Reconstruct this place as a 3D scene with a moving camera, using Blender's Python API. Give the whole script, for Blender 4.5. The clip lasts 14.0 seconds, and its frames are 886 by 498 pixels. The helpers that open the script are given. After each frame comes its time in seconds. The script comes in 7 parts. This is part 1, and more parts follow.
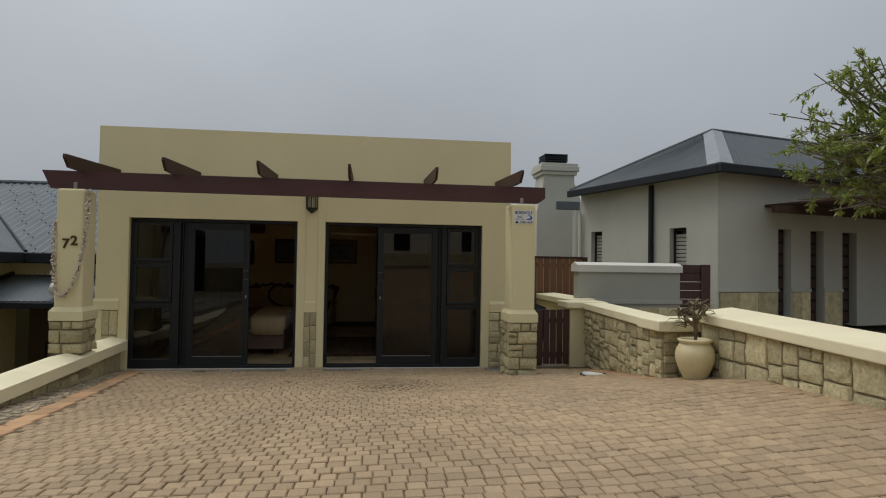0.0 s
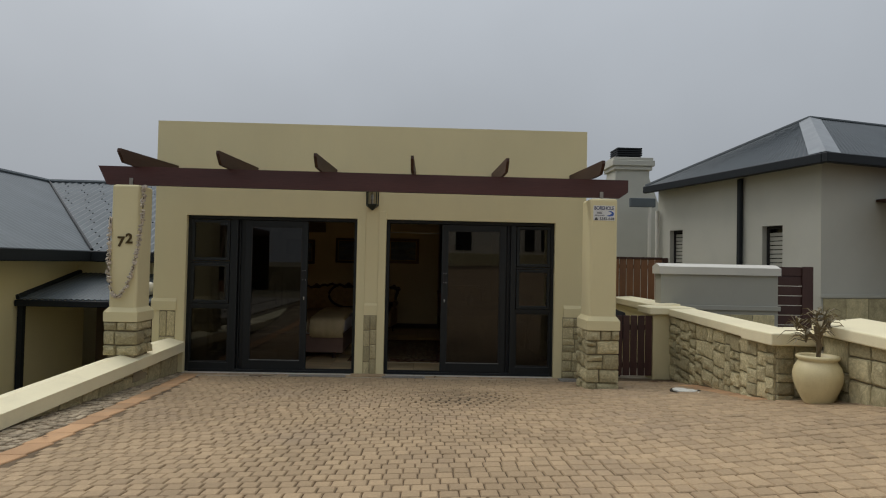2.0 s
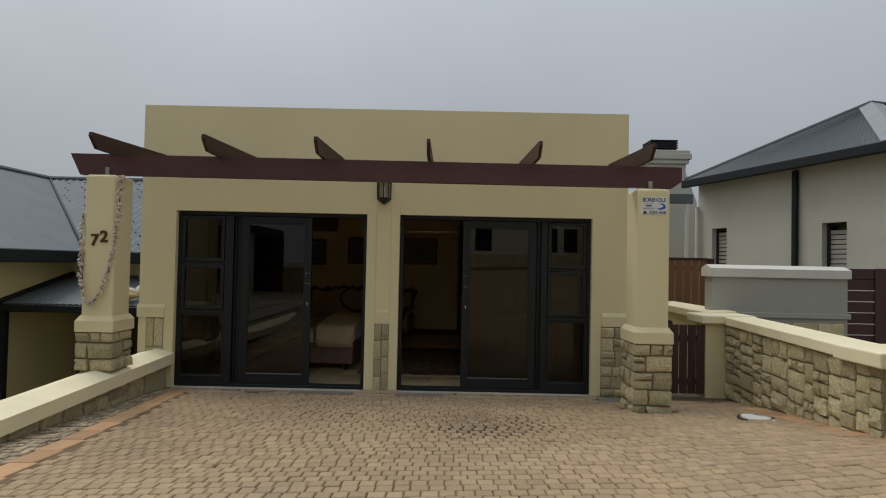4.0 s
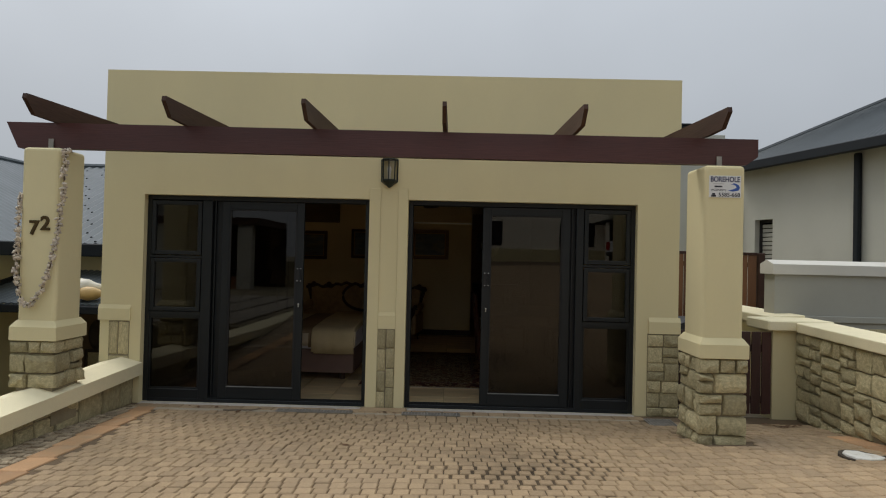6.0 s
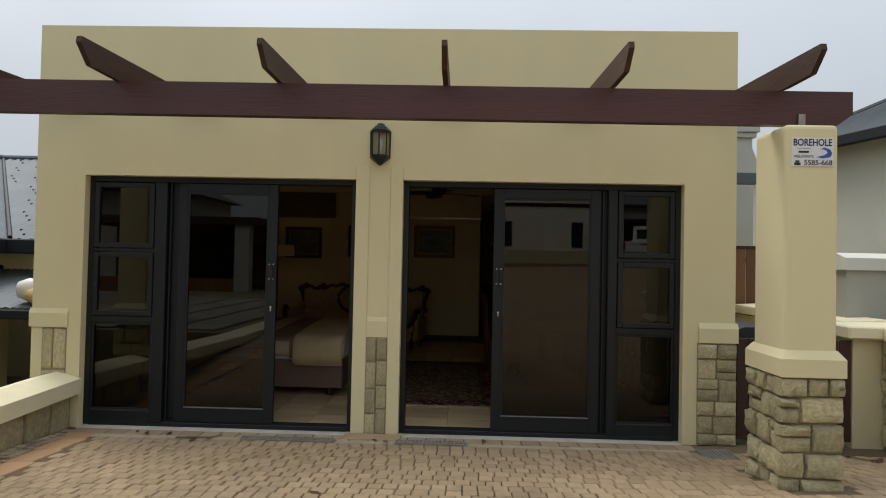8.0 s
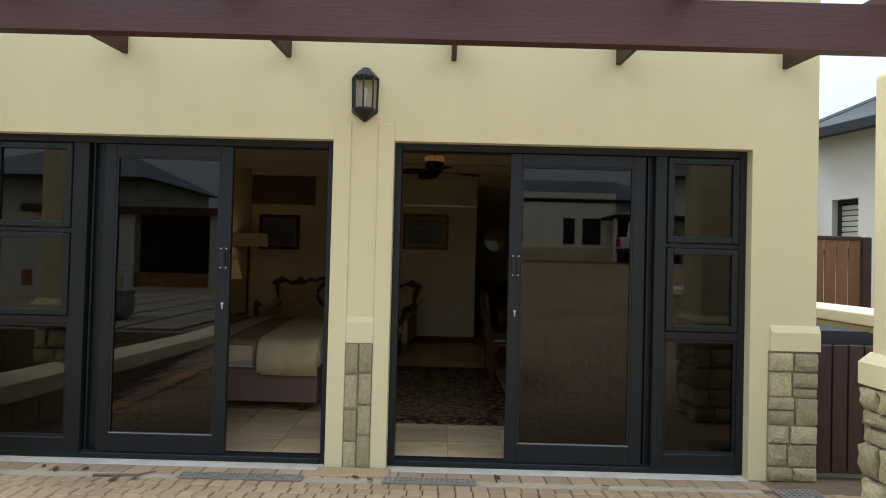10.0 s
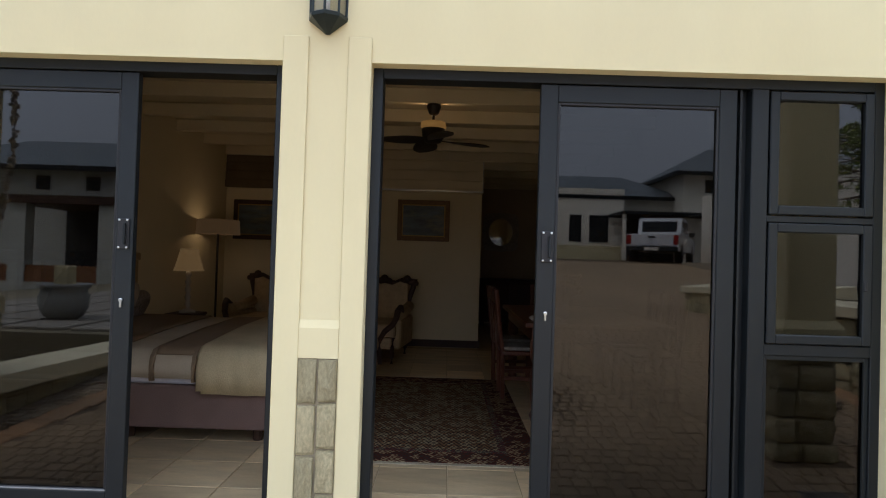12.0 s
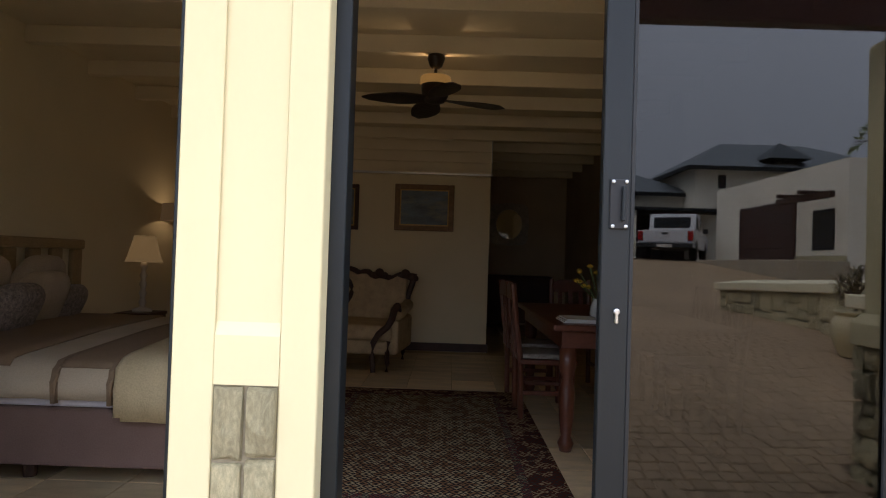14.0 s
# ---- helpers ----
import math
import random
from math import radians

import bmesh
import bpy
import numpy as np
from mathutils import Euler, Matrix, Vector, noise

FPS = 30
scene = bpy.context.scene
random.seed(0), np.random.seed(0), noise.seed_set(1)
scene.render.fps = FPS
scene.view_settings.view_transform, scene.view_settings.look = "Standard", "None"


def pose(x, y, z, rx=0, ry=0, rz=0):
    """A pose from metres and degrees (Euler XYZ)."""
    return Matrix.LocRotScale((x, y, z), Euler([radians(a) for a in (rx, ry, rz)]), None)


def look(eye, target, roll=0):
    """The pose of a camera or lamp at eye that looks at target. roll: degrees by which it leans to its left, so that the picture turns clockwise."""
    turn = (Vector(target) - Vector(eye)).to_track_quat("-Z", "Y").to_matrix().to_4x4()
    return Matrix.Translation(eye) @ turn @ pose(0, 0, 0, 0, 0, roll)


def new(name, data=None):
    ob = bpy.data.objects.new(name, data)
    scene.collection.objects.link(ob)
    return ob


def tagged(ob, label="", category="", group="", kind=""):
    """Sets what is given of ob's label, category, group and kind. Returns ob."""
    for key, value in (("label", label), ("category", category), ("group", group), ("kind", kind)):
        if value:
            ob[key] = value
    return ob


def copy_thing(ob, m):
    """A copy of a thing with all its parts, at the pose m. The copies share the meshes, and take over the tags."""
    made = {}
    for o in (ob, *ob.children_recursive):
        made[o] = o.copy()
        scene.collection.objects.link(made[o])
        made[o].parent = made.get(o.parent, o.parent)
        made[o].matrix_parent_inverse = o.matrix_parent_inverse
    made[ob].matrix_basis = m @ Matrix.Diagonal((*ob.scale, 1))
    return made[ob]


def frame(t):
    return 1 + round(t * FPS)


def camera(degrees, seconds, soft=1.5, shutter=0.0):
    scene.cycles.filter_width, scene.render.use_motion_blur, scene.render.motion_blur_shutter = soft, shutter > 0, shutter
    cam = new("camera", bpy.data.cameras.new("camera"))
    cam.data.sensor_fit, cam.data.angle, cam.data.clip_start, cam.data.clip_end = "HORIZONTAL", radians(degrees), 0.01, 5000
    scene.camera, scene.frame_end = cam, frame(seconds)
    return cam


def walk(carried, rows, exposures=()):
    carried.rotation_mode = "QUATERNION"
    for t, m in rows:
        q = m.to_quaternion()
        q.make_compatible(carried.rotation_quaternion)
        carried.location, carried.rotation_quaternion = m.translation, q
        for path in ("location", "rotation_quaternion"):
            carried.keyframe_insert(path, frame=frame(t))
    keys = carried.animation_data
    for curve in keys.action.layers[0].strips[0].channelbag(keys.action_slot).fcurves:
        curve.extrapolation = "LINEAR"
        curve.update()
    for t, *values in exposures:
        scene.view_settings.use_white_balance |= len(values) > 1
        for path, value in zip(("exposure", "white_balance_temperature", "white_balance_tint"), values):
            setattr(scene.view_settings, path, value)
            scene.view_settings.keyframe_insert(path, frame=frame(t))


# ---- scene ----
cam = camera(72.1, 14.0, soft=1.1)
PATH = [
    (0, (0.771, 0.475, 1.484), (1.023, 2.459, 1.538), 0.9),
    (0.5, (0.717, 0.57, 1.481), (0.894, 2.562, 1.533), 1.0),
    (1, (0.698, 0.683, 1.481), (0.823, 2.678, 1.531), 1.1),
    (1.5, (0.72, 0.894, 1.484), (0.808, 2.891, 1.534), 1.1),
    (2, (0.735, 1.122, 1.492), (0.79, 3.121, 1.542), 1.2),
    (2.5, (0.734, 1.393, 1.514), (0.771, 3.392, 1.564), 1.2),
    (3, (0.744, 1.62, 1.524), (0.774, 3.619, 1.574), 1.2),
    (3.5, (0.761, 1.847, 1.506), (0.777, 3.846, 1.556), 1.2),
    (4, (0.736, 2.103, 1.501), (0.729, 4.102, 1.552), 1.2),
    (6.5, (0.637, 3.512, 1.494), (0.604, 5.512, 1.525), 1.3),
    (7, (0.64, 3.776, 1.472), (0.602, 5.775, 1.503), 1.2),
    (7.5, (0.637, 4.065, 1.441), (0.591, 6.064, 1.479), 1.2),
    (8, (0.675, 4.337, 1.411), (0.617, 6.336, 1.455), 1.2),
    (10.5, (0.526, 5.715, 1.312), (0.521, 7.715, 1.349), 1.5),
    (11, (0.539, 6.008, 1.298), (0.531, 8.008, 1.335), 1.5),
    (11.5, (0.567, 6.346, 1.268), (0.558, 8.346, 1.308), 1.6),
    (12, (0.549, 6.664, 1.231), (0.535, 8.663, 1.267), 1.8),
    (12.5, (0.525, 6.923, 1.21), (0.509, 8.923, 1.243), 1.7),
    (13, (0.545, 7.192, 1.185), (0.528, 9.191, 1.221), 1.8),
    (13.5, (0.543, 7.437, 1.163), (0.523, 9.436, 1.199), 1.8),
    (14, (0.529, 7.694, 1.135), (0.508, 9.693, 1.171), 1.8),
]
EXPOSURES = [(0.0, -0.03, 6500, 10), (4.0, 0.02, 6500, 10), (6.5, 0.28, 6500, 10), (8.0, 0.55, 6450, 10), (10.5, 1.5, 5800, 11), (12.5, 2.02, 5550, 15), (14.0, 2.42, 5700, 16)]
walk(cam, [(t, look(eye, target, roll)) for t, eye, target, roll in PATH], EXPOSURES)

# ---- world and light ----
world = bpy.data.worlds.new("overcast_sky")
scene.world = world
world.use_nodes = True
wn, wl = world.node_tree.nodes, world.node_tree.links
wn.clear()
w_out = wn.new("ShaderNodeOutputWorld")
w_bg = wn.new("ShaderNodeBackground")
w_sky = wn.new("ShaderNodeTexSky")
w_sky.sky_type, w_sky.sun_disc = "NISHITA", False
SUN_ELEV, SUN_AZ = radians(56), radians(-52)
w_sky.sun_elevation, w_sky.sun_rotation = SUN_ELEV, SUN_AZ
w_sky.dust_density, w_sky.ozone_density = 6.0, 0.6
w_grey = wn.new("ShaderNodeHueSaturation")
w_grey.inputs["Saturation"].default_value = 0.16
w_tc = wn.new("ShaderNodeTexCoord")
w_xyz = wn.new("ShaderNodeSeparateXYZ")
w_cie = wn.new("ShaderNodeMapRange")          # overcast: the zenith is brighter than the horizon
w_cie.inputs["From Min"].default_value, w_cie.inputs["From Max"].default_value = 0.0, 1.0
w_cie.inputs["To Min"].default_value, w_cie.inputs["To Max"].default_value = 0.86, 2.5
w_sq = wn.new("ShaderNodeMath")
w_sq.operation, w_sq.inputs[1].default_value = "POWER", 1.7
w_up = wn.new("ShaderNodeMath")
w_up.operation, w_up.inputs[1].default_value = "MAXIMUM", 0.0
w_cloud = wn.new("ShaderNodeTexNoise")
w_cloud.inputs["Scale"].default_value, w_cloud.inputs["Detail"].default_value = 2.2, 4.0
w_cmap = wn.new("ShaderNodeMapRange")
w_cmap.inputs["To Min"].default_value, w_cmap.inputs["To Max"].default_value = 0.86, 1.14
w_mul = wn.new("ShaderNodeMath")
w_mul.operation = "MULTIPLY"
w_mix = wn.new("ShaderNodeVectorMath")
w_mix.operation = "SCALE"
w_flat = wn.new("ShaderNodeMix")              # the cloud layer evens the sky's own glow
w_flat.data_type = "RGBA"
w_flat.inputs["Factor"].default_value = 0.8
w_flat.inputs["B"].default_value = (5.6, 6.1, 6.7, 1)
wl.new(w_sky.outputs["Color"], w_grey.inputs["Color"])
wl.new(w_grey.outputs["Color"], w_flat.inputs["A"])
wl.new(w_tc.outputs["Generated"], w_xyz.inputs["Vector"])
wl.new(w_xyz.outputs["Z"], w_up.inputs[0])
wl.new(w_up.outputs["Value"], w_sq.inputs[0])
wl.new(w_sq.outputs["Value"], w_cie.inputs["Value"])
wl.new(w_tc.outputs["Generated"], w_cloud.inputs["Vector"])
wl.new(w_cloud.outputs["Fac"], w_cmap.inputs["Value"])
wl.new(w_cie.outputs["Result"], w_mul.inputs[0])
wl.new(w_cmap.outputs["Result"], w_mul.inputs[1])
wl.new(w_flat.outputs["Result"], w_mix.inputs["Vector"])
wl.new(w_mul.outputs["Value"], w_mix.inputs["Scale"])
wl.new(w_mix.outputs["Vector"], w_bg.inputs["Color"])
w_bg.inputs["Strength"].default_value = 0.075
wl.new(w_bg.outputs["Background"], w_out.inputs["Surface"])

sun = new("sun", bpy.data.lights.new("sun", "SUN"))
sun.data.energy, sun.data.angle, sun.data.color = 1.0, radians(25), (1.0, 0.96, 0.9)
sun.matrix_world = look((-19, 15, 36), (0, 0, 0))


def lamp_light(name, at, watts, size=0.04, colour=(1.0, 0.68, 0.36)):
    ob = new(name, bpy.data.lights.new(name, "POINT"))
    ob.data.energy, ob.data.shadow_soft_size, ob.data.color = watts, size, colour
    ob.location = at
    return ob


# ---- materials ----
def mat(name, colour, rough=0.7, metal=0.0, vary=0.12, scale=3.0, grain=0.05, grain_scale=120.0, bump=0.1, spec=0.5,
        stain=None, stain_amount=0.0, stain_scale=1.5, per_piece=0.0, island=0.0, stretch=(1, 1, 1)):
    """A surface with soft blotches, fine grain, stains and relief, in object metres."""
    m = bpy.data.materials.new(name)
    m.use_nodes = True
    n, l = m.node_tree.nodes, m.node_tree.links
    b = n["Principled BSDF"]
    b.inputs["Roughness"].default_value, b.inputs["Metallic"].default_value = rough, metal
    b.inputs["Specular IOR Level"].default_value = spec
    tc = n.new("ShaderNodeTexCoord")
    mp = n.new("ShaderNodeMapping")
    mp.inputs["Scale"].default_value = stretch
    l.new(tc.outputs["Object"], mp.inputs["Vector"])
    big, fine = n.new("ShaderNodeTexNoise"), n.new("ShaderNodeTexNoise")
    big.inputs["Scale"].default_value, big.inputs["Detail"].default_value = scale, 5
    fine.inputs["Scale"].default_value, fine.inputs["Detail"].default_value = grain_scale, 3
    for t in (big, fine):
        l.new(mp.outputs["Vector"], t.inputs["Vector"])
    v1, v2 = n.new("ShaderNodeMapRange"), n.new("ShaderNodeMapRange")
    v1.inputs["From Min"].default_value, v1.inputs["From Max"].default_value = 0.25, 0.75
    v1.inputs["To Min"].default_value, v1.inputs["To Max"].default_value = 1 - vary, 1 + vary
    v2.inputs["From Min"].default_value, v2.inputs["From Max"].default_value = 0.25, 0.75
    v2.inputs["To Min"].default_value, v2.inputs["To Max"].default_value = 1 - grain, 1 + grain
    l.new(big.outputs["Fac"], v1.inputs["Value"])
    l.new(fine.outputs["Fac"], v2.inputs["Value"])
    k = n.new("ShaderNodeMath")
    k.operation = "MULTIPLY"
    l.new(v1.outputs["Result"], k.inputs[0])
    l.new(v2.outputs["Result"], k.inputs[1])
    last = k
    for amount, source in ((per_piece, "object"), (island, "island")):
        if amount:
            if source == "object":
                oi = n.new("ShaderNodeObjectInfo").outputs["Random"]
            else:
                oi = n.new("ShaderNodeNewGeometry").outputs["Random Per Island"]
            r = n.new("ShaderNodeMapRange")
            r.inputs["To Min"].default_value, r.inputs["To Max"].default_value = 1 - amount, 1 + amount
            l.new(oi, r.inputs["Value"])
            q = n.new("ShaderNodeMath")
            q.operation = "MULTIPLY"
            l.new(last.outputs[0], q.inputs[0])
            l.new(r.outputs["Result"], q.inputs[1])
            last = q
    base = n.new("ShaderNodeVectorMath")
    base.operation = "SCALE"
    base.inputs[0].default_value = colour
    l.new(last.outputs[0], base.inputs["Scale"])
    out = base.outputs["Vector"]
    if stain:
        sn = n.new("ShaderNodeTexNoise")
        sn.inputs["Scale"].default_value, sn.inputs["Detail"].default_value = stain_scale, 7
        sn.inputs["Roughness"].default_value = 0.65
        l.new(mp.outputs["Vector"], sn.inputs["Vector"])
        ramp = n.new("ShaderNodeMapRange")
        ramp.inputs["From Min"].default_value, ramp.inputs["From Max"].default_value = 0.5, 0.72
        ramp.inputs["To Max"].default_value = stain_amount
        l.new(sn.outputs["Fac"], ramp.inputs["Value"])
        mix = n.new("ShaderNodeMix")
        mix.data_type = "RGBA"
        mix.inputs["B"].default_value = (*stain, 1)
        l.new(ramp.outputs["Result"], mix.inputs["Factor"])
        l.new(out, mix.inputs["A"])
        out = mix.outputs["Result"]
    l.new(out, b.inputs["Base Color"])
    if bump:
        bp = n.new("ShaderNodeBump")
        bp.inputs["Strength"].default_value, bp.inputs["Distance"].default_value = bump, 0.01
        l.new(fine.outputs["Fac"], bp.inputs["Height"])
        l.new(bp.outputs["Normal"], b.inputs["Normal"])
    return m


def glass(name, tint, gloss_ior=1.5):
    m = bpy.data.materials.new(name)
    m.use_nodes = True
    n, l = m.node_tree.nodes, m.node_tree.links
    n.clear()
    o, mx = n.new("ShaderNodeOutputMaterial"), n.new("ShaderNodeMixShader")
    tr, gl, fr = n.new("ShaderNodeBsdfTransparent"), n.new("ShaderNodeBsdfGlossy"), n.new("ShaderNodeFresnel")
    tr.inputs["Color"].default_value = (*tint, 1)
    gl.inputs["Roughness"].default_value, gl.inputs["Color"].default_value = 0.0, (1.0, 0.96, 0.90, 1)
    fr.inputs["IOR"].default_value = gloss_ior
    l.new(fr.outputs["Fac"], mx.inputs["Fac"])
    l.new(tr.outputs["BSDF"], mx.inputs[1])
    l.new(gl.outputs["BSDF"], mx.inputs[2])
    l.new(mx.outputs["Shader"], o.inputs["Surface"])
    return m


def glowing(name, colour, strength, base=(0.8, 0.7, 0.5)):
    m = mat(name, base, 0.6, vary=0.03, bump=0)
    b = m.node_tree.nodes["Principled BSDF"]
    b.inputs["Emission Color"].default_value, b.inputs["Emission Strength"].default_value = (*colour, 1), strength
    return m


PLASTER = mat("cream_plaster", (0.67, 0.59, 0.35), 0.75, vary=0.05, scale=1.2, grain=0.008, grain_scale=70, bump=0.03,
              stain=(0.54, 0.48, 0.31), stain_amount=0.25, stain_scale=0.9, stretch=(1, 1, 0.45), spec=0.3)
CAP = mat("cream_coping", (0.78, 0.70, 0.47), 0.7, vary=0.06, scale=1.5, grain=0.04, bump=0.12,
          stain=(0.48, 0.42, 0.28), stain_amount=0.25, stain_scale=2.2, spec=0.3)
STONE = mat("sandstone", (0.54, 0.468, 0.275), 0.88, vary=0.26, scale=7, grain=0.2, grain_scale=55, bump=0.9,
            stain=(0.36, 0.305, 0.18), stain_amount=0.55, stain_scale=5, per_piece=0.24, spec=0.25)
MORTAR = mat("stone_mortar", (0.29, 0.245, 0.16), 0.95, vary=0.2, scale=6, grain=0.12, bump=0.4, spec=0.2)
PAVER = mat("clay_paver", (0.355, 0.254, 0.15), 0.82, vary=0.16, scale=0.7, grain=0.12, grain_scale=70, bump=0.35,
            stain=(0.24, 0.18, 0.125), stain_amount=0.5, stain_scale=0.9, island=0.13, spec=0.25)
PAVER_ONE = mat("clay_paver_single", (0.355, 0.254, 0.15), 0.82, vary=0.16, scale=0.7, grain=0.12, grain_scale=70, bump=0.35,
                stain=(0.24, 0.18, 0.125), stain_amount=0.5, stain_scale=0.9, per_piece=0.13, spec=0.25)
def soiled(m, spots, colour):
    """Lays dark soiled patches (x, y, radius, amount) with ragged edges over a paving material."""
    n, l = m.node_tree.nodes, m.node_tree.links
    b = n["Principled BSDF"]
    out = b.inputs["Base Color"].links[0].from_socket
    geo, noise = n.new("ShaderNodeNewGeometry"), n.new("ShaderNodeTexNoise")
    noise.inputs["Scale"].default_value, noise.inputs["Detail"].default_value = 7.0, 6
    l.new(geo.outputs["Position"], noise.inputs["Vector"])
    for x, y, r, amount in spots:
        dist, add, fall, mix = n.new("ShaderNodeVectorMath"), n.new("ShaderNodeMath"), n.new("ShaderNodeMapRange"), n.new("ShaderNodeMix")
        dist.operation, add.operation, mix.data_type = "DISTANCE", "ADD", "RGBA"
        dist.inputs[1].default_value = (x, y, 0.1)
        l.new(geo.outputs["Position"], dist.inputs[0])
        l.new(dist.outputs["Value"], add.inputs[0])
        l.new(noise.outputs["Fac"], add.inputs[1])
        fall.inputs["From Min"].default_value, fall.inputs["From Max"].default_value = 0.35, r + 0.55
        fall.inputs["To Min"].default_value, fall.inputs["To Max"].default_value = amount, 0.0
        l.new(add.outputs["Value"], fall.inputs["Value"])
        mix.inputs["B"].default_value = (*colour, 1)
        l.new(fall.outputs["Result"], mix.inputs["Factor"])
        l.new(out, mix.inputs["A"])
        out = mix.outputs["Result"]
    l.new(out, b.inputs["Base Color"])
SPOTS = ((1.0, 7.6, 0.45, 0.5), (1.1, 7.2, 0.4, 0.45), (-1.5, 8.8, 0.3, 0.2), (0.3, 8.95, 0.25, 0.15))
soiled(PAVER, SPOTS, (0.085, 0.062, 0.04))
soiled(PAVER_ONE, SPOTS, (0.085, 0.062, 0.04))
PAVER_RED = mat("terracotta_edging", (0.42, 0.25, 0.13), 0.8, vary=0.2, scale=2, grain=0.1, bump=0.3,
                stain=(0.34, 0.26, 0.16), stain_amount=0.75, stain_scale=3.5, per_piece=0.24, spec=0.25)
JOINT = mat("sand_joint", (0.15, 0.108, 0.068), 0.95, vary=0.25, scale=2, grain=0.2, bump=0.3, spec=0.1)
soiled(JOINT, ((1.0, 7.6, 0.7, 0.95), (1.1, 7.2, 0.6, 0.95)), (0.03, 0.024, 0.018))
CONCRETE = mat("concrete_apron", (0.38, 0.32, 0.23), 0.85, vary=0.15, scale=2, grain=0.1, bump=0.3,
               stain=(0.2, 0.16, 0.11), stain_amount=0.5, stain_scale=3)
PALE_SILL = mat("pale_concrete_sill", (0.50, 0.455, 0.40), 0.8, vary=0.15, scale=5, grain=0.1, bump=0.2, stain=(0.27, 0.22, 0.16), stain_amount=0.5, stain_scale=6)
BEAM = mat("stained_timber_red", (0.058, 0.0165, 0.0135), 0.5, vary=0.25, scale=1.2, grain=0.18, grain_scale=25, bump=0.15,
           stretch=(0.25, 2, 4))
RAFTER = mat("stained_timber_brown", (0.048, 0.022, 0.014), 0.6, vary=0.3, scale=2, grain=0.2, grain_scale=25, bump=0.2,
             stretch=(3, 0.3, 3), stain=(0.10, 0.065, 0.042), stain_amount=0.35, stain_scale=1.6, spec=0.25)
ALU = mat("charcoal_aluminium", (0.0095, 0.0118, 0.0132), 0.42, vary=0.08, scale=4, grain=0.03, bump=0.03, spec=0.32)
FLASHING = mat("galvanised_flashing", (0.20, 0.215, 0.225), 0.45, vary=0.15, scale=4, grain=0.05, bump=0.05)
# pale for dust and for the bright line of sky on the beads
DUST_AND_SKY = mat("dusty_skylit_aluminium", (0.15, 0.145, 0.135), 0.6, vary=0.3, scale=9, grain=0.1, bump=0.1)
SEAL = mat("black_rubber", (0.008, 0.008, 0.009), 0.6, vary=0.1, bump=0)
STEEL = mat("brushed_steel", (0.55, 0.55, 0.54), 0.3, 1.0, vary=0.08, bump=0.05)
GALV = mat("galvanised_steel", (0.30, 0.28, 0.25), 0.6, 0.4, vary=0.2, scale=20, bump=0.1)
GLASS = glass("tinted_glass", (0.20, 0.205, 0.215), 1.51)
CLEAR = glass("clear_glass", (0.9, 0.9, 0.9), 1.45)
ROOF_GREY = mat("painted_roof_sheet", (0.10, 0.116, 0.124), 0.5, 0.0, vary=0.12, scale=1.2, grain=0.05, bump=0.05,
                stain=(0.17, 0.185, 0.195), stain_amount=0.35, stain_scale=1.1, spec=0.3)
ROOF_SLATE = mat("dark_slate_roof_sheet", (0.052, 0.062, 0.068), 0.55, vary=0.12, scale=1.2, grain=0.05, bump=0.05, stain=(0.08, 0.094, 0.103), stain_amount=0.4, stain_scale=1.1, spec=0.25)
ROOF_DARK = mat("dark_fascia", (0.013, 0.0155, 0.018), 0.55, vary=0.1, bump=0.05, spec=0.2)
WHITE_WALL = mat("grey_white_plaster", (0.455, 0.448, 0.39), 0.8, vary=0.06, scale=1.0, grain=0.04, bump=0.12,
                 stain=(0.36, 0.34, 0.3), stain_amount=0.3, stain_scale=0.8, spec=0.3)
GREY_WALL = mat("grey_plaster", (0.345, 0.34, 0.295), 0.8, vary=0.07, scale=1.2, grain=0.04, bump=0.12,
                stain=(0.24, 0.235, 0.215), stain_amount=0.35, stain_scale=1.2, spec=0.3)
PALE_CAP = mat("pale_coping", (0.58, 0.56, 0.50), 0.8, vary=0.06, scale=1.5, grain=0.04, bump=0.1)
WOOD_RED = mat("red_brown_slat", (0.05, 0.02, 0.016), 0.55, vary=0.2, scale=2, grain=0.15, grain_scale=30, bump=0.2,
               stretch=(4, 4, 0.4), per_piece=0.15)
WOOD_FENCE = mat("varnished_fence", (0.155, 0.064, 0.021), 0.55, vary=0.2, scale=2, grain=0.15, grain_scale=30, bump=0.2,
                 stretch=(4, 4, 0.4), per_piece=0.2)
# near-black for window frames and panes, and for deep shade painted in recesses
DARK = mat("near_black_shade_and_glazing", (0.012, 0.011, 0.011), 0.8, vary=0.1, bump=0)
SOIL = mat("dark_soil", (0.06, 0.045, 0.03), 0.95, vary=0.3, scale=6, grain=0.3, bump=0.6)
EARTH = mat("dry_ground", (0.20, 0.165, 0.10), 0.95, vary=0.3, scale=0.6, grain=0.2, grain_scale=30, bump=0.5,
            stain=(0.09, 0.11, 0.05), stain_amount=0.7, stain_scale=0.5)


# ---- mesh helpers ----
def box(bm, x0, y0, z0, x1, y1, z1, bevel=0.0, seg=1):
    made = bmesh.ops.create_cube(bm, size=1.0, matrix=Matrix.Translation(((x0 + x1) / 2, (y0 + y1) / 2, (z0 + z1) / 2))
                                 @ Matrix.Diagonal((abs(x1 - x0), abs(y1 - y0), abs(z1 - z0), 1)))
    if bevel:
        edges = list({e for v in made["verts"] for e in v.link_edges})
        bmesh.ops.bevel(bm, geom=edges, offset=bevel, segments=seg, profile=0.5, affect="EDGES")
    return made["verts"]


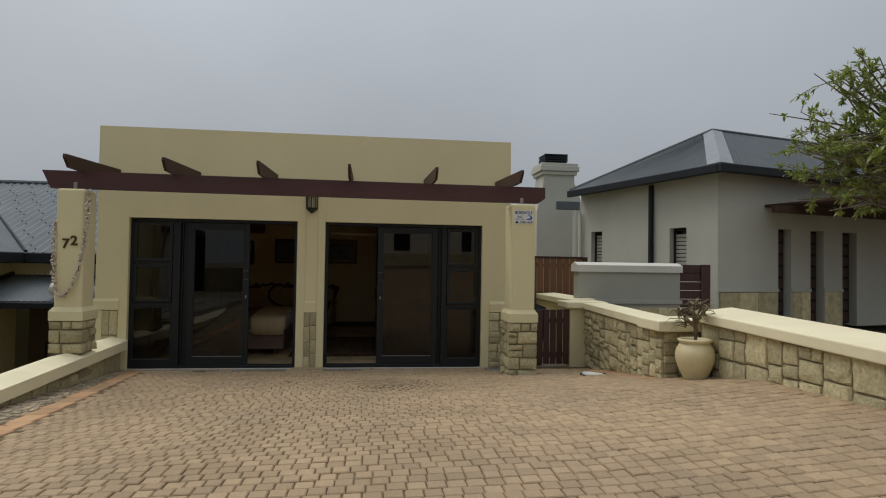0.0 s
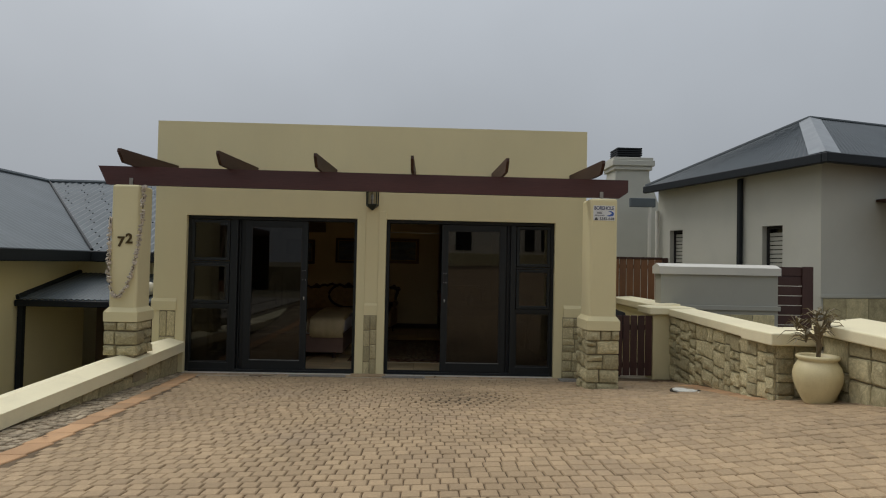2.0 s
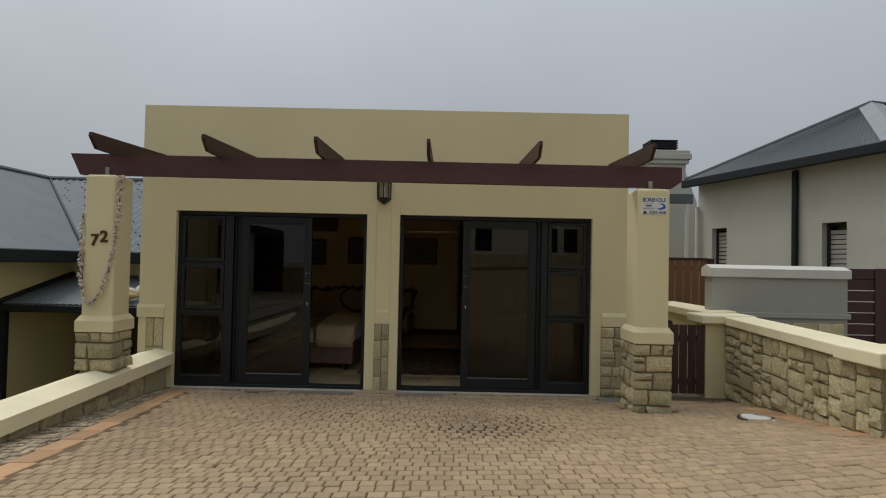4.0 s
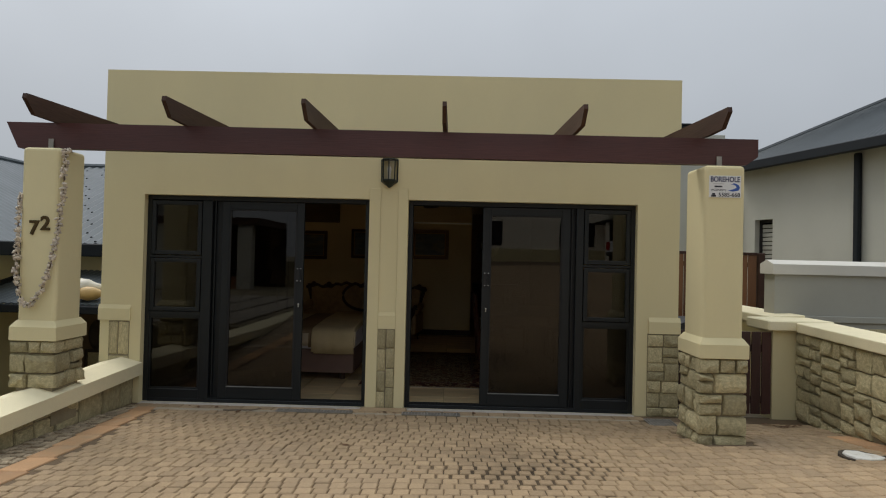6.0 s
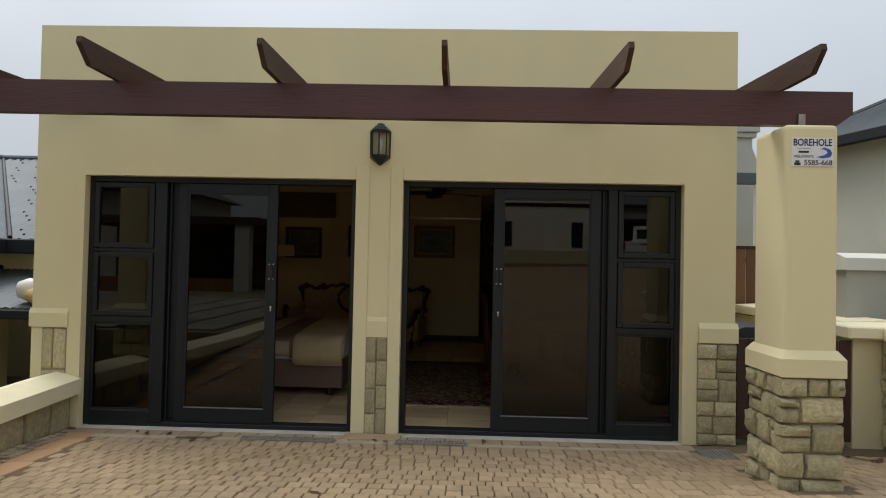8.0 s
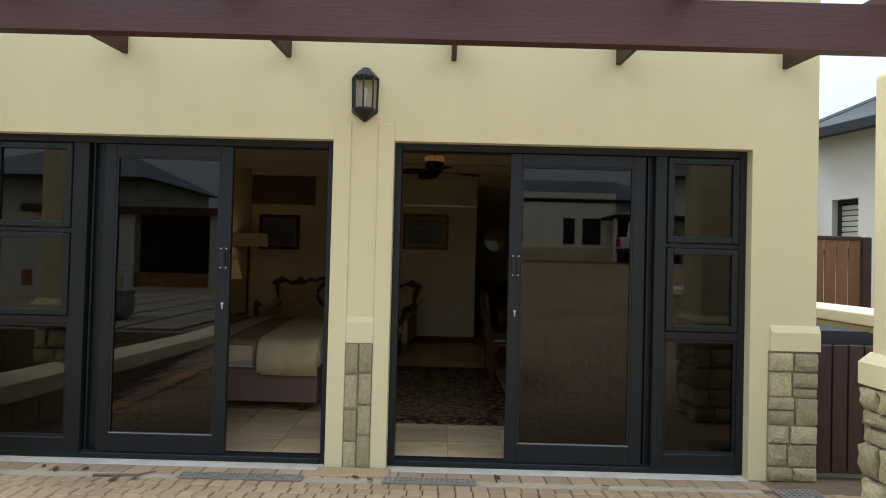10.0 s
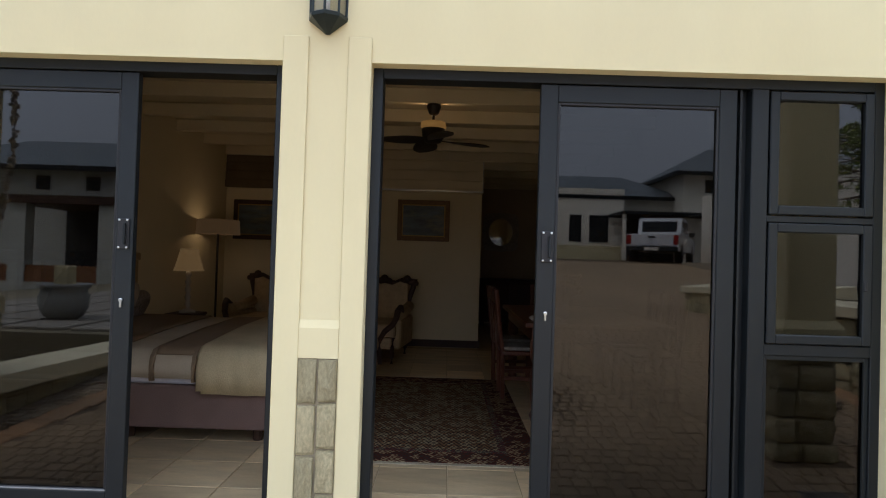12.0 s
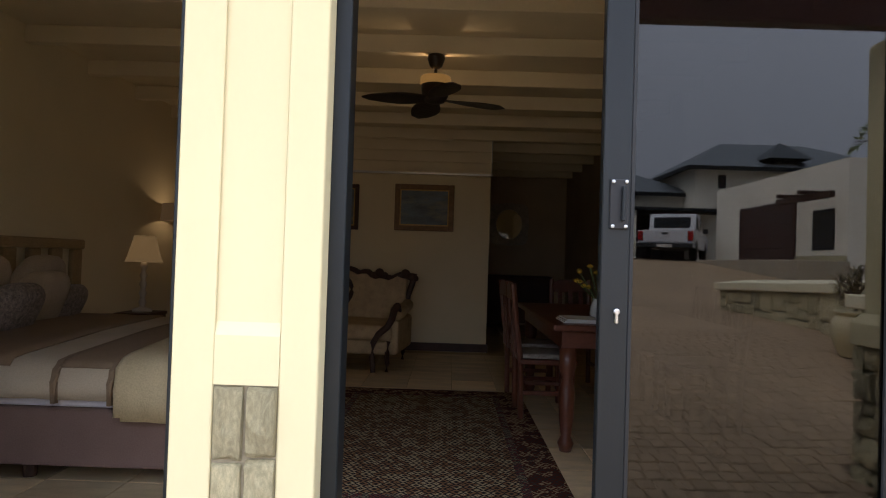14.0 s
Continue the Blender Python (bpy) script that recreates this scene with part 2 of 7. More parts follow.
def boxes(*rows, bevel=0.0, seg=1):
    bm = bmesh.new()
    for r in rows:
        box(bm, *r, bevel=bevel, seg=seg)
    return bm


def prism(bm, outline, axis, a, b):
    """Extrudes a closed outline of (u, v) from a to b along the axis: x (u=y, v=z), y (u=x, v=z) or z (u=x, v=y)."""
    def at(u, v, w):
        return {"x": (w, u, v), "y": (u, w, v), "z": (u, v, w)}[axis]
    lo = [bm.verts.new(at(u, v, a)) for u, v in outline]
    hi = [bm.verts.new(at(u, v, b)) for u, v in outline]
    bm.faces.new(lo)
    bm.faces.new(list(reversed(hi)))
    for i in range(len(outline)):
        j = (i + 1) % len(outline)
        bm.faces.new((lo[j], lo[i], hi[i], hi[j]))
    bmesh.ops.recalc_face_normals(bm, faces=bm.faces[:])
    return bm


def lathe(bm, profile, at=(0, 0, 0), seg=28, caps=True):
    """Turns a profile of (radius, z) round the z axis."""
    rings = []
    for r, z in profile:
        rings.append([bm.verts.new((at[0] + r * math.cos(2 * math.pi * i / seg), at[1] + r * math.sin(2 * math.pi * i / seg), at[2] + z)) for i in range(seg)])
    for a, b in zip(rings, rings[1:]):
        for i in range(seg):
            j = (i + 1) % seg
            bm.faces.new((a[i], a[j], b[j], b[i]))
    if caps:
        bm.faces.new(list(reversed(rings[0])))
        bm.faces.new(rings[-1])
    return bm


def tube(bm, path, r, seg=8, r_end=None):
    """A round bar along a list of points."""
    pts = [Vector(p) for p in path]
    rings = []
    for i, p in enumerate(pts):
        d = (pts[min(i + 1, len(pts) - 1)] - pts[max(i - 1, 0)]).normalized()
        u = d.cross(Vector((0, 0, 1)))
        u = u.normalized() if u.length > 1e-4 else Vector((1, 0, 0))
        v = d.cross(u)
        rr = r if r_end is None else r + (r_end - r) * i / (len(pts) - 1)
        rings.append([bm.verts.new(p + rr * (math.cos(2 * math.pi * k / seg) * u + math.sin(2 * math.pi * k / seg) * v)) for k in range(seg)])
    for a, b in zip(rings, rings[1:]):
        for k in range(seg):
            j = (k + 1) % seg
            bm.faces.new((a[k], a[j], b[j], b[k]))
    bm.faces.new(list(reversed(rings[0])))
    bm.faces.new(rings[-1])
    bmesh.ops.recalc_face_normals(bm, faces=bm.faces[:])
    return bm


def as_mesh(name, bm, material, smooth=False):
    me = bpy.data.meshes.new(name)
    if smooth:
        for f in bm.faces:
            f.smooth = True
    bm.to_mesh(me)
    bm.free()
    me.materials.append(material)
    return me


def part(name, bm, material, parent=None, label="", smooth=False):
    ob = new(name, as_mesh(name, bm, material, smooth))
    if parent is not None:
        ob.parent = parent
        ob.matrix_parent_inverse = Matrix.Translation(-parent.location) if parent.type == "EMPTY" else Matrix()
    return tagged(ob, label)


def thing(name, label, category, at=(0, 0, 0), group="", kind=""):
    ob = new(name)
    ob.location = at
    ob.empty_display_size = 0.1
    return tagged(ob, label, category, group, kind)


def setting(name, bm, material, label="", category=""):
    return tagged(part(name, bm, material), label, category, kind="structure")


def lerp(v, table):
    for (a, p), (b, q) in zip(table, table[1:]):
        if v <= b:
            return p + (q - p) * max(0.0, (v - a) / (b - a))
    return table[-1][1]


def gz(x, y):
    """The height of the driveway, which falls towards the building."""
    d = max(0.0, 9.2 - y)
    side = 0.0087 * min(max(x, -3.0), 4.3) + 0.016 * (min(max(x, 2.0), 4.3) - 2.0)
    return lerp(d, ((0, 0), (5.2, 0.372), (9, 0.486), (20, 1.34), (60, 1.7))) + side * min(d, 4.0) * lerp(d, ((4, 1.0), (9, 0.3)))


# ---- ground ----
bm = bmesh.new()
xs = [-2.66 + 0.25 * i for i in range(28)] + [4.6, 5, 6, 8, 12, 18, 26]
ys = [9.4 - 0.3 * i for i in range(32)] + [-0.5 - 1.5 * i for i in range(15)]
grid = [[bm.verts.new((x, y, gz(x, y) - 0.011)) for x in xs] for y in ys]
for r0, r1 in zip(grid, grid[1:]):
    for i in range(len(xs) - 1):
        bm.faces.new((r0[i], r1[i], r1[i + 1], r0[i + 1]))
driveway = setting("driveway", bm, JOINT, "sandy bed of the sloping cobbled driveway", "driveway")
bm = bmesh.new()
rings = []
for rad, z in ((3, -1.75), (14, -1.75), (60, -2.2), (300, -2.6), (2500, -3.0)):
    rings.append([bm.verts.new((-4 + rad * math.cos(2 * math.pi * i / 40), 8 + rad * math.sin(2 * math.pi * i / 40), z)) for i in range(40)])
bm.faces.new(rings[0])
for a, b in zip(rings, rings[1:]):
    for i in range(40):
        bm.faces.new((a[i], b[i], b[(i + 1) % 40], a[(i + 1) % 40]))
bmesh.ops.recalc_face_normals(bm, faces=bm.faces[:])
setting("ground", bm, EARTH, "dry earth below and beyond the plots", "ground")
# raised earth of the plots behind and beside the driveway
setting("ground_upper", boxes((4.42, -30, -2, 60, 60, 0.25), (-60, -60, -2, 60, -24, 1.1)), EARTH, "dry earth of the neighbouring plot", "ground")

# ---- the building ----
W = 9.3           # front face
XL, XR, ZP = -2.87, 2.89, 3.33
L0, L1, R0, R1, ZT = -2.457, -0.193, 0.195, 2.475, 2.08
T = 0.24
front = boxes((XL, W, -1.8, L0, W + T, ZP), (L1, W, -0.3, R0, W + T, ZT), (R1, W, -0.3, XR, W + T, ZP),
              (L0, W, ZT, R1, W + T, ZP), (L0, W + 0.03, -0.3, L1, W + T, -0.006), (R0, W + 0.03, -0.3, R1, W + T, -0.006))
wall_front = setting("wall_front", front, PLASTER, "cream plastered garage front with two wide openings", "wall")
setting("wall_west", boxes((XL, W + T, -1.8, XL + T, 15.4, ZP)), PLASTER, "cream plastered side wall", "wall")
setting("wall_east", boxes((XR - T, W + T, -0.3, XR, 19.0, ZP)), PLASTER, "cream plastered side wall", "wall")
setting("roof_slab", boxes((XL + T, W + T, 3.0, XR - T, 19.0, 3.2)), CONCRETE, "flat roof behind the parapet", "roof")

# pilaster bands and sloped sills
def band(bm, x0, x1, y, z0, z1, out, slope):
    """A plaster band that stands out of the wall, with a sloped top."""
    prism(bm, [(y, z0), (y - out, z0), (y - out, z1), (y, z1 + slope)], "x", x0, x1)
bm = bmesh.new()
band(bm, 2.60, XR + 0.02, W, 0.81, 0.925, 0.02, 0.045)
box(bm, XR, W, 0.81, XR + 0.02, W + 0.6, 0.94)
part("plaster_band", bm, PLASTER, wall_front)
bm = bmesh.new()
band(bm, XL - 0.015, -2.56, W, 0.81, 0.925, 0.015, 0.04)
part("plaster_band", bm, PLASTER, wall_front)
# the middle pilaster: two raised strips, a raised sill, a stone inlay between
bm = boxes((L1, W - 0.009, 0.0, -0.08, W, 2.19), (0.092, W - 0.009, 0.0, R0, W, 2.19), bevel=0.006, seg=3)
box(bm, -0.0798, W - 0.0085, 0.79, 0.0918, W, 0.92)
prism(bm, [(W, 0.92), (W - 0.0085, 0.92), (W, 0.955)], "x", -0.0798, 0.0918)
part("plaster_strip", bm, PLASTER, wall_front)

# left boundary wall and its sloping coping
def cap_z(y):
    return 0.44 - 0.028 * (9.2 - max(y, 5.6))
bm = bmesh.new()
for y0, y1 in ((9.3, 5.6), (5.6, -3.0)):
    za, zb = cap_z(y0), cap_z(y1)
    a = [(-2.78, -1.8), (-2.52, -1.8), (-2.52, 0), (-2.78, 0)]
    lo = [bm.verts.new((x, y0, (za - 0.11) if z == 0 else z)) for x, z in a]
    hi = [bm.verts.new((x, y1, (zb - 0.11) if z == 0 else z)) for x, z in a]
    bm.faces.new(lo); bm.faces.new(hi[::-1])
    for i in range(4):
        bm.faces.new((lo[i], lo[(i + 1) % 4], hi[(i + 1) % 4], hi[i]))
bmesh.ops.recalc_face_normals(bm, faces=bm.faces[:])
wall_left = setting("wall_boundary_west", bm, MORTAR, "low stone-faced boundary wall beside the driveway", "wall")
bm = bmesh.new()
for y0, y1 in ((9.296, 5.6), (5.6, -3.0)):
    za, zb = cap_z(y0), cap_z(y1)
    a = [(-2.83, -0.17), (-2.43, -0.17), (-2.43, -0.05), (-2.62, 0.0), (-2.64, 0.0), (-2.83, -0.05)]
    lo = [bm.verts.new((x, y0, za + z)) for x, z in a]
    hi = [bm.verts.new((x, y1, zb + z)) for x, z in a]
    bm.faces.new(lo); bm.faces.new(hi[::-1])
    for i in range(6):
        bm.faces.new((lo[i], lo[(i + 1) % 6], hi[(i + 1) % 6], hi[i]))
bmesh.ops.recalc_face_normals(bm, faces=bm.faces[:])
part("coping", bm, CAP, wall_left, "cream plastered coping")

# right boundary walls: they do not run square to the building
def bar(bm, a, b, w, z0, z1, fall=(0.0, 0.0), pitch=0.0):
    """A wall length: its driveway face runs from a to b, it is w thick away from the driveway, falls by fall at each end and its top rises by pitch to the back."""
    a, b = Vector((*a, 0)), Vector((*b, 0))
    n = (b - a).normalized().cross(Vector((0, 0, -1)))
    n = n if n.x > 0 else -n
    rows = []
    for p, dz in ((a, fall[0]), (b, fall[1])):
        q = p + n * w
        rows.append([bm.verts.new(v) for v in ((p.x, p.y, z0 + dz if z0 > 0.3 else z0), (q.x, q.y, z0 + dz if z0 > 0.3 else z0), (q.x, q.y, z1 + dz + pitch), (p.x, p.y, z1 + dz))])
    bm.faces.new(rows[0]); bm.faces.new(rows[1][::-1])
    for i in range(4):
        j = (i + 1) % 4
        bm.faces.new((rows[0][i], rows[0][j], rows[1][j], rows[1][i]))
    bmesh.ops.recalc_face_normals(bm, faces=bm.faces[:])
    return bm
def bevelled(bm, r):
    bmesh.ops.bevel(bm, geom=bm.edges[:], offset=r, segments=2, profile=0.5, affect="EDGES")
    return bm
WA, WB = (4.085, 9.32), (3.80, 6.75)          # foot of the low wall
wall_right = setting("wall_boundary_east", bar(boxes((3.77, 6.31, -0.3, 4.14, 6.748, 0.86)), WA, WB, 0.25, -0.3, 0.86), MORTAR,
                     "stone-faced boundary wall with a cream coping", "wall")
part("coping", bevelled(bar(bmesh.new(), (4.02, 9.25), (3.735, 6.742), 0.33, 0.862, 0.955, pitch=0.012), 0.01), CAP, wall_right, "cream plastered coping")
part("coping", bevelled(bar(bmesh.new(), (3.685, 6.74), (3.675, 6.215), 0.5, 0.858, 0.965, pitch=0.01), 0.012), CAP, wall_right, "cream plastered coping")
UA, UB = (4.12, 6.2), (4.14, 3.0)             # foot of the upper wall
wall_back_right = setting("wall_boundary_upper", bar(bmesh.new(), UA, UB, 0.3, -0.3, 0.97, fall=(0, -0.105)), MORTAR, "raised stone-faced boundary wall", "wall")
part("coping", bevelled(bar(bmesh.new(), (4.05, 6.27), (4.07, 2.92), 0.44, 0.965, 1.06, fall=(0, -0.11), pitch=0.045), 0.012), CAP, wall_back_right, "cream plastered coping")
gate_pier = setting("gate_pier", boxes((3.835, 9.325, -0.3, 4.08, 9.62, 0.87)), PLASTER, "cream plastered gate pier", "pier")
part("coping", boxes((3.76, 9.255, 0.87, 4.4, 9.72, 0.972), bevel=0.012), CAP, gate_pier)
wall_yard = setting("wall_yard", boxes((4.08, 9.62, -0.3, 4.36, 11.94, 0.86)), PLASTER, "cream plastered yard wall behind the gate", "wall")
part("coping", bevelled(bar(bmesh.new(), (4.01, 9.725), (4.05, 11.94), 0.37, 0.872, 0.975, pitch=0.02), 0.012), CAP, wall_yard)
setting("yard_floor", boxes((2.9, 9.3, -0.3, 4.08, 14.0, -0.02)), CONCRETE, "concrete yard floor behind the gate", "floor")

# pillars of the pergola
def pillar(label, x0, x1, y0, y1, zb, zt):
    p = thing("pillar", label, "pillar", ((x0 + x1) / 2, (y0 + y1) / 2, zb), group="pergola pillars")
    part("core", boxes((x0 + 0.03, y0 + 0.03, zb - 0.3, x1 - 0.03, y1 - 0.03, 0.80)), MORTAR, p)
    s = 0.022
    bm = boxes((x0 + s, y0 + s, 0.9, x1 - s, y1 - s, zt + 0.012), bevel=0.03, seg=3)
    part("shaft", bm, PLASTER, p, "cream plastered shaft")
    bm = bmesh.new()
    prof = [(0.0, 0.775), (-0.012, 0.78), (-0.012, 0.885), (s, 0.935)]
    rings = []
    for o, z in prof + [(s + 0.05, 0.935)]:
        rings.append([bm.verts.new(c) for c in ((x0 + o, y0 + o, z), (x1 - o, y0 + o, z), (x1 - o, y1 - o, z), (x0 + o, y1 - o, z))])
    for a, b in zip(rings, rings[1:]):
        for i in range(4):
            bm.faces.new((a[i], a[(i + 1) % 4], b[(i + 1) % 4], b[i]))
    bm.faces.new(rings[0][::-1]); bm.faces.new(rings[-1])
    part("plinth_band", bm, PLASTER, p, "sloped cream plaster band")
    part("bracket", boxes(((x0 + x1) / 2 - 0.02, 8.126, zt, (x0 + x1) / 2 + 0.02, 8.134, zt + 0.10)), GALV, p, "galvanised steel bracket")
    return p
PR = (2.582, 2.938, 7.99, 8.42)
PL = (-2.815, -2.465, 7.995, 8.375)
pillar_right = pillar("cream plastered pergola pillar on a rough sandstone base", *PR, 0.1, 2.27)
pillar_left = pillar("cream plastered pergola pillar on the boundary wall, with house number and shell garland", *PL, 0.40, 2.30)

# pergola
BY = 8.16
beam = thing("pergola_beam", "long dark red stained timber beam across both pillars", "beam", (0, BY, 2.32))
bm = bmesh.new()
prism(bm, [(-3.02, 2.535), (-2.92, 2.325), (2.98, 2.305), (3.075, 2.375), (3.075, 2.515)], "y", BY - 0.02, BY + 0.05)
part("beam", bm, BEAM, beam)
for rx in (-2.60, -1.545, -0.495, 0.56, 1.61, 2.67):
    bm = bmesh.new()
    prism(bm, [(W, 2.60), (W, 2.73), (7.755, 2.672), (7.745, 2.635), (7.85, 2.53), (BY - 0.03, 2.53)], "x", rx - 0.016, rx + 0.016)
    tagged(part("pergola_rafter", bm, RAFTER), "weathered brown timber rafter with a tapered end", "rafter", group="pergola rafters")

# sliding door screens
def pane(parent, x0, z0, x1, z1, y, bead=0.012):
    g = part("pane", boxes((x0, y - 0.003, z0, x1, y + 0.003, z1)), GLASS, parent, "tinted glass")
    g.visible_shadow = False
    return g
def ring(x0, z0, x1, z1, w, y0, y1, bevel=0.003, bottom=None):
    b = bottom or w
    return boxes((x0, y0, z0, x0 + w, y1, z1), (x1 - w, y0, z0, x1, y1, z1), (x0 + w, y0, z0, x1 - w, y1, z0 + b), (x0 + w, y0, z1 - w, x1 - w, y1, z1), bevel=bevel)

def screen(name, a, b, flip, u_leaf, u_mull):
    """A door screen: fixed side light, sliding leaf and open gap; flip mirrors it."""
    d = tagged(new(name), "charcoal aluminium sliding door with side light, half open, tinted glass", "sliding door", kind="structure")
    d.location = ((a + b) / 2, W + 0.12, 0)
    def X(u0, u1):
        return (a + u0, a + u1) if not flip else (b - u1, b - u0)
    width = b - a
    ya, yb = W + 0.07, W + 0.17
    part("door_frame", boxes((a, ya, 0, a + 0.045, yb, ZT), (b - 0.045, ya, 0, b, yb, ZT), (a + 0.045, ya, ZT - 0.045, b - 0.045, yb, ZT), (a + 0.045, ya, -0.004, b - 0.045, yb, 0.03), bevel=0.003), ALU, d)
    u0, u1 = X(0.045, width - 0.045)
    part("track", boxes((u0, ya + 0.015, 0.03, u1, ya + 0.02, 0.045), (u0, ya + 0.06, 0.03, u1, ya + 0.065, 0.045)), ALU, d)
    # sliding leaf
    s0, s1 = X(*u_leaf)
    leaf = part("sliding_leaf", ring(s0, 0.04, s1, ZT - 0.05, 0.078, ya + 0.004, ya + 0.042, bottom=0.115), ALU, d)
    pane(leaf, s0 + 0.078, 0.155, s1 - 0.078, ZT - 0.128, ya + 0.024)
    part("glazing_bead", boxes((s0 + 0.079, ya + 0.003, 0.1555, s1 - 0.079, ya + 0.02, 0.164), bevel=0.003), DUST_AND_SKY, leaf, "dusty bottom bead, paled for the sky it catches")
    part("glazing_bead", ring(s0 + 0.078, 0.155, s1 - 0.078, ZT - 0.128, 0.012, ya + 0.008, ya + 0.02, 0.002), SEAL, leaf)
    hx = (s0 + 0.045) if not flip else (s1 - 0.04)
    h = part("pull_handle", boxes((hx - 0.026, ya - 0.004, 1.235, hx + 0.026, ya + 0.004, 1.372), bevel=0.002), SEAL, leaf, "black recessed pull handle")
    part("grip", boxes((hx + 0.004, ya - 0.02, 1.256, hx + 0.014, ya - 0.004, 1.352), bevel=0.003), ALU, leaf)
    for sx in (-0.018, 0.018):
        for sz in (1.242, 1.365):
            bm = lathe(bmesh.new(), [(0.005, 0), (0.005, 0.003), (0.003, 0.004)], seg=8)
            bmesh.ops.rotate(bm, verts=bm.verts[:], matrix=Matrix.Rotation(radians(90), 3, "X"))
            bmesh.ops.translate(bm, verts=bm.verts[:], vec=(hx + sx, ya - 0.004, sz))
            part("screw", bm, STEEL, leaf, "steel screw")
    bm = lathe(bmesh.new(), [(0.0085, -0.0), (0.0085, 0.008), (0.006, 0.01)], seg=14)
    bmesh.ops.rotate(bm, verts=bm.verts[:], matrix=Matrix.Rotation(radians(90), 3, "X"))
    bmesh.ops.translate(bm, verts=bm.verts[:], vec=(hx, ya + 0.002, 1.008))
    box(bm, hx - 0.005, ya - 0.008, 0.975, hx + 0.005, ya + 0.004, 1.004, bevel=0.003)
    part("lock_cylinder", bm, STEEL, leaf, "steel lock cylinder")
    # dark gap and mullion
    g0, g1 = X(u_leaf[1], u_mull[0])
    part("interlock", boxes((g0, ya + 0.05, 0.03, g1, ya + 0.09, ZT - 0.045), (g0 + 0.02, ya + 0.02, 0.03, g0 + 0.03, ya + 0.05, ZT - 0.045)), ALU, d)
    m0, m1 = X(*u_mull)
    part("mullion", boxes((m0, ya - 0.006, 0.03, m1, yb, ZT - 0.045), bevel=0.004), ALU, d)
    # side light: two opening sashes above a fixed pane
    p0, p1 = X(u_mull[1], width - 0.045)
    part("transom", boxes((p0, ya, 0.855, p1, yb - 0.02, 0.905), (p0, ya, 1.445, p1, yb - 0.02, 1.475), (p0, ya, 0.03, p1, yb - 0.02, 0.12), bevel=0.003), ALU, d)
    for z0, z1 in ((0.905, 1.445), (1.475, 2.03)):
        sash = part("sash", ring(p0 + 0.006, z0 + 0.004, p1 - 0.006, z1 - 0.004, 0.04, ya - 0.012, ya + 0.03, 0.004), ALU, d)
        pane(sash, p0 + 0.042, z0 + 0.042, p1 - 0.042, z1 - 0.042, ya + 0.01)
    part("latch", boxes((p0 + 0.03 if flip else p1 - 0.045, ya - 0.02, 1.15, p0 + 0.045 if flip else p1 - 0.03, ya - 0.011, 1.19), bevel=0.003), SEAL, d, "black latch")
    pane(d, p0 + 0.012, 0.12, p1 - 0.012, 0.855, ya + 0.03)
    part("glazing_bead", boxes((p0 + 0.013, ya + 0.01, 0.1205, p1 - 0.013, ya + 0.026, 0.128), bevel=0.003), DUST_AND_SKY, d, "dusty bottom bead, paled for the sky it catches")
    part("glazing_bead", ring(p0, 0.12, p1, 0.855, 0.02, ya + 0.01, ya + 0.025, 0.002), ALU, d)
    return d
door_right = screen("door_1", R0, R1, False, (0.752, 1.628), (1.69, 1.765))
door_left = screen("door_2", L0, L1, True, (0.665, 1.50), (1.60, 1.70))
setting("threshold", boxes((L0, W - 0.03, -0.1, L1, W + 0.069, -0.005), (R0, W - 0.03, -0.1, R1, W + 0.069, -0.005), bevel=0.004), PALE_SILL, "worn pale concrete threshold strip", "threshold")
setting("pier_slab", boxes((-0.23, W - 0.17, -0.05, 0.23, W - 0.031, 0.018), bevel=0.008), PAVER_ONE, "worn paving slab at the foot of the middle pier", "slab")

# ---- house to the east ----
def corrugated(a, b, c, d, pitch=0.09, amp=0.007):
    """A ribbed roof sheet between eave a-b and ridge d-c; the ribs run from eave to ridge."""
    a, b, c, d = (Vector(p) for p in (a, b, c, d))
    n = max(4, int((b - a).length / pitch * 4))
    up = (b - a).cross(d - a).normalized()
    if up.z < 0:
        up = -up
    bm = bmesh.new()
    rows = []
    for i in range(n + 1):
        t = i / n
        lift = up * amp * math.sin(2 * math.pi * i / 4)
        lo, hi = a.lerp(b, t) + lift, d.lerp(c, t) + lift
        rows.append((bm.verts.new(lo), bm.verts.new(hi), bm.verts.new(lo - up * 0.02)))
    for p, q in zip(rows, rows[1:]):
        if (p[1].co - q[1].co).length > 1e-5:
            bm.faces.new((p[0], q[0], q[1], p[1]))
        else:
            bm.faces.new((p[0], q[0], q[1]))
        bm.faces.new((p[2], q[2], q[0], p[0]))
    return bm

east = thing("house", "pale grey plastered bungalow with a hipped dark metal roof", "house", (9, 13, 0.25))
EX, EY = 6.86, 10.3
slots = ((8.36, 8.70), (9.23, 9.60), (10.14, 10.57))
rows = [(EX, EY, 0.25, slots[0][0], EY + 0.25, 3.1), (slots[0][1], EY, 0.25, slots[1][0], EY + 0.25, 3.1),
        (slots[1][1], EY, 0.25, slots[2][0], EY + 0.25, 3.1), (slots[2][1], EY, 0.25, 14, EY + 0.25, 3.1)]
for a, b in slots:
    rows.append((a, EY, 2.10, b, EY + 0.25, 3.1))
for row in rows:
    part("wall", boxes(row), WHITE_WALL, east)
for a, b in slots:
    # near-black panel stands for the opening's shade; the slats are added
    part("shutter", boxes((a, EY + 0.16, 0.3, b, EY + 0.2, 2.10)), DARK, east, "near-black panel for the shade in the opening")
    for k in range(8):
        z = 0.34 + k * 0.22
        part("slat", boxes((a + 0.02, EY + 0.14, z, b - 0.02, EY + 0.16, z + 0.17), bevel=0.004), WOOD_RED, east)
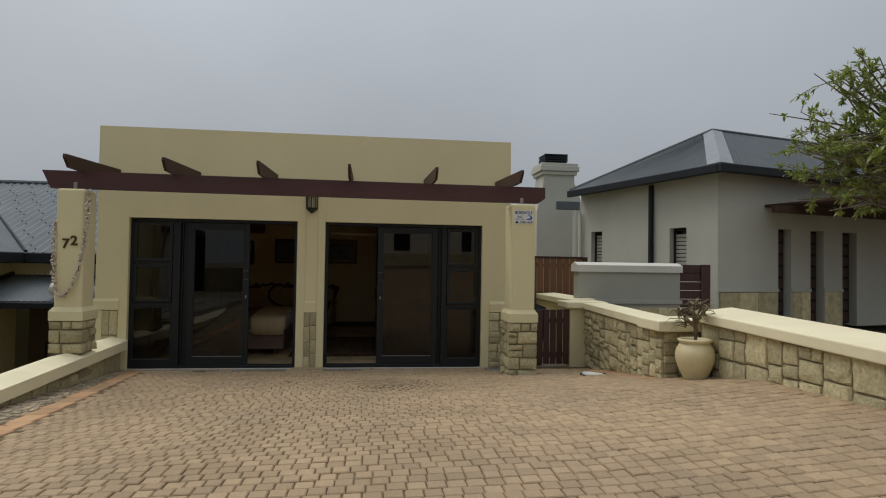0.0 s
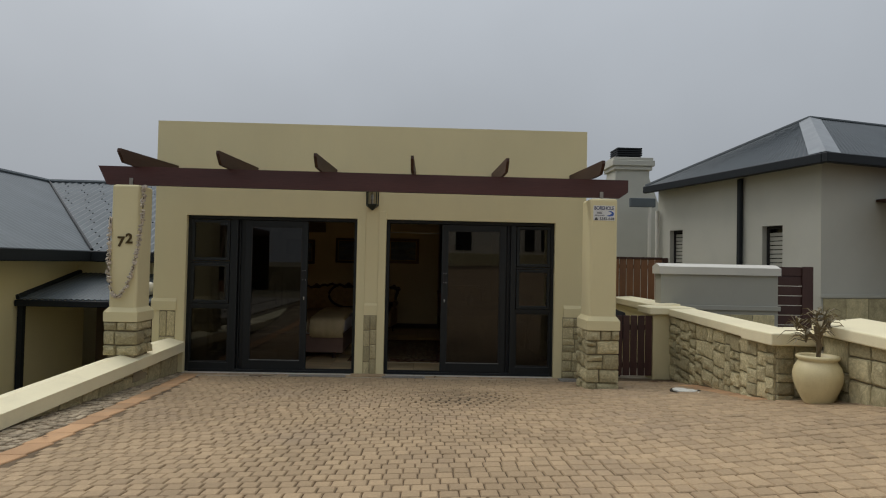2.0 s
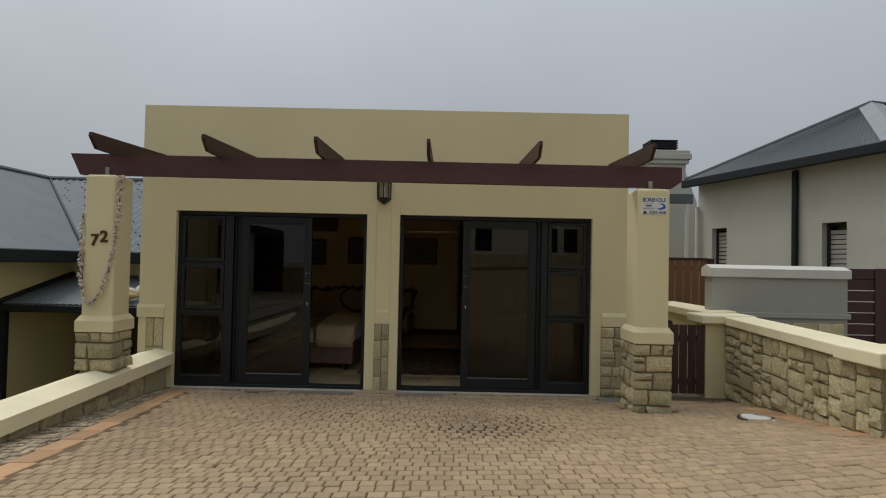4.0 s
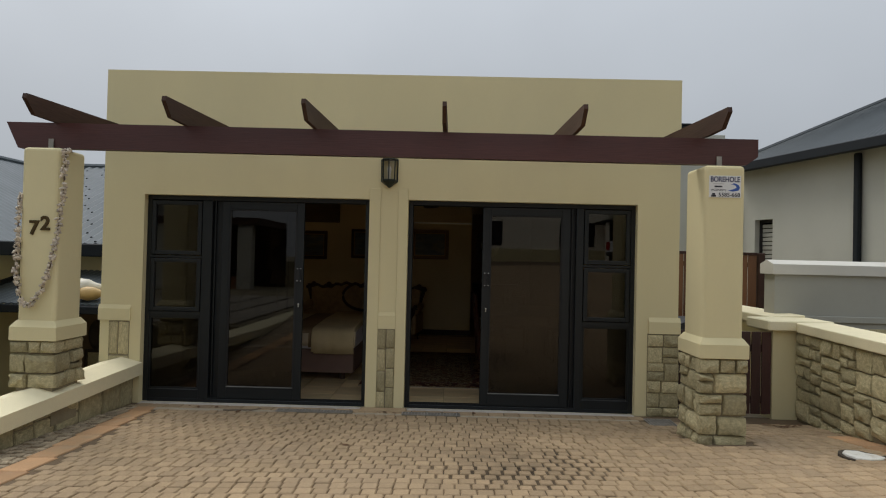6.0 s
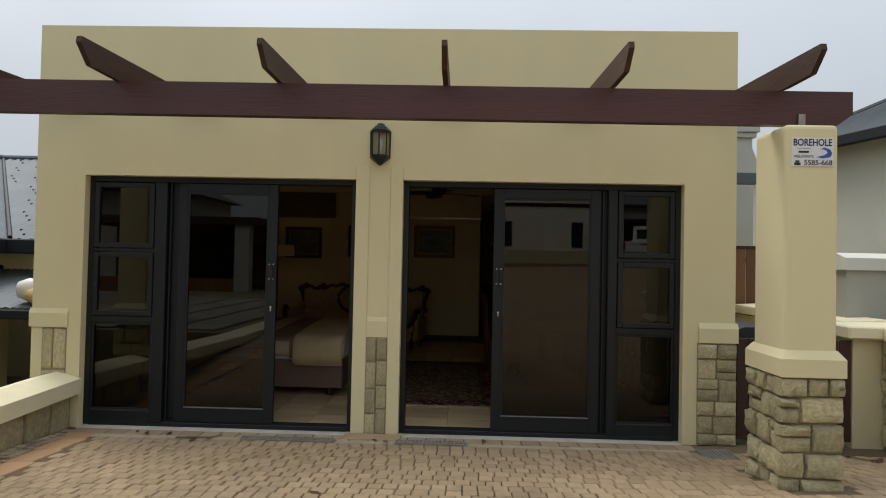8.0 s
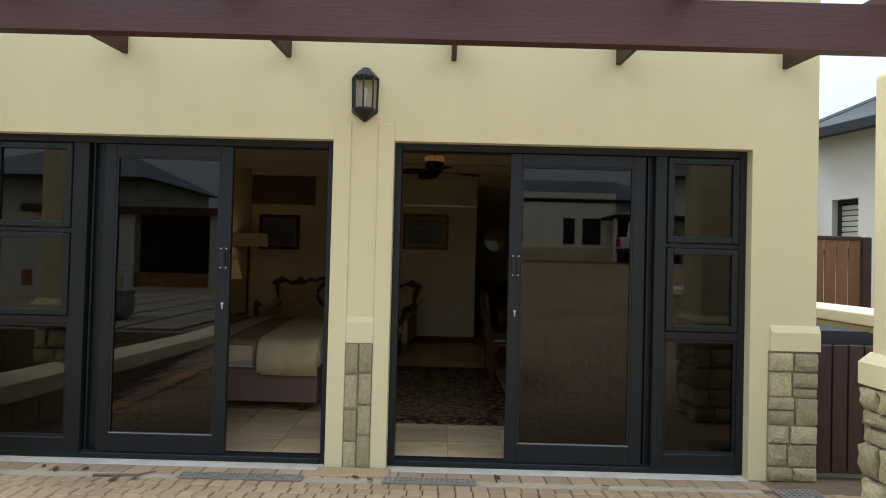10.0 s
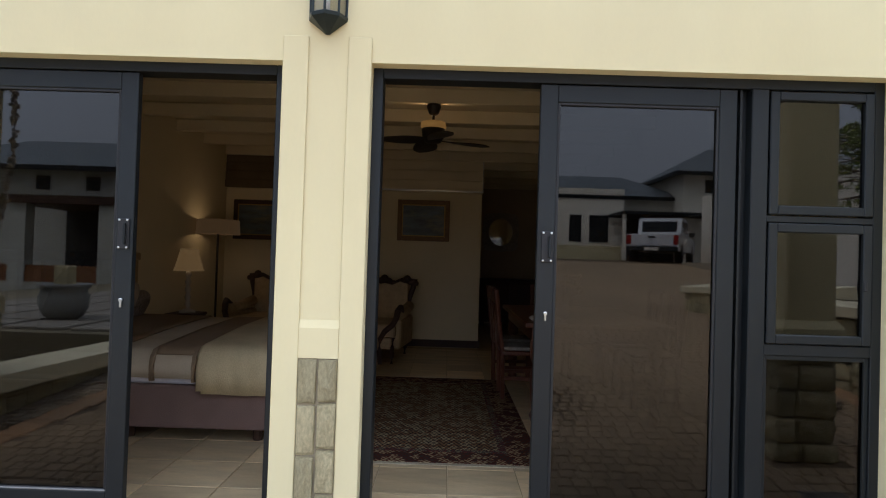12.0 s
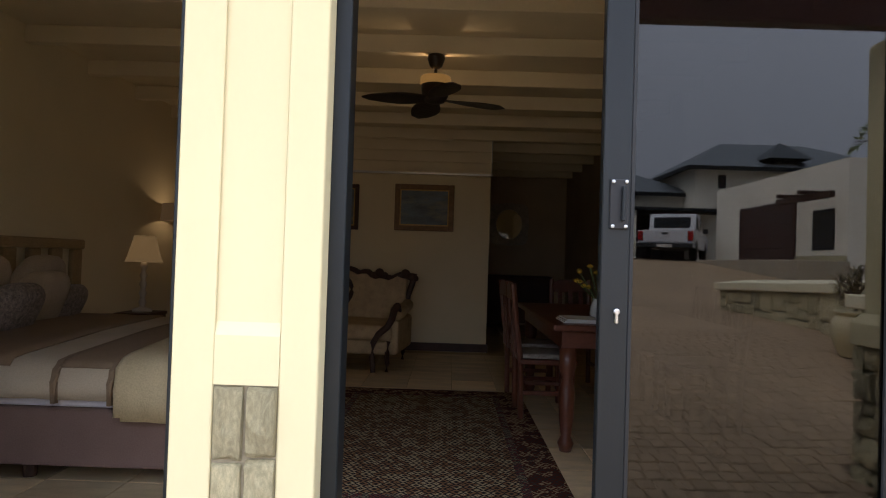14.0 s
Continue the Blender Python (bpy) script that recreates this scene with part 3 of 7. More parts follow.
wins = ((13.54, 13.94, 1.2, 2.15), (11.03, 11.46, 1.2, 2.11))
rows = [(EX, EY + 0.25, 0.25, EX + 0.25, 11.03, 3.1), (EX, 11.46, 0.25, EX + 0.25, 13.54, 3.1), (EX, 13.94, 0.25, EX + 0.25, 14.1, 3.1)]
for a, b, z0, z1 in wins:
    rows += [(EX, a, 0.25, EX + 0.25, b, z0), (EX, a, z1, EX + 0.25, b, 3.1)]
for row in rows:
    part("wall", boxes(row), WHITE_WALL, east)
for a, b, z0, z1 in wins:
    w = part("window", boxes((EX + 0.1, a, z0, EX + 0.15, a + 0.05, z1), (EX + 0.1, b - 0.05, z0, EX + 0.15, b, z1), (EX + 0.1, a + 0.05, z1 - 0.05, EX + 0.15, b - 0.05, z1), (EX + 0.1, a + 0.05, z0, EX + 0.15, b - 0.05, z0 + 0.05)), DARK, east, "dark window frame")
    part("pane", boxes((EX + 0.17, a, z0, EX + 0.18, b, z1)), GLASS, w)
    for k in range(int((z1 - z0 - 0.1) / 0.075)):
        z = z0 + 0.06 + k * 0.075
        part("slat", boxes((EX + 0.12, a + 0.05, z, EX + 0.14, b - 0.02, z + 0.06)), GREY_WALL, w, "grey louvre slat")
for row in ((14, EY, 0.25, 14.25, 14.1, 3.1), (EX, 14.1, 0.25, 14.25, 14.35, 3.1)):
    part("wall", boxes(row), WHITE_WALL, east)
for xa, xb in ((EX - 0.03, 8.36), (8.70, 9.23), (9.60, 10.14)):
    part("plinth_band", boxes((xa, EY - 0.03, 0.93, xb, EY, 0.99), bevel=0.006), WHITE_WALL, east)
cor, far, apx, rgt = (6.58, 9.98, 3.14), (6.58, 14.42, 3.14), (8.74, 12.2, 4.36), (14.6, 9.98, 3.14)
part("roof", corrugated(cor, rgt, (14.6, 12.2, 4.36), apx), ROOF_SLATE, east, "dark grey ribbed metal roof slope")
part("roof", corrugated(cor, far, apx, apx), ROOF_SLATE, east, "dark grey ribbed metal hip")
part("roof", corrugated(far, (14.6, 14.42, 3.14), (14.6, 12.2, 4.36), apx), ROOF_SLATE, east)
bm = bmesh.new()                             # folded flashing over the near hip
hc, ha = Vector(cor), Vector(apx)
for e in (Vector((-0.0, 0.30, 0.0)), Vector((0.30, 0.0, 0.0))):
    lift = Vector((0, 0, 0.022))
    v = [bm.verts.new(q) for q in (hc + lift, ha + lift, ha + e * 0.9 + lift * 0.4 - Vector((0, 0, 0.0)), hc + e + lift * 0.6)]
    bm.faces.new(v)
part("hip_flashing", bm, FLASHING, east, "pale galvanised hip flashing")
part("hip_cap", tube(bmesh.new(), [apx, (14.6, 12.2, 4.36)], 0.04, 6), ROOF_SLATE, east)
part("hip_cap", tube(bmesh.new(), [far, apx], 0.045, 6), ROOF_SLATE, east)
part("gutter", boxes((6.5, 9.88, 2.98, 14.6, 9.99, 3.13), (6.5, 9.99, 2.98, 6.6, 14.42, 3.13), bevel=0.012), ROOF_DARK, east, "dark grey gutter")
part("soffit", boxes((6.6, 9.99, 3.09, 14.6, 10.3, 3.105), (6.6, 10.3, 3.09, 6.86, 14.42, 3.105)), ROOF_DARK, east)
part("downpipe", boxes((EX - 0.09, 11.88, 0.3, EX - 0.01, 11.97, 3.0), bevel=0.015), ROOF_DARK, east, "dark grey downpipe")
part("downpipe", tube(bmesh.new(), [(EX - 0.06, 14.3, 0.3), (EX - 0.06, 14.3, 2.6)], 0.04), PALE_CAP, east, "pale downpipe")
for x0, x1, z0, z1 in ((6.9, 7.36, 0.25, 0.92), (7.37, 7.83, 0.25, 0.92), (7.84, 8.34, 0.25, 0.92), (8.73, 8.97, 0.25, 0.92), (8.98, 9.21, 0.25, 0.92), (9.62, 10.12, 0.25, 0.92)):
    part("stone_panel", boxes((x0, EY - 0.02, z0, x1, EY, z1), bevel=0.008), STONE, east, "sandstone panel")
part("pergola_beam", boxes((7.55, 9.7, 2.33, 13.0, 9.78, 2.45), (8.0, 8.2, 2.36, 13.0, 8.28, 2.482)), RAFTER, east, "dark timber pergola beam")
# boards laid as a closed deck, run forward to shade the wall below
for k in range(11):
    part("shade_deck_board", boxes((8.0 + 0.44 * k, 8.1, 2.485, 8.432 + 0.44 * k, EY - 0.004, 2.53), bevel=0.006), RAFTER, east)
part("pergola_post", boxes((12.0, 9.4, 0.25, 12.2, 9.78, 2.5)), RAFTER, east)
east.matrix_world = Matrix.Translation((6.73, 10.1, 3.3)) @ Matrix.Rotation(radians(15.5), 4, "Z") @ Matrix.Translation((-6.58, -9.98, -3.14)) @ Matrix.Translation(east.location)

chim = thing("chimney", "pale plastered chimney stack with a dark cowl", "chimney", (5.9, 16.8, 0.2))
cx0, cx1, cy0, cy1 = 5.48, 6.42, 16.5, 17.3
bm = bmesh.new()
prism(bm, [(cx0 - 0.12, 0.2), (cx1 + 0.25, 0.2), (cx1 + 0.25, 3.1), (cx1 - 0.02, 3.8), (cx1 - 0.02, 4.0), (cx0 + 0.06, 4.0), (cx0 + 0.04, 3.7), (cx0 - 0.12, 3.0)], "y", cy0, cy1)
part("shaft", bm, WHITE_WALL, chim)
part("gutter", boxes((5.72, 15.9, 3.0, 6.35, 16.0, 3.22), bevel=0.01), ROOF_GREY, chim, "short grey gutter")
part("downpipe", tube(bmesh.new(), [(6.22, 15.95, 0.3), (6.22, 15.95, 3.0)], 0.045), PALE_CAP, chim, "pale downpipe")
part("collar", boxes((cx0 - 0.0, cy0 - 0.06, 4.0, cx1 + 0.04, cy1 + 0.06, 4.1), (cx0 - 0.05, cy0 - 0.1, 4.1, cx1 + 0.09, cy1 + 0.1, 4.24), (cx0 - 0.02, cy0 - 0.07, 4.24, cx1 + 0.06, cy1 + 0.07, 4.32), bevel=0.01), WHITE_WALL, chim, "stepped plaster collar")
cowl = part("cowl", boxes((5.62, 16.6, 4.32, 6.22, 17.2, 4.37)), ROOF_DARK, chim, "dark slatted cowl")
for k in range(4):
    part("slat", boxes((5.60, 16.58, 4.39 + k * 0.055, 6.24, 17.22, 4.425 + k * 0.055)), ROOF_DARK, cowl)

screen_wall = thing("garden_wall", "grey plastered garden wall with a pale coping", "wall", (5.1, 10.1, 0.2))
part("wall", boxes((4.2, 10.0, -0.3, 5.95, 10.22, 1.42)), GREY_WALL, screen_wall)
part("band", boxes((4.17, 9.97, 0.90, 5.98, 10.0, 0.97), bevel=0.006), GREY_WALL, screen_wall)
bm = bmesh.new()
prism(bm, [(9.965, 1.42), (9.965, 1.53), (10.11, 1.578), (10.255, 1.53), (10.255, 1.42)], "x", 4.165, 5.98)
part("coping", bm, PALE_CAP, screen_wall, "pale pitched plaster coping")
for k in range(5):
    part("stone_panel", boxes((4.23 + 0.335 * k, 9.985, 0.2, 4.555 + 0.335 * k, 10.0, 0.84), bevel=0.006), STONE, screen_wall)

def slatted(name, label, cat, x0, x1, y, z0, z1, n, vertical, material):
    t = thing(name, label, cat, ((x0 + x1) / 2, y, z0))
    for rz in (z0 + 0.1, z1 - 0.2):
        part("rail", boxes((x0, y + 0.02, rz, x1, y + 0.05, rz + 0.07)), material, t)
    for k in range(n):
        if vertical:
            w = (x1 - x0) / n
            part("slat", boxes((x0 + k * w + 0.006, y, z0, x0 + (k + 1) * w - 0.006, y + 0.02, z1), bevel=0.003), material, t)
        else:
            h = (z1 - z0) / n
            part("slat", boxes((x0, y, z0 + k * h + 0.006, x1, y + 0.02, z0 + (k + 1) * h - 0.006), bevel=0.003), material, t)
    return t
sgate = slatted("slatted_gate", "dark red-brown gate of horizontal slats beside the garden wall", "gate", 6.02, 6.56, 10.15, 0.25, 1.565, 9, False, WOOD_RED)
part("stile", boxes((6.40, 10.13, 0.25, 6.57, 10.145, 1.567), bevel=0.004), WOOD_RED, sgate)
tfence = slatted("timber_fence", "varnished brown fence of upright boards", "fence", 3.05, 5.0, 12.0, -0.1, 1.685, 15, True, WOOD_FENCE)
slatted("garden_gate", "dark red-brown timber gate with upright slats", "gate", 2.915, 3.83, 9.33, 0.04, 0.85, 9, True, WOOD_RED)

part("end_post", boxes((5.004, 11.97, -0.1, 5.1, 12.06, 1.69), bevel=0.008), RAFTER, tfence, "dark end post")
part("top_rail", boxes((3.05, 11.985, 1.655, 5.0, 11.999, 1.695), bevel=0.004), RAFTER, tfence, "dark top rail")

# rubbish bin behind the gate
wbin = thing("wheelie_bin", "black plastic bin behind the gate", "bin", (3.23, 9.82, -0.02))
BLACK_PLASTIC = mat("black_plastic", (0.02, 0.02, 0.023), 0.45, vary=0.1, bump=0.05)
bm = bmesh.new()
prism(bm, [(2.99, -0.02), (3.47, -0.02), (3.52, 0.82), (2.94, 0.82)], "y", 9.57, 10.12)
part("body", bm, BLACK_PLASTIC, wbin)
bm = bmesh.new()
prism(bm, [(2.93, 0.82), (3.53, 0.82), (3.52, 0.87), (3.38, 0.92), (3.08, 0.92), (2.94, 0.87)], "y", 9.54, 10.16)
part("lid", bm, BLACK_PLASTIC, wbin)

# ---- lower house to the west ----
west = thing("house", "cream plastered lower house with a hipped grey metal roof", "house", (-6, 13, -1.75))
WY, WX = 12.5, -5.66
for row in ((WX, WY, 1.12, -2.95, WY + 0.25, 1.5), (WX - 0.25, 6.35, -1.75, WX, WY + 0.25, 1.5), (-12, 6.1, -1.75, WX, 6.35, 1.5), (-12, 6.35, -1.75, -11.75, 20, 1.5), (-11.75, 19.75, -1.75, -2.95, 20, 1.5)):
    part("wall", boxes(row), PLASTER, west)
e0 = 1.6
# the shade under the lean-to is put into this wall's brown
PORCH_SHADE = mat("porch_wall_shade_brown", (0.16, 0.105, 0.055), 0.8, vary=0.15, scale=2, grain=0.05, bump=0.1, stain=(0.09, 0.05, 0.03), stain_amount=0.5, stain_scale=2)
part("porch_wall", boxes((WX, WY + 0.7, -1.75, -2.95, WY + 0.95, 1.12), (WX, WY, 1.10, -2.95, WY + 0.7, 1.118)), PORCH_SHADE, west, "porch wall, coloured brown for the shade under the lean-to")
part("roof", corrugated((-8.5, 12.1, e0), (-2.9, 12.1, e0), (-2.9, 16.2, 3.30), (-8.5, 16.2, 3.30), 0.16, 0.016), ROOF_GREY, west, "grey ribbed metal roof slope")
part("roof", corrugated((WX + 0.46, 6.0, e0), (WX + 0.46, 16.2, e0), (-8.5, 16.2, 3.30), (-8.5, 6.0, 3.30), 0.16, 0.003), ROOF_GREY, west, "grey metal roof wing")
part("roof", corrugated((-12.1, 6.0, e0), (-12.1, 20.3, e0), (-8.5, 20.3, 3.30), (-8.5, 6.0, 3.30)), ROOF_GREY, west)
part("roof", corrugated((-8.5, 20.3, e0), (-2.9, 20.3, e0), (-2.9, 16.2, 3.30), (-8.5, 16.2, 3.30)), ROOF_GREY, west)
slope = Vector((0, 4.1, 3.30 - e0))
washer = None
for row in range(7):
    for k in range(34):
        base = Vector((0, 12.1, e0)) + slope * (0.05 + 0.15 * row + 0.02 * (k * 7 % 5 - 2))
        sx = -3.02 - 0.16 * k
        if sx < -5.1 - (base.y - 12.1) * 0.8 or sx > -2.95:
            continue
        if washer is None:
            bm = bmesh.new()
            bmesh.ops.create_cone(bm, cap_ends=True, segments=6, radius1=0.02, radius2=0.012, depth=0.018)
            bmesh.ops.rotate(bm, verts=bm.verts, matrix=Matrix.Rotation(math.atan2(slope.z, slope.y), 3, "X"))
            screw = part("roof_screw", bm, ROOF_DARK, west, "dark roofing screw with a washer")
            washer = screw.data
        else:
            screw = tagged(new("roof_screw", washer))
            screw.parent = west
            screw.matrix_parent_inverse = Matrix.Translation(-west.location)
        screw.location = (sx, base.y - 0.007, base.z + 0.018)
part("ridge_cap", tube(bmesh.new(), [(-8.5, 16.2, 3.32), (-2.9, 16.2, 3.32)], 0.05, 6), ROOF_GREY, west)
part("ridge_cap", tube(bmesh.new(), [(-8.5, 6.0, 3.32), (-8.5, 16.2, 3.32)], 0.05, 6), ROOF_GREY, west)
part("valley", tube(bmesh.new(), [(WX + 0.46, 12.1, e0 + 0.02), (-8.5, 16.2, 3.31)], 0.03, 6), ROOF_DARK, west, "dark valley flashing")
part("gutter", boxes((WX + 0.41, 12.0, 1.41, -2.9, 12.12, 1.6), (WX + 0.38, 6.0, 1.41, WX + 0.50, 12.0, 1.6), bevel=0.015), ROOF_DARK, west, "dark gutter")
lean = thing("lean_to", "grey corrugated lean-to roof on dark posts", "porch", (-4.5, 11.5, -1.75))
part("roof", corrugated((-5.65, 10.85, 0.82), (-2.92, 10.85, 0.82), (-2.92, WY, 1.2), (-5.62, WY, 1.2)), ROOF_GREY, lean, "grey corrugated sheet roof")
part("gutter", boxes((-5.65, 10.78, 0.70, -2.92, 10.86, 0.80), bevel=0.01), ROOF_DARK, lean)
part("edge_flashing", tube(bmesh.new(), [(-5.64, 10.83, 0.84), (-5.61, WY, 1.22)], 0.04, 6), ROOF_DARK, lean)
part("post", boxes((-5.64, 10.85, -1.75, -5.56, 10.93, 0.72)), ROOF_DARK, lean)
BRONZE = mat("dark_bronze", (0.05, 0.035, 0.022), 0.5, 0.3, vary=0.3, scale=8, bump=0.2)
bm = lathe(bmesh.new(), [(0.02, 0), (0.19, 0.0), (0.19, 0.03), (0.14, 0.05), (0.0201, 0.03)], seg=24)
bmesh.ops.scale(bm, vec=(0.75, 1.3, 1), verts=bm.verts[:])
bmesh.ops.rotate(bm, verts=bm.verts[:], matrix=Matrix.Rotation(radians(90), 3, "X"))
bmesh.ops.translate(bm, verts=bm.verts[:], vec=(-5.15, WY + 0.695, 0.12))
tagged(part("wall_ornament", bm, BRONZE), "dark oval ornament hung on the cream wall", "ornament")
plq = thing("wall_plaque", "dark framed plaque hung on the cream wall", "plaque", (-5.1, WY + 0.67, -0.3))
part("frame", ring(-5.35, -0.52, -4.88, -0.12, 0.05, WY + 0.66, WY + 0.695), BRONZE, plq)
part("panel", boxes((-5.3, WY + 0.68, -0.47, -4.93, WY + 0.694, -0.17)), STONE, plq)
# gourds lying on the lean-to roof
GOURD_W = mat("white_gourd", (0.62, 0.58, 0.48), 0.5, vary=0.12, scale=10, bump=0.1)
GOURD_O = mat("ochre_gourd", (0.50, 0.33, 0.12), 0.5, vary=0.15, scale=10, bump=0.1)
def gourd(at, length, r, turn, material, label):
    prof = [(0.01, -0.5), (0.7, -0.42), (1.0, -0.2), (0.9, 0.02), (0.55, 0.2), (0.4, 0.36), (0.25, 0.48), (0.02, 0.5)]
    bm = lathe(bmesh.new(), [(a * r, b * length) for a, b in prof], seg=18)
    bmesh.ops.transform(bm, matrix=Matrix.Rotation(turn, 4, "Z") @ Matrix.Rotation(radians(90), 4, "Y"), verts=bm.verts[:])
    bmesh.ops.translate(bm, verts=bm.verts[:], vec=at)
    return tagged(part("gourd", bm, material, smooth=True), label, "gourd", group="gourds on the roof")
gourd((-4.05, 11.05, 1.01), 0.46, 0.13, 0.3, GOURD_W, "large white dried gourd lying on the lean-to roof")
gourd((-3.92, 10.95, 0.95), 0.40, 0.09, 0.2, GOURD_O, "ochre dried gourd lying on the lean-to roof")
gourd((-3.72, 11.15, 1.0), 0.3, 0.11, 1.4, GOURD_W, "white dried gourd lying on the lean-to roof")

# ---- wall lantern ----
LAMP_METAL = mat("black_green_metal", (0.018, 0.026, 0.026), 0.35, 0.4, vary=0.2, scale=20, bump=0.1)
lan = thing("wall_lantern", "dark metal six-sided half lantern with clear panes on the facade", "lantern", (0, W, 2.36))
def hexring(z, r):
    return [(0.0 + r * math.cos(math.pi + math.pi * k / 4), W - 0.004 + r * math.sin(math.pi + math.pi * k / 4) * 1.1, z) for k in range(5)]
def hexloft(levels):
    bm = bmesh.new()
    rs = [[bm.verts.new(p) for p in hexring(z, r)] for z, r in levels]
    for a, b in zip(rs, rs[1:]):
        for k in range(4):
            bm.faces.new((a[k], a[k + 1], b[k + 1], b[k]))
        bm.faces.new((a[4], a[0], b[0], b[4]))
    bm.faces.new(rs[0][::-1]); bm.faces.new(rs[-1])
    bmesh.ops.recalc_face_normals(bm, faces=bm.faces[:])
    return bm
part("roof", hexloft([(2.465, 0.086), (2.475, 0.088), (2.515, 0.05), (2.522, 0.034), (2.535, 0.03), (2.542, 0.01)]), LAMP_METAL, lan)
part("base", hexloft([(2.195, 0.008), (2.205, 0.02), (2.255, 0.084), (2.27, 0.086), (2.275, 0.078)]), LAMP_METAL, lan)
for k in range(5):
    a, b = Vector(hexring(2.27, 0.078)[k]), Vector(hexring(2.47, 0.082)[k])
    part("bar", tube(bmesh.new(), [a, b], 0.006, 6), LAMP_METAL, lan)
for k in range(4):
    lo, hi = hexring(2.272, 0.075), hexring(2.468, 0.079)
    bm = bmesh.new()
    bm.faces.new([bm.verts.new(p) for p in (lo[k], lo[k + 1], hi[k + 1], hi[k])])
    g = part("pane", bm, CLEAR, lan)
    g.visible_shadow = False
BULB = mat("white_bulb", (0.75, 0.75, 0.72), 0.3, vary=0.02, bump=0)
part("bulb", lathe(bmesh.new(), [(0.014, 2.275), (0.014, 2.33), (0.02, 2.36), (0.02, 2.39), (0.005, 2.41)], at=(0, W - 0.045, 0), seg=14), BULB, lan, "white bulb", True)

# ---- writing ----
def writing(name, text, size, at, material, parent, depth=0.004, bold=0.0, width=None):
    cu = bpy.data.curves.new(name, "FONT")
    cu.body, cu.size, cu.extrude, cu.offset, cu.align_x, cu.align_y = text, size, depth, bold, "CENTER", "CENTER"
    tmp = bpy.data.objects.new(name, cu)
    me = bpy.data.meshes.new_from_object(tmp)
    bpy.data.objects.remove(tmp)
    me.transform(Matrix.Rotation(radians(90), 4, "X"))
    if width:
        w = max(v.co.x for v in me.vertices) - min(v.co.x for v in me.vertices)
        me.transform(Matrix.Diagonal((width / w, 1, 1, 1)))
    me.transform(Matrix.Translation(at))
    me.materials.clear()
    me.materials.append(material)
    ob = new(name, me)
    if parent is not None:
        ob.parent = parent
        ob.matrix_parent_inverse = Matrix.Translation(-parent.location)
    return ob
NUMBER = mat("bronze_number", (0.075, 0.045, 0.012), 0.45, 0.5, vary=0.15, bump=0.05)
for ch, x, z in (("7", -2.675, 1.665), ("2", -2.585, 1.70)):
    n = writing("house_number", ch, 0.155, (x, PL[2] + 0.022 - 0.006, z), NUMBER, None, 0.007, 0.004)
    tagged(n, "dark bronze house numeral %s screwed to the pillar" % ch, "house number", group="house number")
SIGN_W = mat("white_sign", (0.68, 0.68, 0.67), 0.4, vary=0.04, bump=0.02)
INK = mat("blue_ink", (0.008, 0.012, 0.075), 0.5, vary=0.05, bump=0)
INK_DARK = mat("dark_ink", (0.02, 0.02, 0.03), 0.5, vary=0.05, bump=0)
WAVE = mat("wave_blue", (0.03, 0.09, 0.35), 0.5, vary=0.05, bump=0)
sy = PR[2] + 0.022
sign = thing("sign", "small white sign with blue lettering on the pillar", "sign", (2.74, sy, 2.14))
part("board", boxes((2.62, sy - 0.006, 2.055, 2.865, sy, 2.225), bevel=0.001), SIGN_W, sign)
writing("lettering", "BOREHOLE", 0.058, (2.7425, sy - 0.0065, 2.195), INK, sign, 0.0008, 0.0011, 0.226)
writing("lettering", "5585-668", 0.042, (2.775, sy - 0.0065, 2.075), INK_DARK, sign, 0.0008, 0.0006, 0.165)
part("text_line", boxes((2.65, sy - 0.0075, 2.159, 2.73, sy - 0.0062, 2.162)), GALV, sign)
writing("lettering", "WELLPOINTS", 0.022, (2.69, sy - 0.0065, 2.112), INK_DARK, sign, 0.0008, 0.0001, 0.115)
part("text_line", boxes((2.66, sy - 0.0075, 2.134, 2.72, sy - 0.0062, 2.146)), INK_DARK, sign)
bm = bmesh.new()
pts = [(2.765, 2.11), (2.80, 2.102), (2.845, 2.11), (2.857, 2.132), (2.845, 2.155), (2.81, 2.168), (2.785, 2.155), (2.805, 2.157), (2.824, 2.148), (2.83, 2.135), (2.81, 2.122)]
prism(bm, [(x, z) for x, z in pts], "y", sy - 0.0076, sy - 0.0062)
part("emblem", bm, WAVE, sign, "blue wave emblem")
part("emblem", boxes((2.635, sy - 0.0076, 2.06, 2.672, sy - 0.0062, 2.075), (2.642, sy - 0.0076, 2.076, 2.665, sy - 0.0062, 2.088)), INK_DARK, sign)

sign.location += Vector((0.014, 0, -0.026))

# ---- shell garland on the western pillar ----
SHELL = mat("sea_shell", (0.50, 0.43, 0.34), 0.5, vary=0.25, scale=40, grain=0.15, bump=0.2, island=0.3)
path = [(-2.435, 8.10, 2.30), (-2.40, 8.0, 2.29), (-2.405, 7.985, 1.95), (-2.45, 7.99, 1.66), (-2.50, 7.985, 1.42), (-2.585, 7.98, 1.22), (-2.68, 7.975, 1.125),
        (-2.76, 7.975, 1.14), (-2.83, 7.98, 1.24), (-2.875, 7.985, 1.42), (-2.885, 8.0, 1.68), (-2.89, 8.02, 1.95)]
gar = thing("shell_garland", "garland of small pale sea shells hung on the pillar", "garland", (-2.65, 8.0, 1.12))
path = [(-2.655 + (x + 2.66) * (0.63 if x < -2.66 else 0.86), y, z - 0.075 * (1 - max(0.0, (z - 1.1) / 1.2))) for x, y, z in path]
part("string", tube(bmesh.new(), path, 0.004, 5), RAFTER, gar)
bm = bmesh.new()
rnd = random.Random(4)
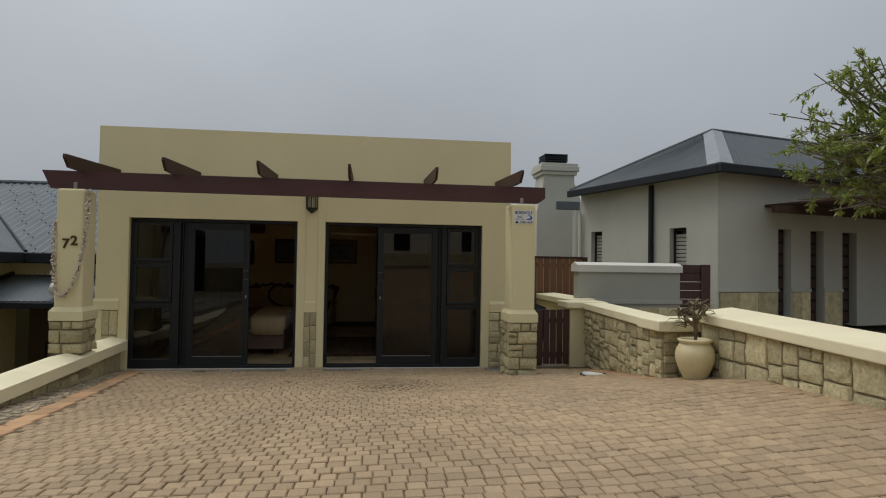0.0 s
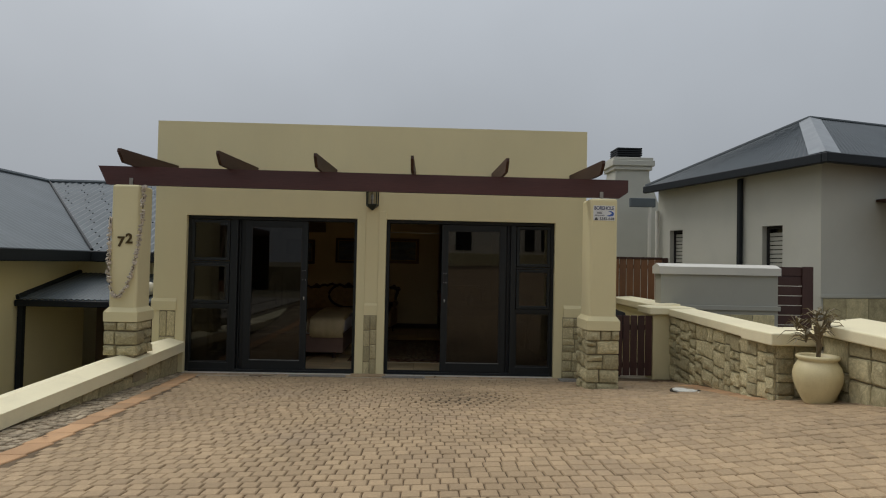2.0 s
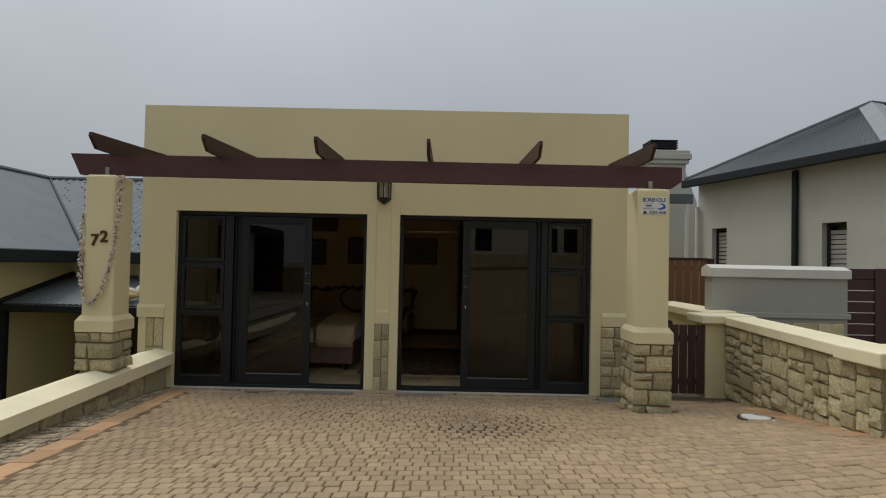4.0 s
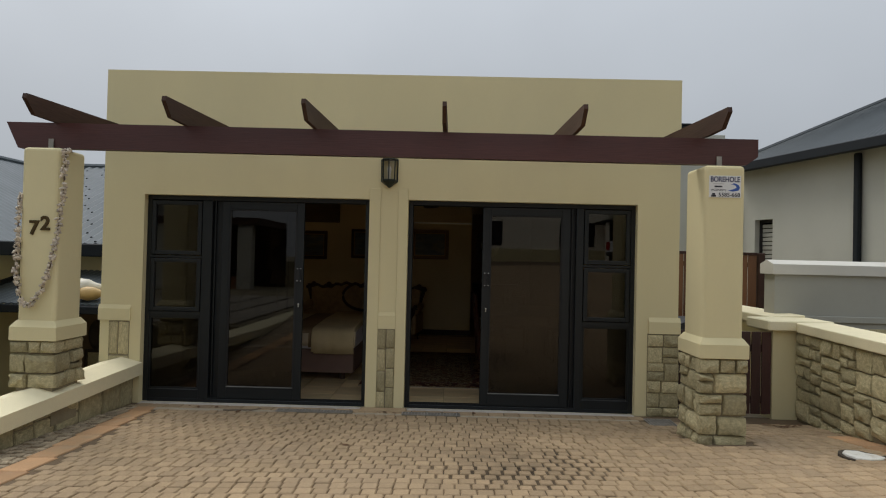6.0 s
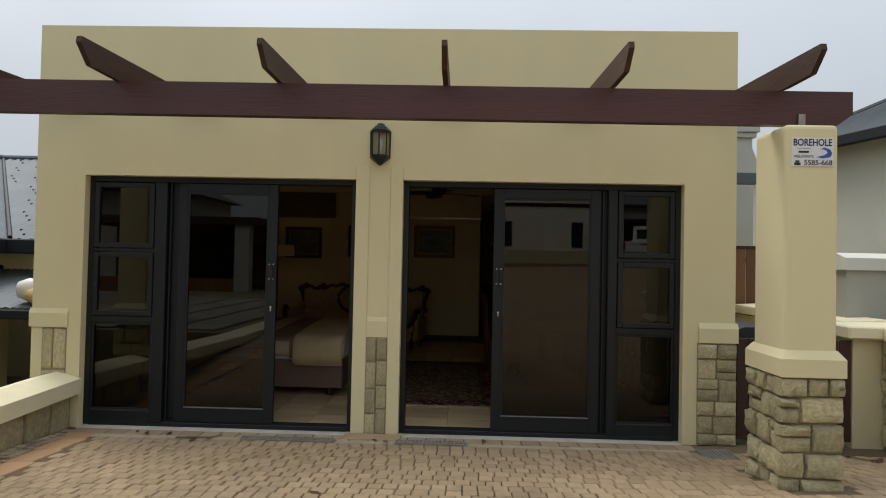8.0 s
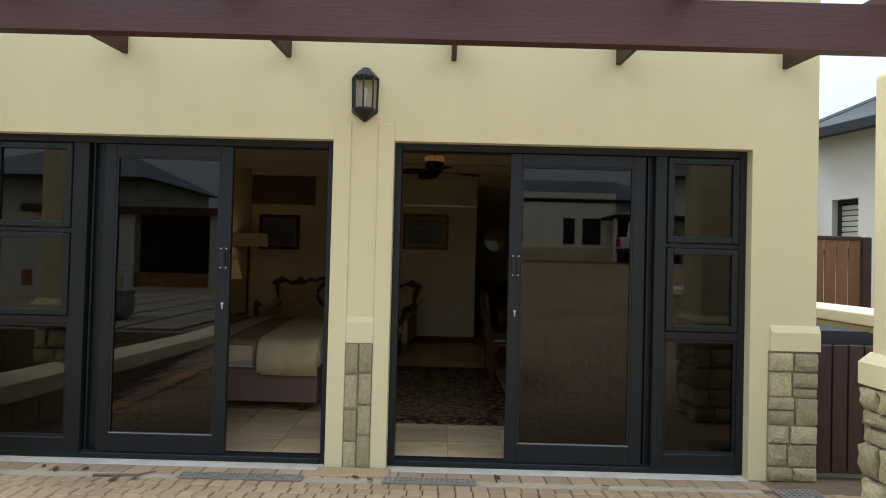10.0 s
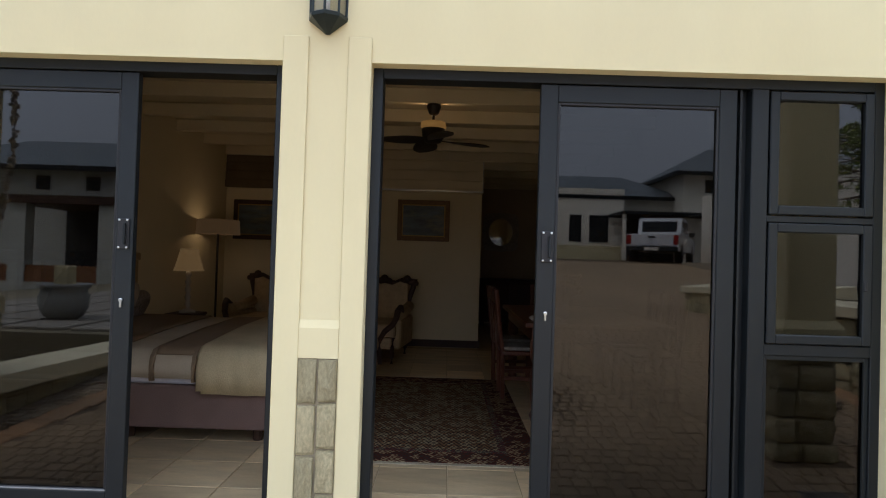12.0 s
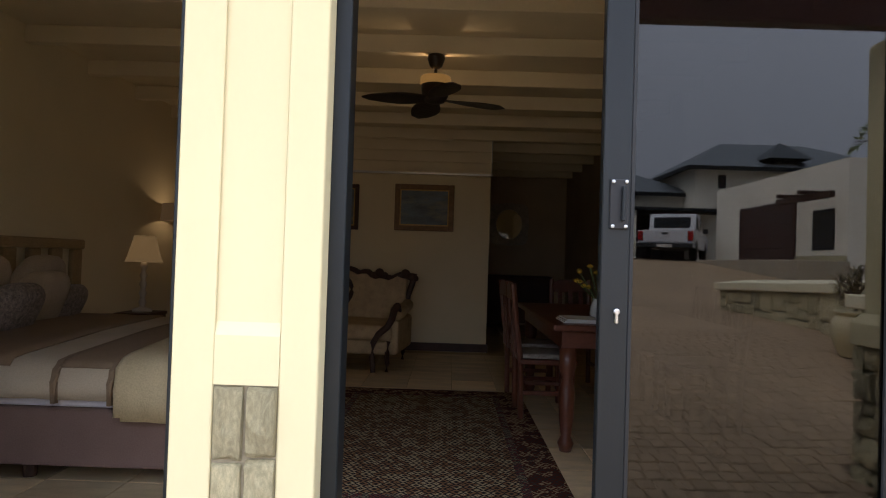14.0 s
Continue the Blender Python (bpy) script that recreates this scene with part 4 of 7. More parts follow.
for a, b in zip(path, path[1:]):
    a, b = Vector(a), Vector(b)
    for k in range(max(2, int((b - a).length / 0.0065))):
        p = a.lerp(b, rnd.random()) + Vector([rnd.uniform(-0.016, 0.016) for _ in range(3)])
        s = rnd.uniform(0.008, 0.017)
        m = Matrix.Translation(p) @ Euler([rnd.uniform(0, 6.3) for _ in range(3)]).to_matrix().to_4x4() @ Matrix.Diagonal((s, s * 0.7, s * 1.6, 1))
        bmesh.ops.create_icosphere(bm, subdivisions=1, radius=1.0, matrix=m)
tagged(part("shell_strand", bm, SHELL, gar, "pale shells"), kind="stuff")

# ---- pot with a succulent ----
CLAY = mat("cream_glazed_clay", (0.62, 0.53, 0.30), 0.45, vary=0.08, scale=5, grain=0.05, bump=0.08, stain=(0.42, 0.33, 0.18), stain_amount=0.4, stain_scale=4)
px, py = 3.92, 5.98
pz = gz(px, py) - 0.004
pot = thing("plant_pot", "bulbous cream clay pot on the paving", "pot", (px, py, pz))
profile = [(0.115, 0), (0.12, 0.01), (0.165, 0.09), (0.20, 0.18), (0.208, 0.25), (0.195, 0.31), (0.165, 0.355), (0.155, 0.37), (0.178, 0.385), (0.182, 0.405), (0.168, 0.415), (0.15, 0.405), (0.14, 0.37)]
part("pot", lathe(bmesh.new(), [(r * 0.87, z * 0.93) for r, z in profile], at=(px, py, pz), seg=40), CLAY, pot, smooth=True)
part("soil", lathe(bmesh.new(), [(0.125, 0.335), (0.1, 0.345), (0.02, 0.35)], at=(px, py, pz), seg=20), SOIL, pot)
ALOE = mat("grey_green_succulent", (0.21, 0.17, 0.09), 0.55, vary=0.3, scale=12, grain=0.1, bump=0.1, island=0.25)
STEMM = mat("dry_stem", (0.17, 0.125, 0.07), 0.8, vary=0.3, scale=20, bump=0.4)
plant = thing("succulent", "leggy succulent with narrow drooping leaves, growing in the pot", "plant", (px, py, pz + 0.33))
part("stem", tube(bmesh.new(), [(px, py, pz + 0.32), (px + 0.012, py, pz + 0.45), (px - 0.01, py + 0.01, pz + 0.62)], 0.026, 8, 0.018), STEMM, plant)
for k, (ang, h, tilt) in enumerate(((0.3, 0.16, 0.13), (2.4, 0.13, 0.15), (4.2, 0.12, 0.12), (5.3, 0.2, 0.05), (1.3, 0.19, 0.05), (3.3, 0.05, 0.11))):
    base = Vector((px, py, pz + 0.50))
    tip = base + Vector((math.cos(ang) * tilt, math.sin(ang) * tilt, h))
    part("branch", tube(bmesh.new(), [base, base.lerp(tip, 0.5) + Vector((0, 0, 0.01)), tip], 0.014, 6, 0.009), STEMM, plant)
    bm = bmesh.new()
    for j in range(20):
        a, ln, el = rnd.uniform(0, 6.3), rnd.uniform(0.10, 0.17), rnd.uniform(-0.1, 1.2)
        o = tip - Vector((0, 0, rnd.uniform(-0.02, 0.06)))
        d = Vector((math.cos(a) * math.cos(el), math.sin(a) * math.cos(el), math.sin(el)))
        side_v = d.cross(Vector((0, 0, 1))).normalized() * 0.007
        p1, p2 = o + d * ln * 0.55, o + d * ln + Vector((0, 0, -0.5 * ln * math.cos(el)))
        v = [bm.verts.new(q) for q in (o - side_v, o + side_v, p1 + side_v * 0.9, p1 - side_v * 0.9, p2, o + Vector((0, 0, -0.007)), p1 + Vector((0, 0, -0.007)))]
        bm.faces.new((v[0], v[1], v[2], v[3])); bm.faces.new((v[3], v[2], v[4]))
        bm.faces.new((v[1], v[5], v[6], v[2])); bm.faces.new((v[5], v[0], v[3], v[6])); bm.faces.new((v[2], v[6], v[4])); bm.faces.new((v[6], v[3], v[4]))
    part("leaf_rosette", bm, ALOE, plant)

# ---- tree behind the upper boundary wall ----
BARK = mat("grey_bark", (0.16, 0.125, 0.09), 0.9, vary=0.3, scale=8, grain=0.2, bump=0.6)
LEAF = mat("olive_leaf", (0.27, 0.29, 0.095), 0.5, vary=0.25, scale=3, grain=0.1, bump=0.05, island=0.4)
tx, ty, tz = 5.85, 5.45, 0.25
tree = thing("tree", "small broad-leaved tree with a loose open crown behind the wall", "tree", (tx, ty, tz))
rnd = random.Random(11)
bm = bmesh.new()
tube(bm, [(tx, ty, tz), (tx + 0.03, ty, 1.0), (tx - 0.03, ty + 0.02, 2.3)], 0.075, 10, 0.05)
part("trunk", bm, BARK, tree)
twigs, leaf_bm = bmesh.new(), bmesh.new()
def leaf(o, d, ln):
    side = d.cross(Vector((rnd.uniform(-0.4, 0.4), rnd.uniform(-0.4, 0.4), 1))).normalized() * ln * 0.17
    m1 = o + d * ln * 0.5 + Vector((0, 0, 0.04 * ln))
    v = [leaf_bm.verts.new(q) for q in (o, m1 + side, o + d * ln, m1 - side)]
    leaf_bm.faces.new(v)
for k in range(100):
    a, el = rnd.uniform(0, 6.3), rnd.uniform(-0.2, 1.4)
    reach = rnd.uniform(0.5, 1.12) * (1.0 - 0.06 * abs(el))
    if k < 38:
        a, el, reach = rnd.uniform(2.4, 3.9), rnd.uniform(-0.12, 0.95), rnd.uniform(0.85, 1.36)
    o = Vector((tx - 0.03, ty + 0.02, rnd.uniform(2.0, 2.65)))
    d = Vector((math.cos(a) * math.cos(el), math.sin(a) * math.cos(el), math.sin(el)))
    tip = o + d * reach + Vector((0, 0, 0.1))
    mid = o.lerp(tip, 0.5) + Vector((rnd.uniform(-0.08, 0.08), rnd.uniform(-0.08, 0.08), 0.08))
    tube(twigs, [o, mid, tip], 0.016, 5, 0.004)
    for j in range(6):
        s = mid.lerp(tip, rnd.uniform(0.0, 1.0))
        e = s + Vector((rnd.uniform(-0.22, 0.22), rnd.uniform(-0.22, 0.22), rnd.uniform(-0.1, 0.2)))
        tube(twigs, [s, s.lerp(e, 0.5) + Vector((0, 0, 0.02)), e], 0.005, 4, 0.002)
        for q in range(20):
            p = s.lerp(e, 0.3 + 0.7 * rnd.random())
            dd = (e - s).normalized() + Vector((rnd.uniform(-1, 1), rnd.uniform(-1, 1), rnd.uniform(-0.9, 0.6)))
            leaf(p, dd.normalized(), rnd.uniform(0.045, 0.09))
part("branchwork", twigs, BARK, tree)
ln_ = LEAF.node_tree
tl_b, mx_s = ln_.nodes.new("ShaderNodeBsdfTranslucent"), ln_.nodes.new("ShaderNodeMixShader")
tl_b.inputs["Color"].default_value = (0.22, 0.30, 0.05, 1)
mx_s.inputs["Fac"].default_value = 0.4
ln_.links.new(ln_.nodes["Principled BSDF"].outputs["BSDF"], mx_s.inputs[1])
ln_.links.new(tl_b.outputs["BSDF"], mx_s.inputs[2])
ln_.links.new(mx_s.outputs["Shader"], ln_.nodes["Material Output"].inputs["Surface"])
part("crown", leaf_bm, LEAF, tree, "loose olive-green leaves")

# ---- the room behind the doors ----
ROOM_WALL = mat("warm_white_wall", (0.70, 0.60, 0.38), 0.8, vary=0.05, scale=1.5, grain=0.03, bump=0.08, spec=0.2)
CEIL = mat("cream_painted_boards", (0.70, 0.60, 0.39), 0.6, vary=0.06, scale=2, grain=0.04, bump=0.05, spec=0.3)
TILE = mat("travertine_tile", (0.66, 0.50, 0.285), 0.35, vary=0.3, scale=2.6, grain=0.06, grain_scale=40, bump=0.05, per_piece=0.26, stain=(0.34, 0.225, 0.11), stain_amount=0.65, stain_scale=2.4, stretch=(1, 3, 1))
GROUT = mat("tile_grout", (0.44, 0.345, 0.21), 0.9, vary=0.1, bump=0.1)
DARKWOOD = mat("dark_carved_wood", (0.05, 0.022, 0.011), 0.6, vary=0.3, scale=5, grain=0.2, grain_scale=40, bump=0.15)
REDWOOD = mat("red_brown_furniture_wood", (0.11, 0.035, 0.018), 0.35, vary=0.25, scale=4, grain=0.2, grain_scale=40, bump=0.1, stretch=(1, 4, 1))
GOLD = mat("gilt_frame", (0.42, 0.26, 0.08), 0.4, 0.6, vary=0.2, scale=20, bump=0.2)
# darker than the room walls: the passage's dimness is put into this colour
PASSAGE = mat("passage_wall_shade_toned", (0.50, 0.40, 0.27), 0.7, vary=0.1, scale=2, bump=0.08)
RB = 15.3     # back wall
setting("floor_room", boxes((XL + T, W + 0.17, -0.2, XR - T, 19.0, -0.006)), GROUT, "grout bed of the tiled floor", "floor")
setting("wall_back", boxes((XL + T, RB, -0.1, 1.02, RB + 0.15, 3.0)), ROOM_WALL, "warm white back wall of the room", "wall")
setting("wall_inner_west", boxes((XL + T + 0.002, W + T, -0.1, XL + T + 0.012, RB, 2.86)), ROOM_WALL, "warm white side wall", "wall")
setting("wall_inner_east", boxes((XR - T - 0.012, W + T, -0.1, XR - T - 0.002, 13.3, 2.86)), ROOM_WALL, "warm white side wall", "wall")
# from y 13.3 the east wall takes the shade-toned colour
setting("wall_passage", boxes((XR - T - 0.012, 13.3, -0.1, XR - T - 0.002, 18.8, 2.86), (1.02, RB + 0.16, -0.1, 1.03, 18.8, 2.86)), PASSAGE, "passage wall, toned darker for its shade", "wall")
setting("wall_inner_front", boxes((XL + T + 0.012, W + T + 0.002, ZT + 0.01, XR - T - 0.012, W + T + 0.012, 2.86), (-0.19, W + T + 0.002, 0, 0.19, W + T + 0.012, ZT)), ROOM_WALL, "warm white wall above the doors", "wall")
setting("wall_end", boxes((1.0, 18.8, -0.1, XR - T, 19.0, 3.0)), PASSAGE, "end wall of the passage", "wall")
setting("baseboard", boxes((XL + T + 0.012, RB - 0.02, 0, 1.02, RB, 0.10), (1.02, RB - 0.02, 0, 1.04, RB + 0.15, 0.10)), DARKWOOD, "dark timber skirting", "skirting")
bm = boxes((XL + T + 0.012, W + T, 2.76, XR - T - 0.012, 18.8, 2.8))
for k in range(1, 13):
    y = 8.955 + 0.78 * k
    box(bm, XL + T + 0.012, y, 2.63, XR - T - 0.012, y + 0.07, 2.76, bevel=0.005)
setting("ceiling", bm, CEIL, "cream painted board ceiling with exposed joists", "ceiling")
bulk = setting("bulkhead", boxes((-0.9, RB - 0.06, 2.19, 1.02, RB, 2.76)), CEIL, "boarded bulkhead on the back wall", "bulkhead")
for k in range(4):
    part("board", boxes((-0.9, RB - 0.075, 2.215 + k * 0.135, 1.02, RB - 0.06, 2.215 + (k + 1) * 0.135 - 0.006), bevel=0.003), CEIL, bulk)
part("batten", boxes((-0.9, RB - 0.1, 2.19, 1.035, RB - 0.06, 2.212)), STEEL, bulk, "bright metal strip")
part("corner_bead", boxes((1.021, RB - 0.07, 2.212, 1.033, RB - 0.058, 2.76)), PALE_CAP, bulk, "pale corner bead")

# floor tiles
tile_mesh = {}
def tile_at(parent, x0, y0, x1, y1):
    key = (round(x1 - x0, 3), round(y1 - y0, 3))
    if key not in tile_mesh:
        tile_mesh[key] = as_mesh("tile", boxes((0, 0, -0.008, key[0], key[1], 0), bevel=0.002), TILE)
    ob = new("tile", tile_mesh[key])
    ob.location = (x0, y0, 0)
    ob.parent = parent
floor_ob = bpy.data.objects["floor_room"]

# painting frames
def picture(label, x0, x1, z0, z1, y, w, frame_mat, paint):
    p = thing("picture", label, "picture", ((x0 + x1) / 2, y, z0))
    part("frame", ring(x0, z0, x1, z1, w, y - 0.03, y, 0.006), frame_mat, p)
    part("inner_frame", ring(x0 + w, z0 + w, x1 - w, z1 - w, 0.014, y - 0.022, y - 0.002, 0.002), GOLD, p, "thin gilt slip")
    part("canvas", boxes((x0 + w + 0.014, y - 0.012, z0 + w + 0.014, x1 - w - 0.014, y - 0.004, z1 - w - 0.014)), paint, p)
    return p
BROWN_GILT = mat("brown_gilt_frame", (0.17, 0.095, 0.04), 0.5, 0.2, vary=0.25, scale=25, bump=0.3)
PAINT_SEA = mat("painted_seascape", (0.10, 0.13, 0.15), 0.5, vary=0.5, scale=6, grain=0.1, bump=0.1, stain=(0.25, 0.22, 0.14), stain_amount=0.8, stain_scale=5, stretch=(0.6, 1, 2))
picture("seascape painting in a gilt and brown frame on the back wall", -0.17, 0.57, 1.49, 2.07, RB, 0.065, BROWN_GILT, PAINT_SEA)
picture("dark framed painting on the back wall", -2.5, -1.84, 1.44, 2.0, RB, 0.06, DARKWOOD, PAINT_SEA)
picture("dark framed painting on the back wall", -1.36, -0.62, 1.48, 2.05, RB, 0.05, DARKWOOD, PAINT_SEA)
FRAME_PALE = mat("pale_carved_frame", (0.45, 0.41, 0.33), 0.5, vary=0.2, scale=20, bump=0.3)
BLIND = mat("woven_roman_blind", (0.14, 0.10, 0.055), 0.9, vary=0.15, scale=4, grain=0.2, grain_scale=80, bump=0.3)
bl = thing("roman_blind", "folded brown roman blind over the back window", "blind", (-2.2, RB, 2.17))
for k in range(4):
    z = 2.17 + k * 0.12
    part("fold", boxes((-2.62, RB - 0.05 - 0.012 * (3 - k), z, -1.6, RB - 0.012, z + 0.118), bevel=0.012, seg=2), BLIND, bl)
part("headrail", boxes((-2.62, RB - 0.06, 2.65, -1.6, RB - 0.005, 2.7)), DARKWOOD, bl)

# mirror at the end of the passage
MIRROR = mat("mirror_silver", (0.42, 0.42, 0.41), 0.05, 1.0, vary=0.0, bump=0)
mir = thing("wall_mirror", "round mirror in a pale carved square frame on the end wall", "mirror", (1.6, 18.78, 1.45))
bm = bmesh.new()
mcx, mcz, inner, outer = 1.6, 1.82, [], []
for k in range(40):
    a = 2 * math.pi * k / 40
    q = (abs(math.cos(a)) ** 5 + abs(math.sin(a)) ** 5) ** -0.2
    rr = 0.355 * q * (1 + 0.02 * math.cos(8 * a))
    inner.append((mcx + 0.235 * math.cos(a), mcz + 0.27 * math.sin(a)))
    outer.append((mcx + rr * math.cos(a), mcz + rr * 1.08 * math.sin(a)))
loops = [[bm.verts.new((x, y, z)) for x, z in pts] for pts, y in ((inner, 18.785), (inner, 18.755), (outer, 18.765), (outer, 18.8))]
for lo, hi in zip(loops, loops[1:]):
    for k in range(40):
        bm.faces.new((lo[k], lo[(k + 1) % 40], hi[(k + 1) % 40], hi[k]))
part("frame", bm, FRAME_PALE, mir, "pale carved frame")
bm = bmesh.new()
prism(bm, [(mcx + 0.24 * math.cos(2 * math.pi * k / 32), mcz + 0.275 * math.sin(2 * math.pi * k / 32)) for k in range(32)], "y", 18.78, 18.788)
part("glass", bm, MIRROR, mir)

# rug
def rug_mat(name, a, b, c, scale):
    m = mat(name, a, 0.95, vary=0.1, scale=3, grain=0.2, grain_scale=300, bump=0.4, spec=0.05)
    n, l = m.node_tree.nodes, m.node_tree.links
    bsdf = n["Principled BSDF"]
    base = bsdf.inputs["Base Color"].links[0].from_socket
    tc = [k for k in n if k.type == "TEX_COORD"][0]
    vo = n.new("ShaderNodeTexVoronoi")
    vo.feature, vo.distance = "F1", "MANHATTAN"
    vo.inputs["Scale"].default_value, vo.inputs["Randomness"].default_value = scale, 0.0
    l.new(tc.outputs["Object"], vo.inputs["Vector"])
    wv = n.new("ShaderNodeMath")
    wv.operation, wv.inputs[1].default_value = "MULTIPLY", 14.0
    l.new(vo.outputs["Distance"], wv.inputs[0])
    sn = n.new("ShaderNodeMath")
    sn.operation = "SINE"
    l.new(wv.outputs["Value"], sn.inputs[0])
    r1 = n.new("ShaderNodeMapRange")
    r1.inputs["From Min"].default_value, r1.inputs["From Max"].default_value = -0.05, 0.15
    l.new(sn.outputs["Value"], r1.inputs["Value"])
    mx = n.new("ShaderNodeMix")
    mx.data_type = "RGBA"
    l.new(r1.outputs["Result"], mx.inputs["Factor"])
    l.new(base, mx.inputs["A"])
    v2 = n.new("ShaderNodeTexVoronoi")
    v2.inputs["Scale"].default_value = scale * 1.7
    l.new(tc.outputs["Object"], v2.inputs["Vector"])
    sp = n.new("ShaderNodeSeparateColor")
    l.new(v2.outputs["Color"], sp.inputs["Color"])
    m2 = n.new("ShaderNodeMix")
    m2.data_type = "RGBA"
    m2.inputs["A"].default_value, m2.inputs["B"].default_value = (*b, 1), (*c, 1)
    r2 = n.new("ShaderNodeMapRange")
    r2.inputs["From Min"].default_value, r2.inputs["From Max"].default_value = 0.45, 0.55
    l.new(sp.outputs["Red"], r2.inputs["Value"])
    l.new(r2.outputs["Result"], m2.inputs["Factor"])
    l.new(m2.outputs["Result"], mx.inputs["B"])
    l.new(mx.outputs["Result"], bsdf.inputs["Base Color"])
    return m
R_FIELD = rug_mat("rug_field", (0.024, 0.020, 0.020), (0.42, 0.33, 0.19), (0.24, 0.13, 0.06), 15)
R_BORD = rug_mat("rug_border", (0.085, 0.022, 0.014), (0.045, 0.033, 0.03), (0.34, 0.26, 0.15), 14)
R_BAND = rug_mat("rug_guard_band", (0.03, 0.03, 0.035), (0.25, 0.2, 0.12), (0.16, 0.04, 0.03), 22)
R_FRINGE = mat("rug_fringe", (0.4, 0.34, 0.24), 0.95, grain=0.3, bump=0.3)
rug = thing("rug", "dark patterned oriental rug with a red border on the tiles", "rug", (0.25, 11.7, 0))
rx0, rx1, ry0, ry1 = -0.42, 1.17, 10.36, 12.98
part("base", boxes((rx0, ry0, 0.0, rx1, ry1, 0.010), bevel=0.003), R_BORD, rug, "red patterned border")
part("guard_band", boxes((rx0 + 0.2, ry0 + 0.2, 0.008, rx1 - 0.2, ry1 - 0.2, 0.0115)), R_BAND, rug)
part("field", boxes((rx0 + 0.25, ry0 + 0.25, 0.009, rx1 - 0.25, ry1 - 0.25, 0.013)), R_FIELD, rug, "dark field of small cream motifs")
part("fringe", boxes((rx0, ry0 - 0.03, 0.0, rx1, ry0, 0.005)), R_FRINGE, rug)
part("fringe", boxes((rx0, ry1, 0.0, rx1, ry1 + 0.03, 0.005)), R_FRINGE, rug)

# ceiling fan
fan = thing("ceiling_fan", "dark ceiling fan with a lit gold ring", "fan", (0.39, 12.1, 2.86))
FAN_DARK = mat("fan_bronze", (0.03, 0.022, 0.016), 0.45, 0.3, vary=0.15, bump=0.05)
GLOWRING = glowing("lit_gold_ring", (1.0, 0.5, 0.12), 0.035, (0.36, 0.2, 0.05))
fx, fy = 0.39, 12.1
part("canopy", lathe(bmesh.new(), [(0.02, 2.52), (0.045, 2.54), (0.065, 2.6), (0.06, 2.62), (0.02, 2.625)], at=(fx, fy, 0), seg=20), FAN_DARK, fan, smooth=True)
part("rod", lathe(bmesh.new(), [(0.012, 2.46), (0.012, 2.63)], at=(fx, fy, 0), seg=10), FAN_DARK, fan)
part("light_ring", lathe(bmesh.new(), [(0.108, 2.405), (0.112, 2.41), (0.112, 2.455), (0.105, 2.462), (0.03, 2.47)], at=(fx, fy, 0), seg=28), GLOWRING, fan, "glowing gold ring", True)
part("motor", lathe(bmesh.new(), [(0.02, 2.27), (0.07, 2.28), (0.095, 2.32), (0.105, 2.40), (0.03, 2.405)], at=(fx, fy, 0), seg=24), FAN_DARK, fan, smooth=True)
for a in (13, 106, 192, 284):
    bm = bmesh.new()
    prev = None
    for i in range(9):
        t = i / 8
        r = 0.07 + 0.46 * t
        w = 0.055 + 0.05 * math.sin(math.pi * min(1, t * 1.05)) - (0.05 if i == 8 else 0)
        tw = 0.35 * (1 - t)
        row = [bm.verts.new((r, s * w, -0.02 * t + s * w * tw * 0.6 + z)) for s, z in ((-1, 0), (1, 0), (1, -0.006), (-1, -0.006))]
        if prev:
            for q in range(4):
                bm.faces.new((prev[q], prev[(q + 1) % 4], row[(q + 1) % 4], row[q]))
        prev = row
    bm.faces.new(prev)
    bmesh.ops.recalc_face_normals(bm, faces=bm.faces[:])
    bmesh.ops.transform(bm, matrix=Matrix.Translation((fx, fy, 2.30)) @ Matrix.Rotation(radians(a), 4, "Z"), verts=bm.verts[:])
    part("blade", bm, FAN_DARK, fan, smooth=False)

# carved settee
UPH = mat("beige_damask", (0.46, 0.34, 0.18), 0.85, vary=0.15, scale=9, grain=0.1, bump=0.15, stain=(0.25, 0.18, 0.09), stain_amount=0.5, stain_scale=14)
set_ = thing("settee", "carved dark wood settee with beige damask upholstery against the wall", "settee", (-0.85, 14.4, 0))
sx0, sx1, sfy, sby = -2.0, 0.24, 13.85, 14.75
part("seat", boxes((sx0 + 0.06, sfy, 0.30, sx1 - 0.06, sby, 0.46), bevel=0.05, seg=3), UPH, set_)
def crest(x):
    u = (x - sx0) / (sx1 - sx0)
    return 0.86 + 0.06 * abs(math.cos(3 * math.pi * u)) + 0.05 * math.sin(math.pi * u) + 0.018 * math.cos(24 * math.pi * u)
out = [(sx0 + 0.08, 0.40), (sx1 - 0.08, 0.40)] + [(sx1 - 0.08 - (sx1 - sx0 - 0.16) * k / 40, crest(sx1 - 0.08 - (sx1 - sx0 - 0.16) * k / 40)) for k in range(41)]
bm = bmesh.new()
prism(bm, out, "y", sby - 0.1, sby + 0.05)
part("backrest", bm, UPH, set_)
part("crest_rail", tube(bmesh.new(), [(sx1 - 0.05 - (sx1 - sx0 - 0.1) * k / 40, sby - 0.03, crest(sx1 - 0.08 - (sx1 - sx0 - 0.16) * k / 40) + 0.02) for k in range(41)], 0.034, 8), DARKWOOD, set_, "carved dark wood crest")
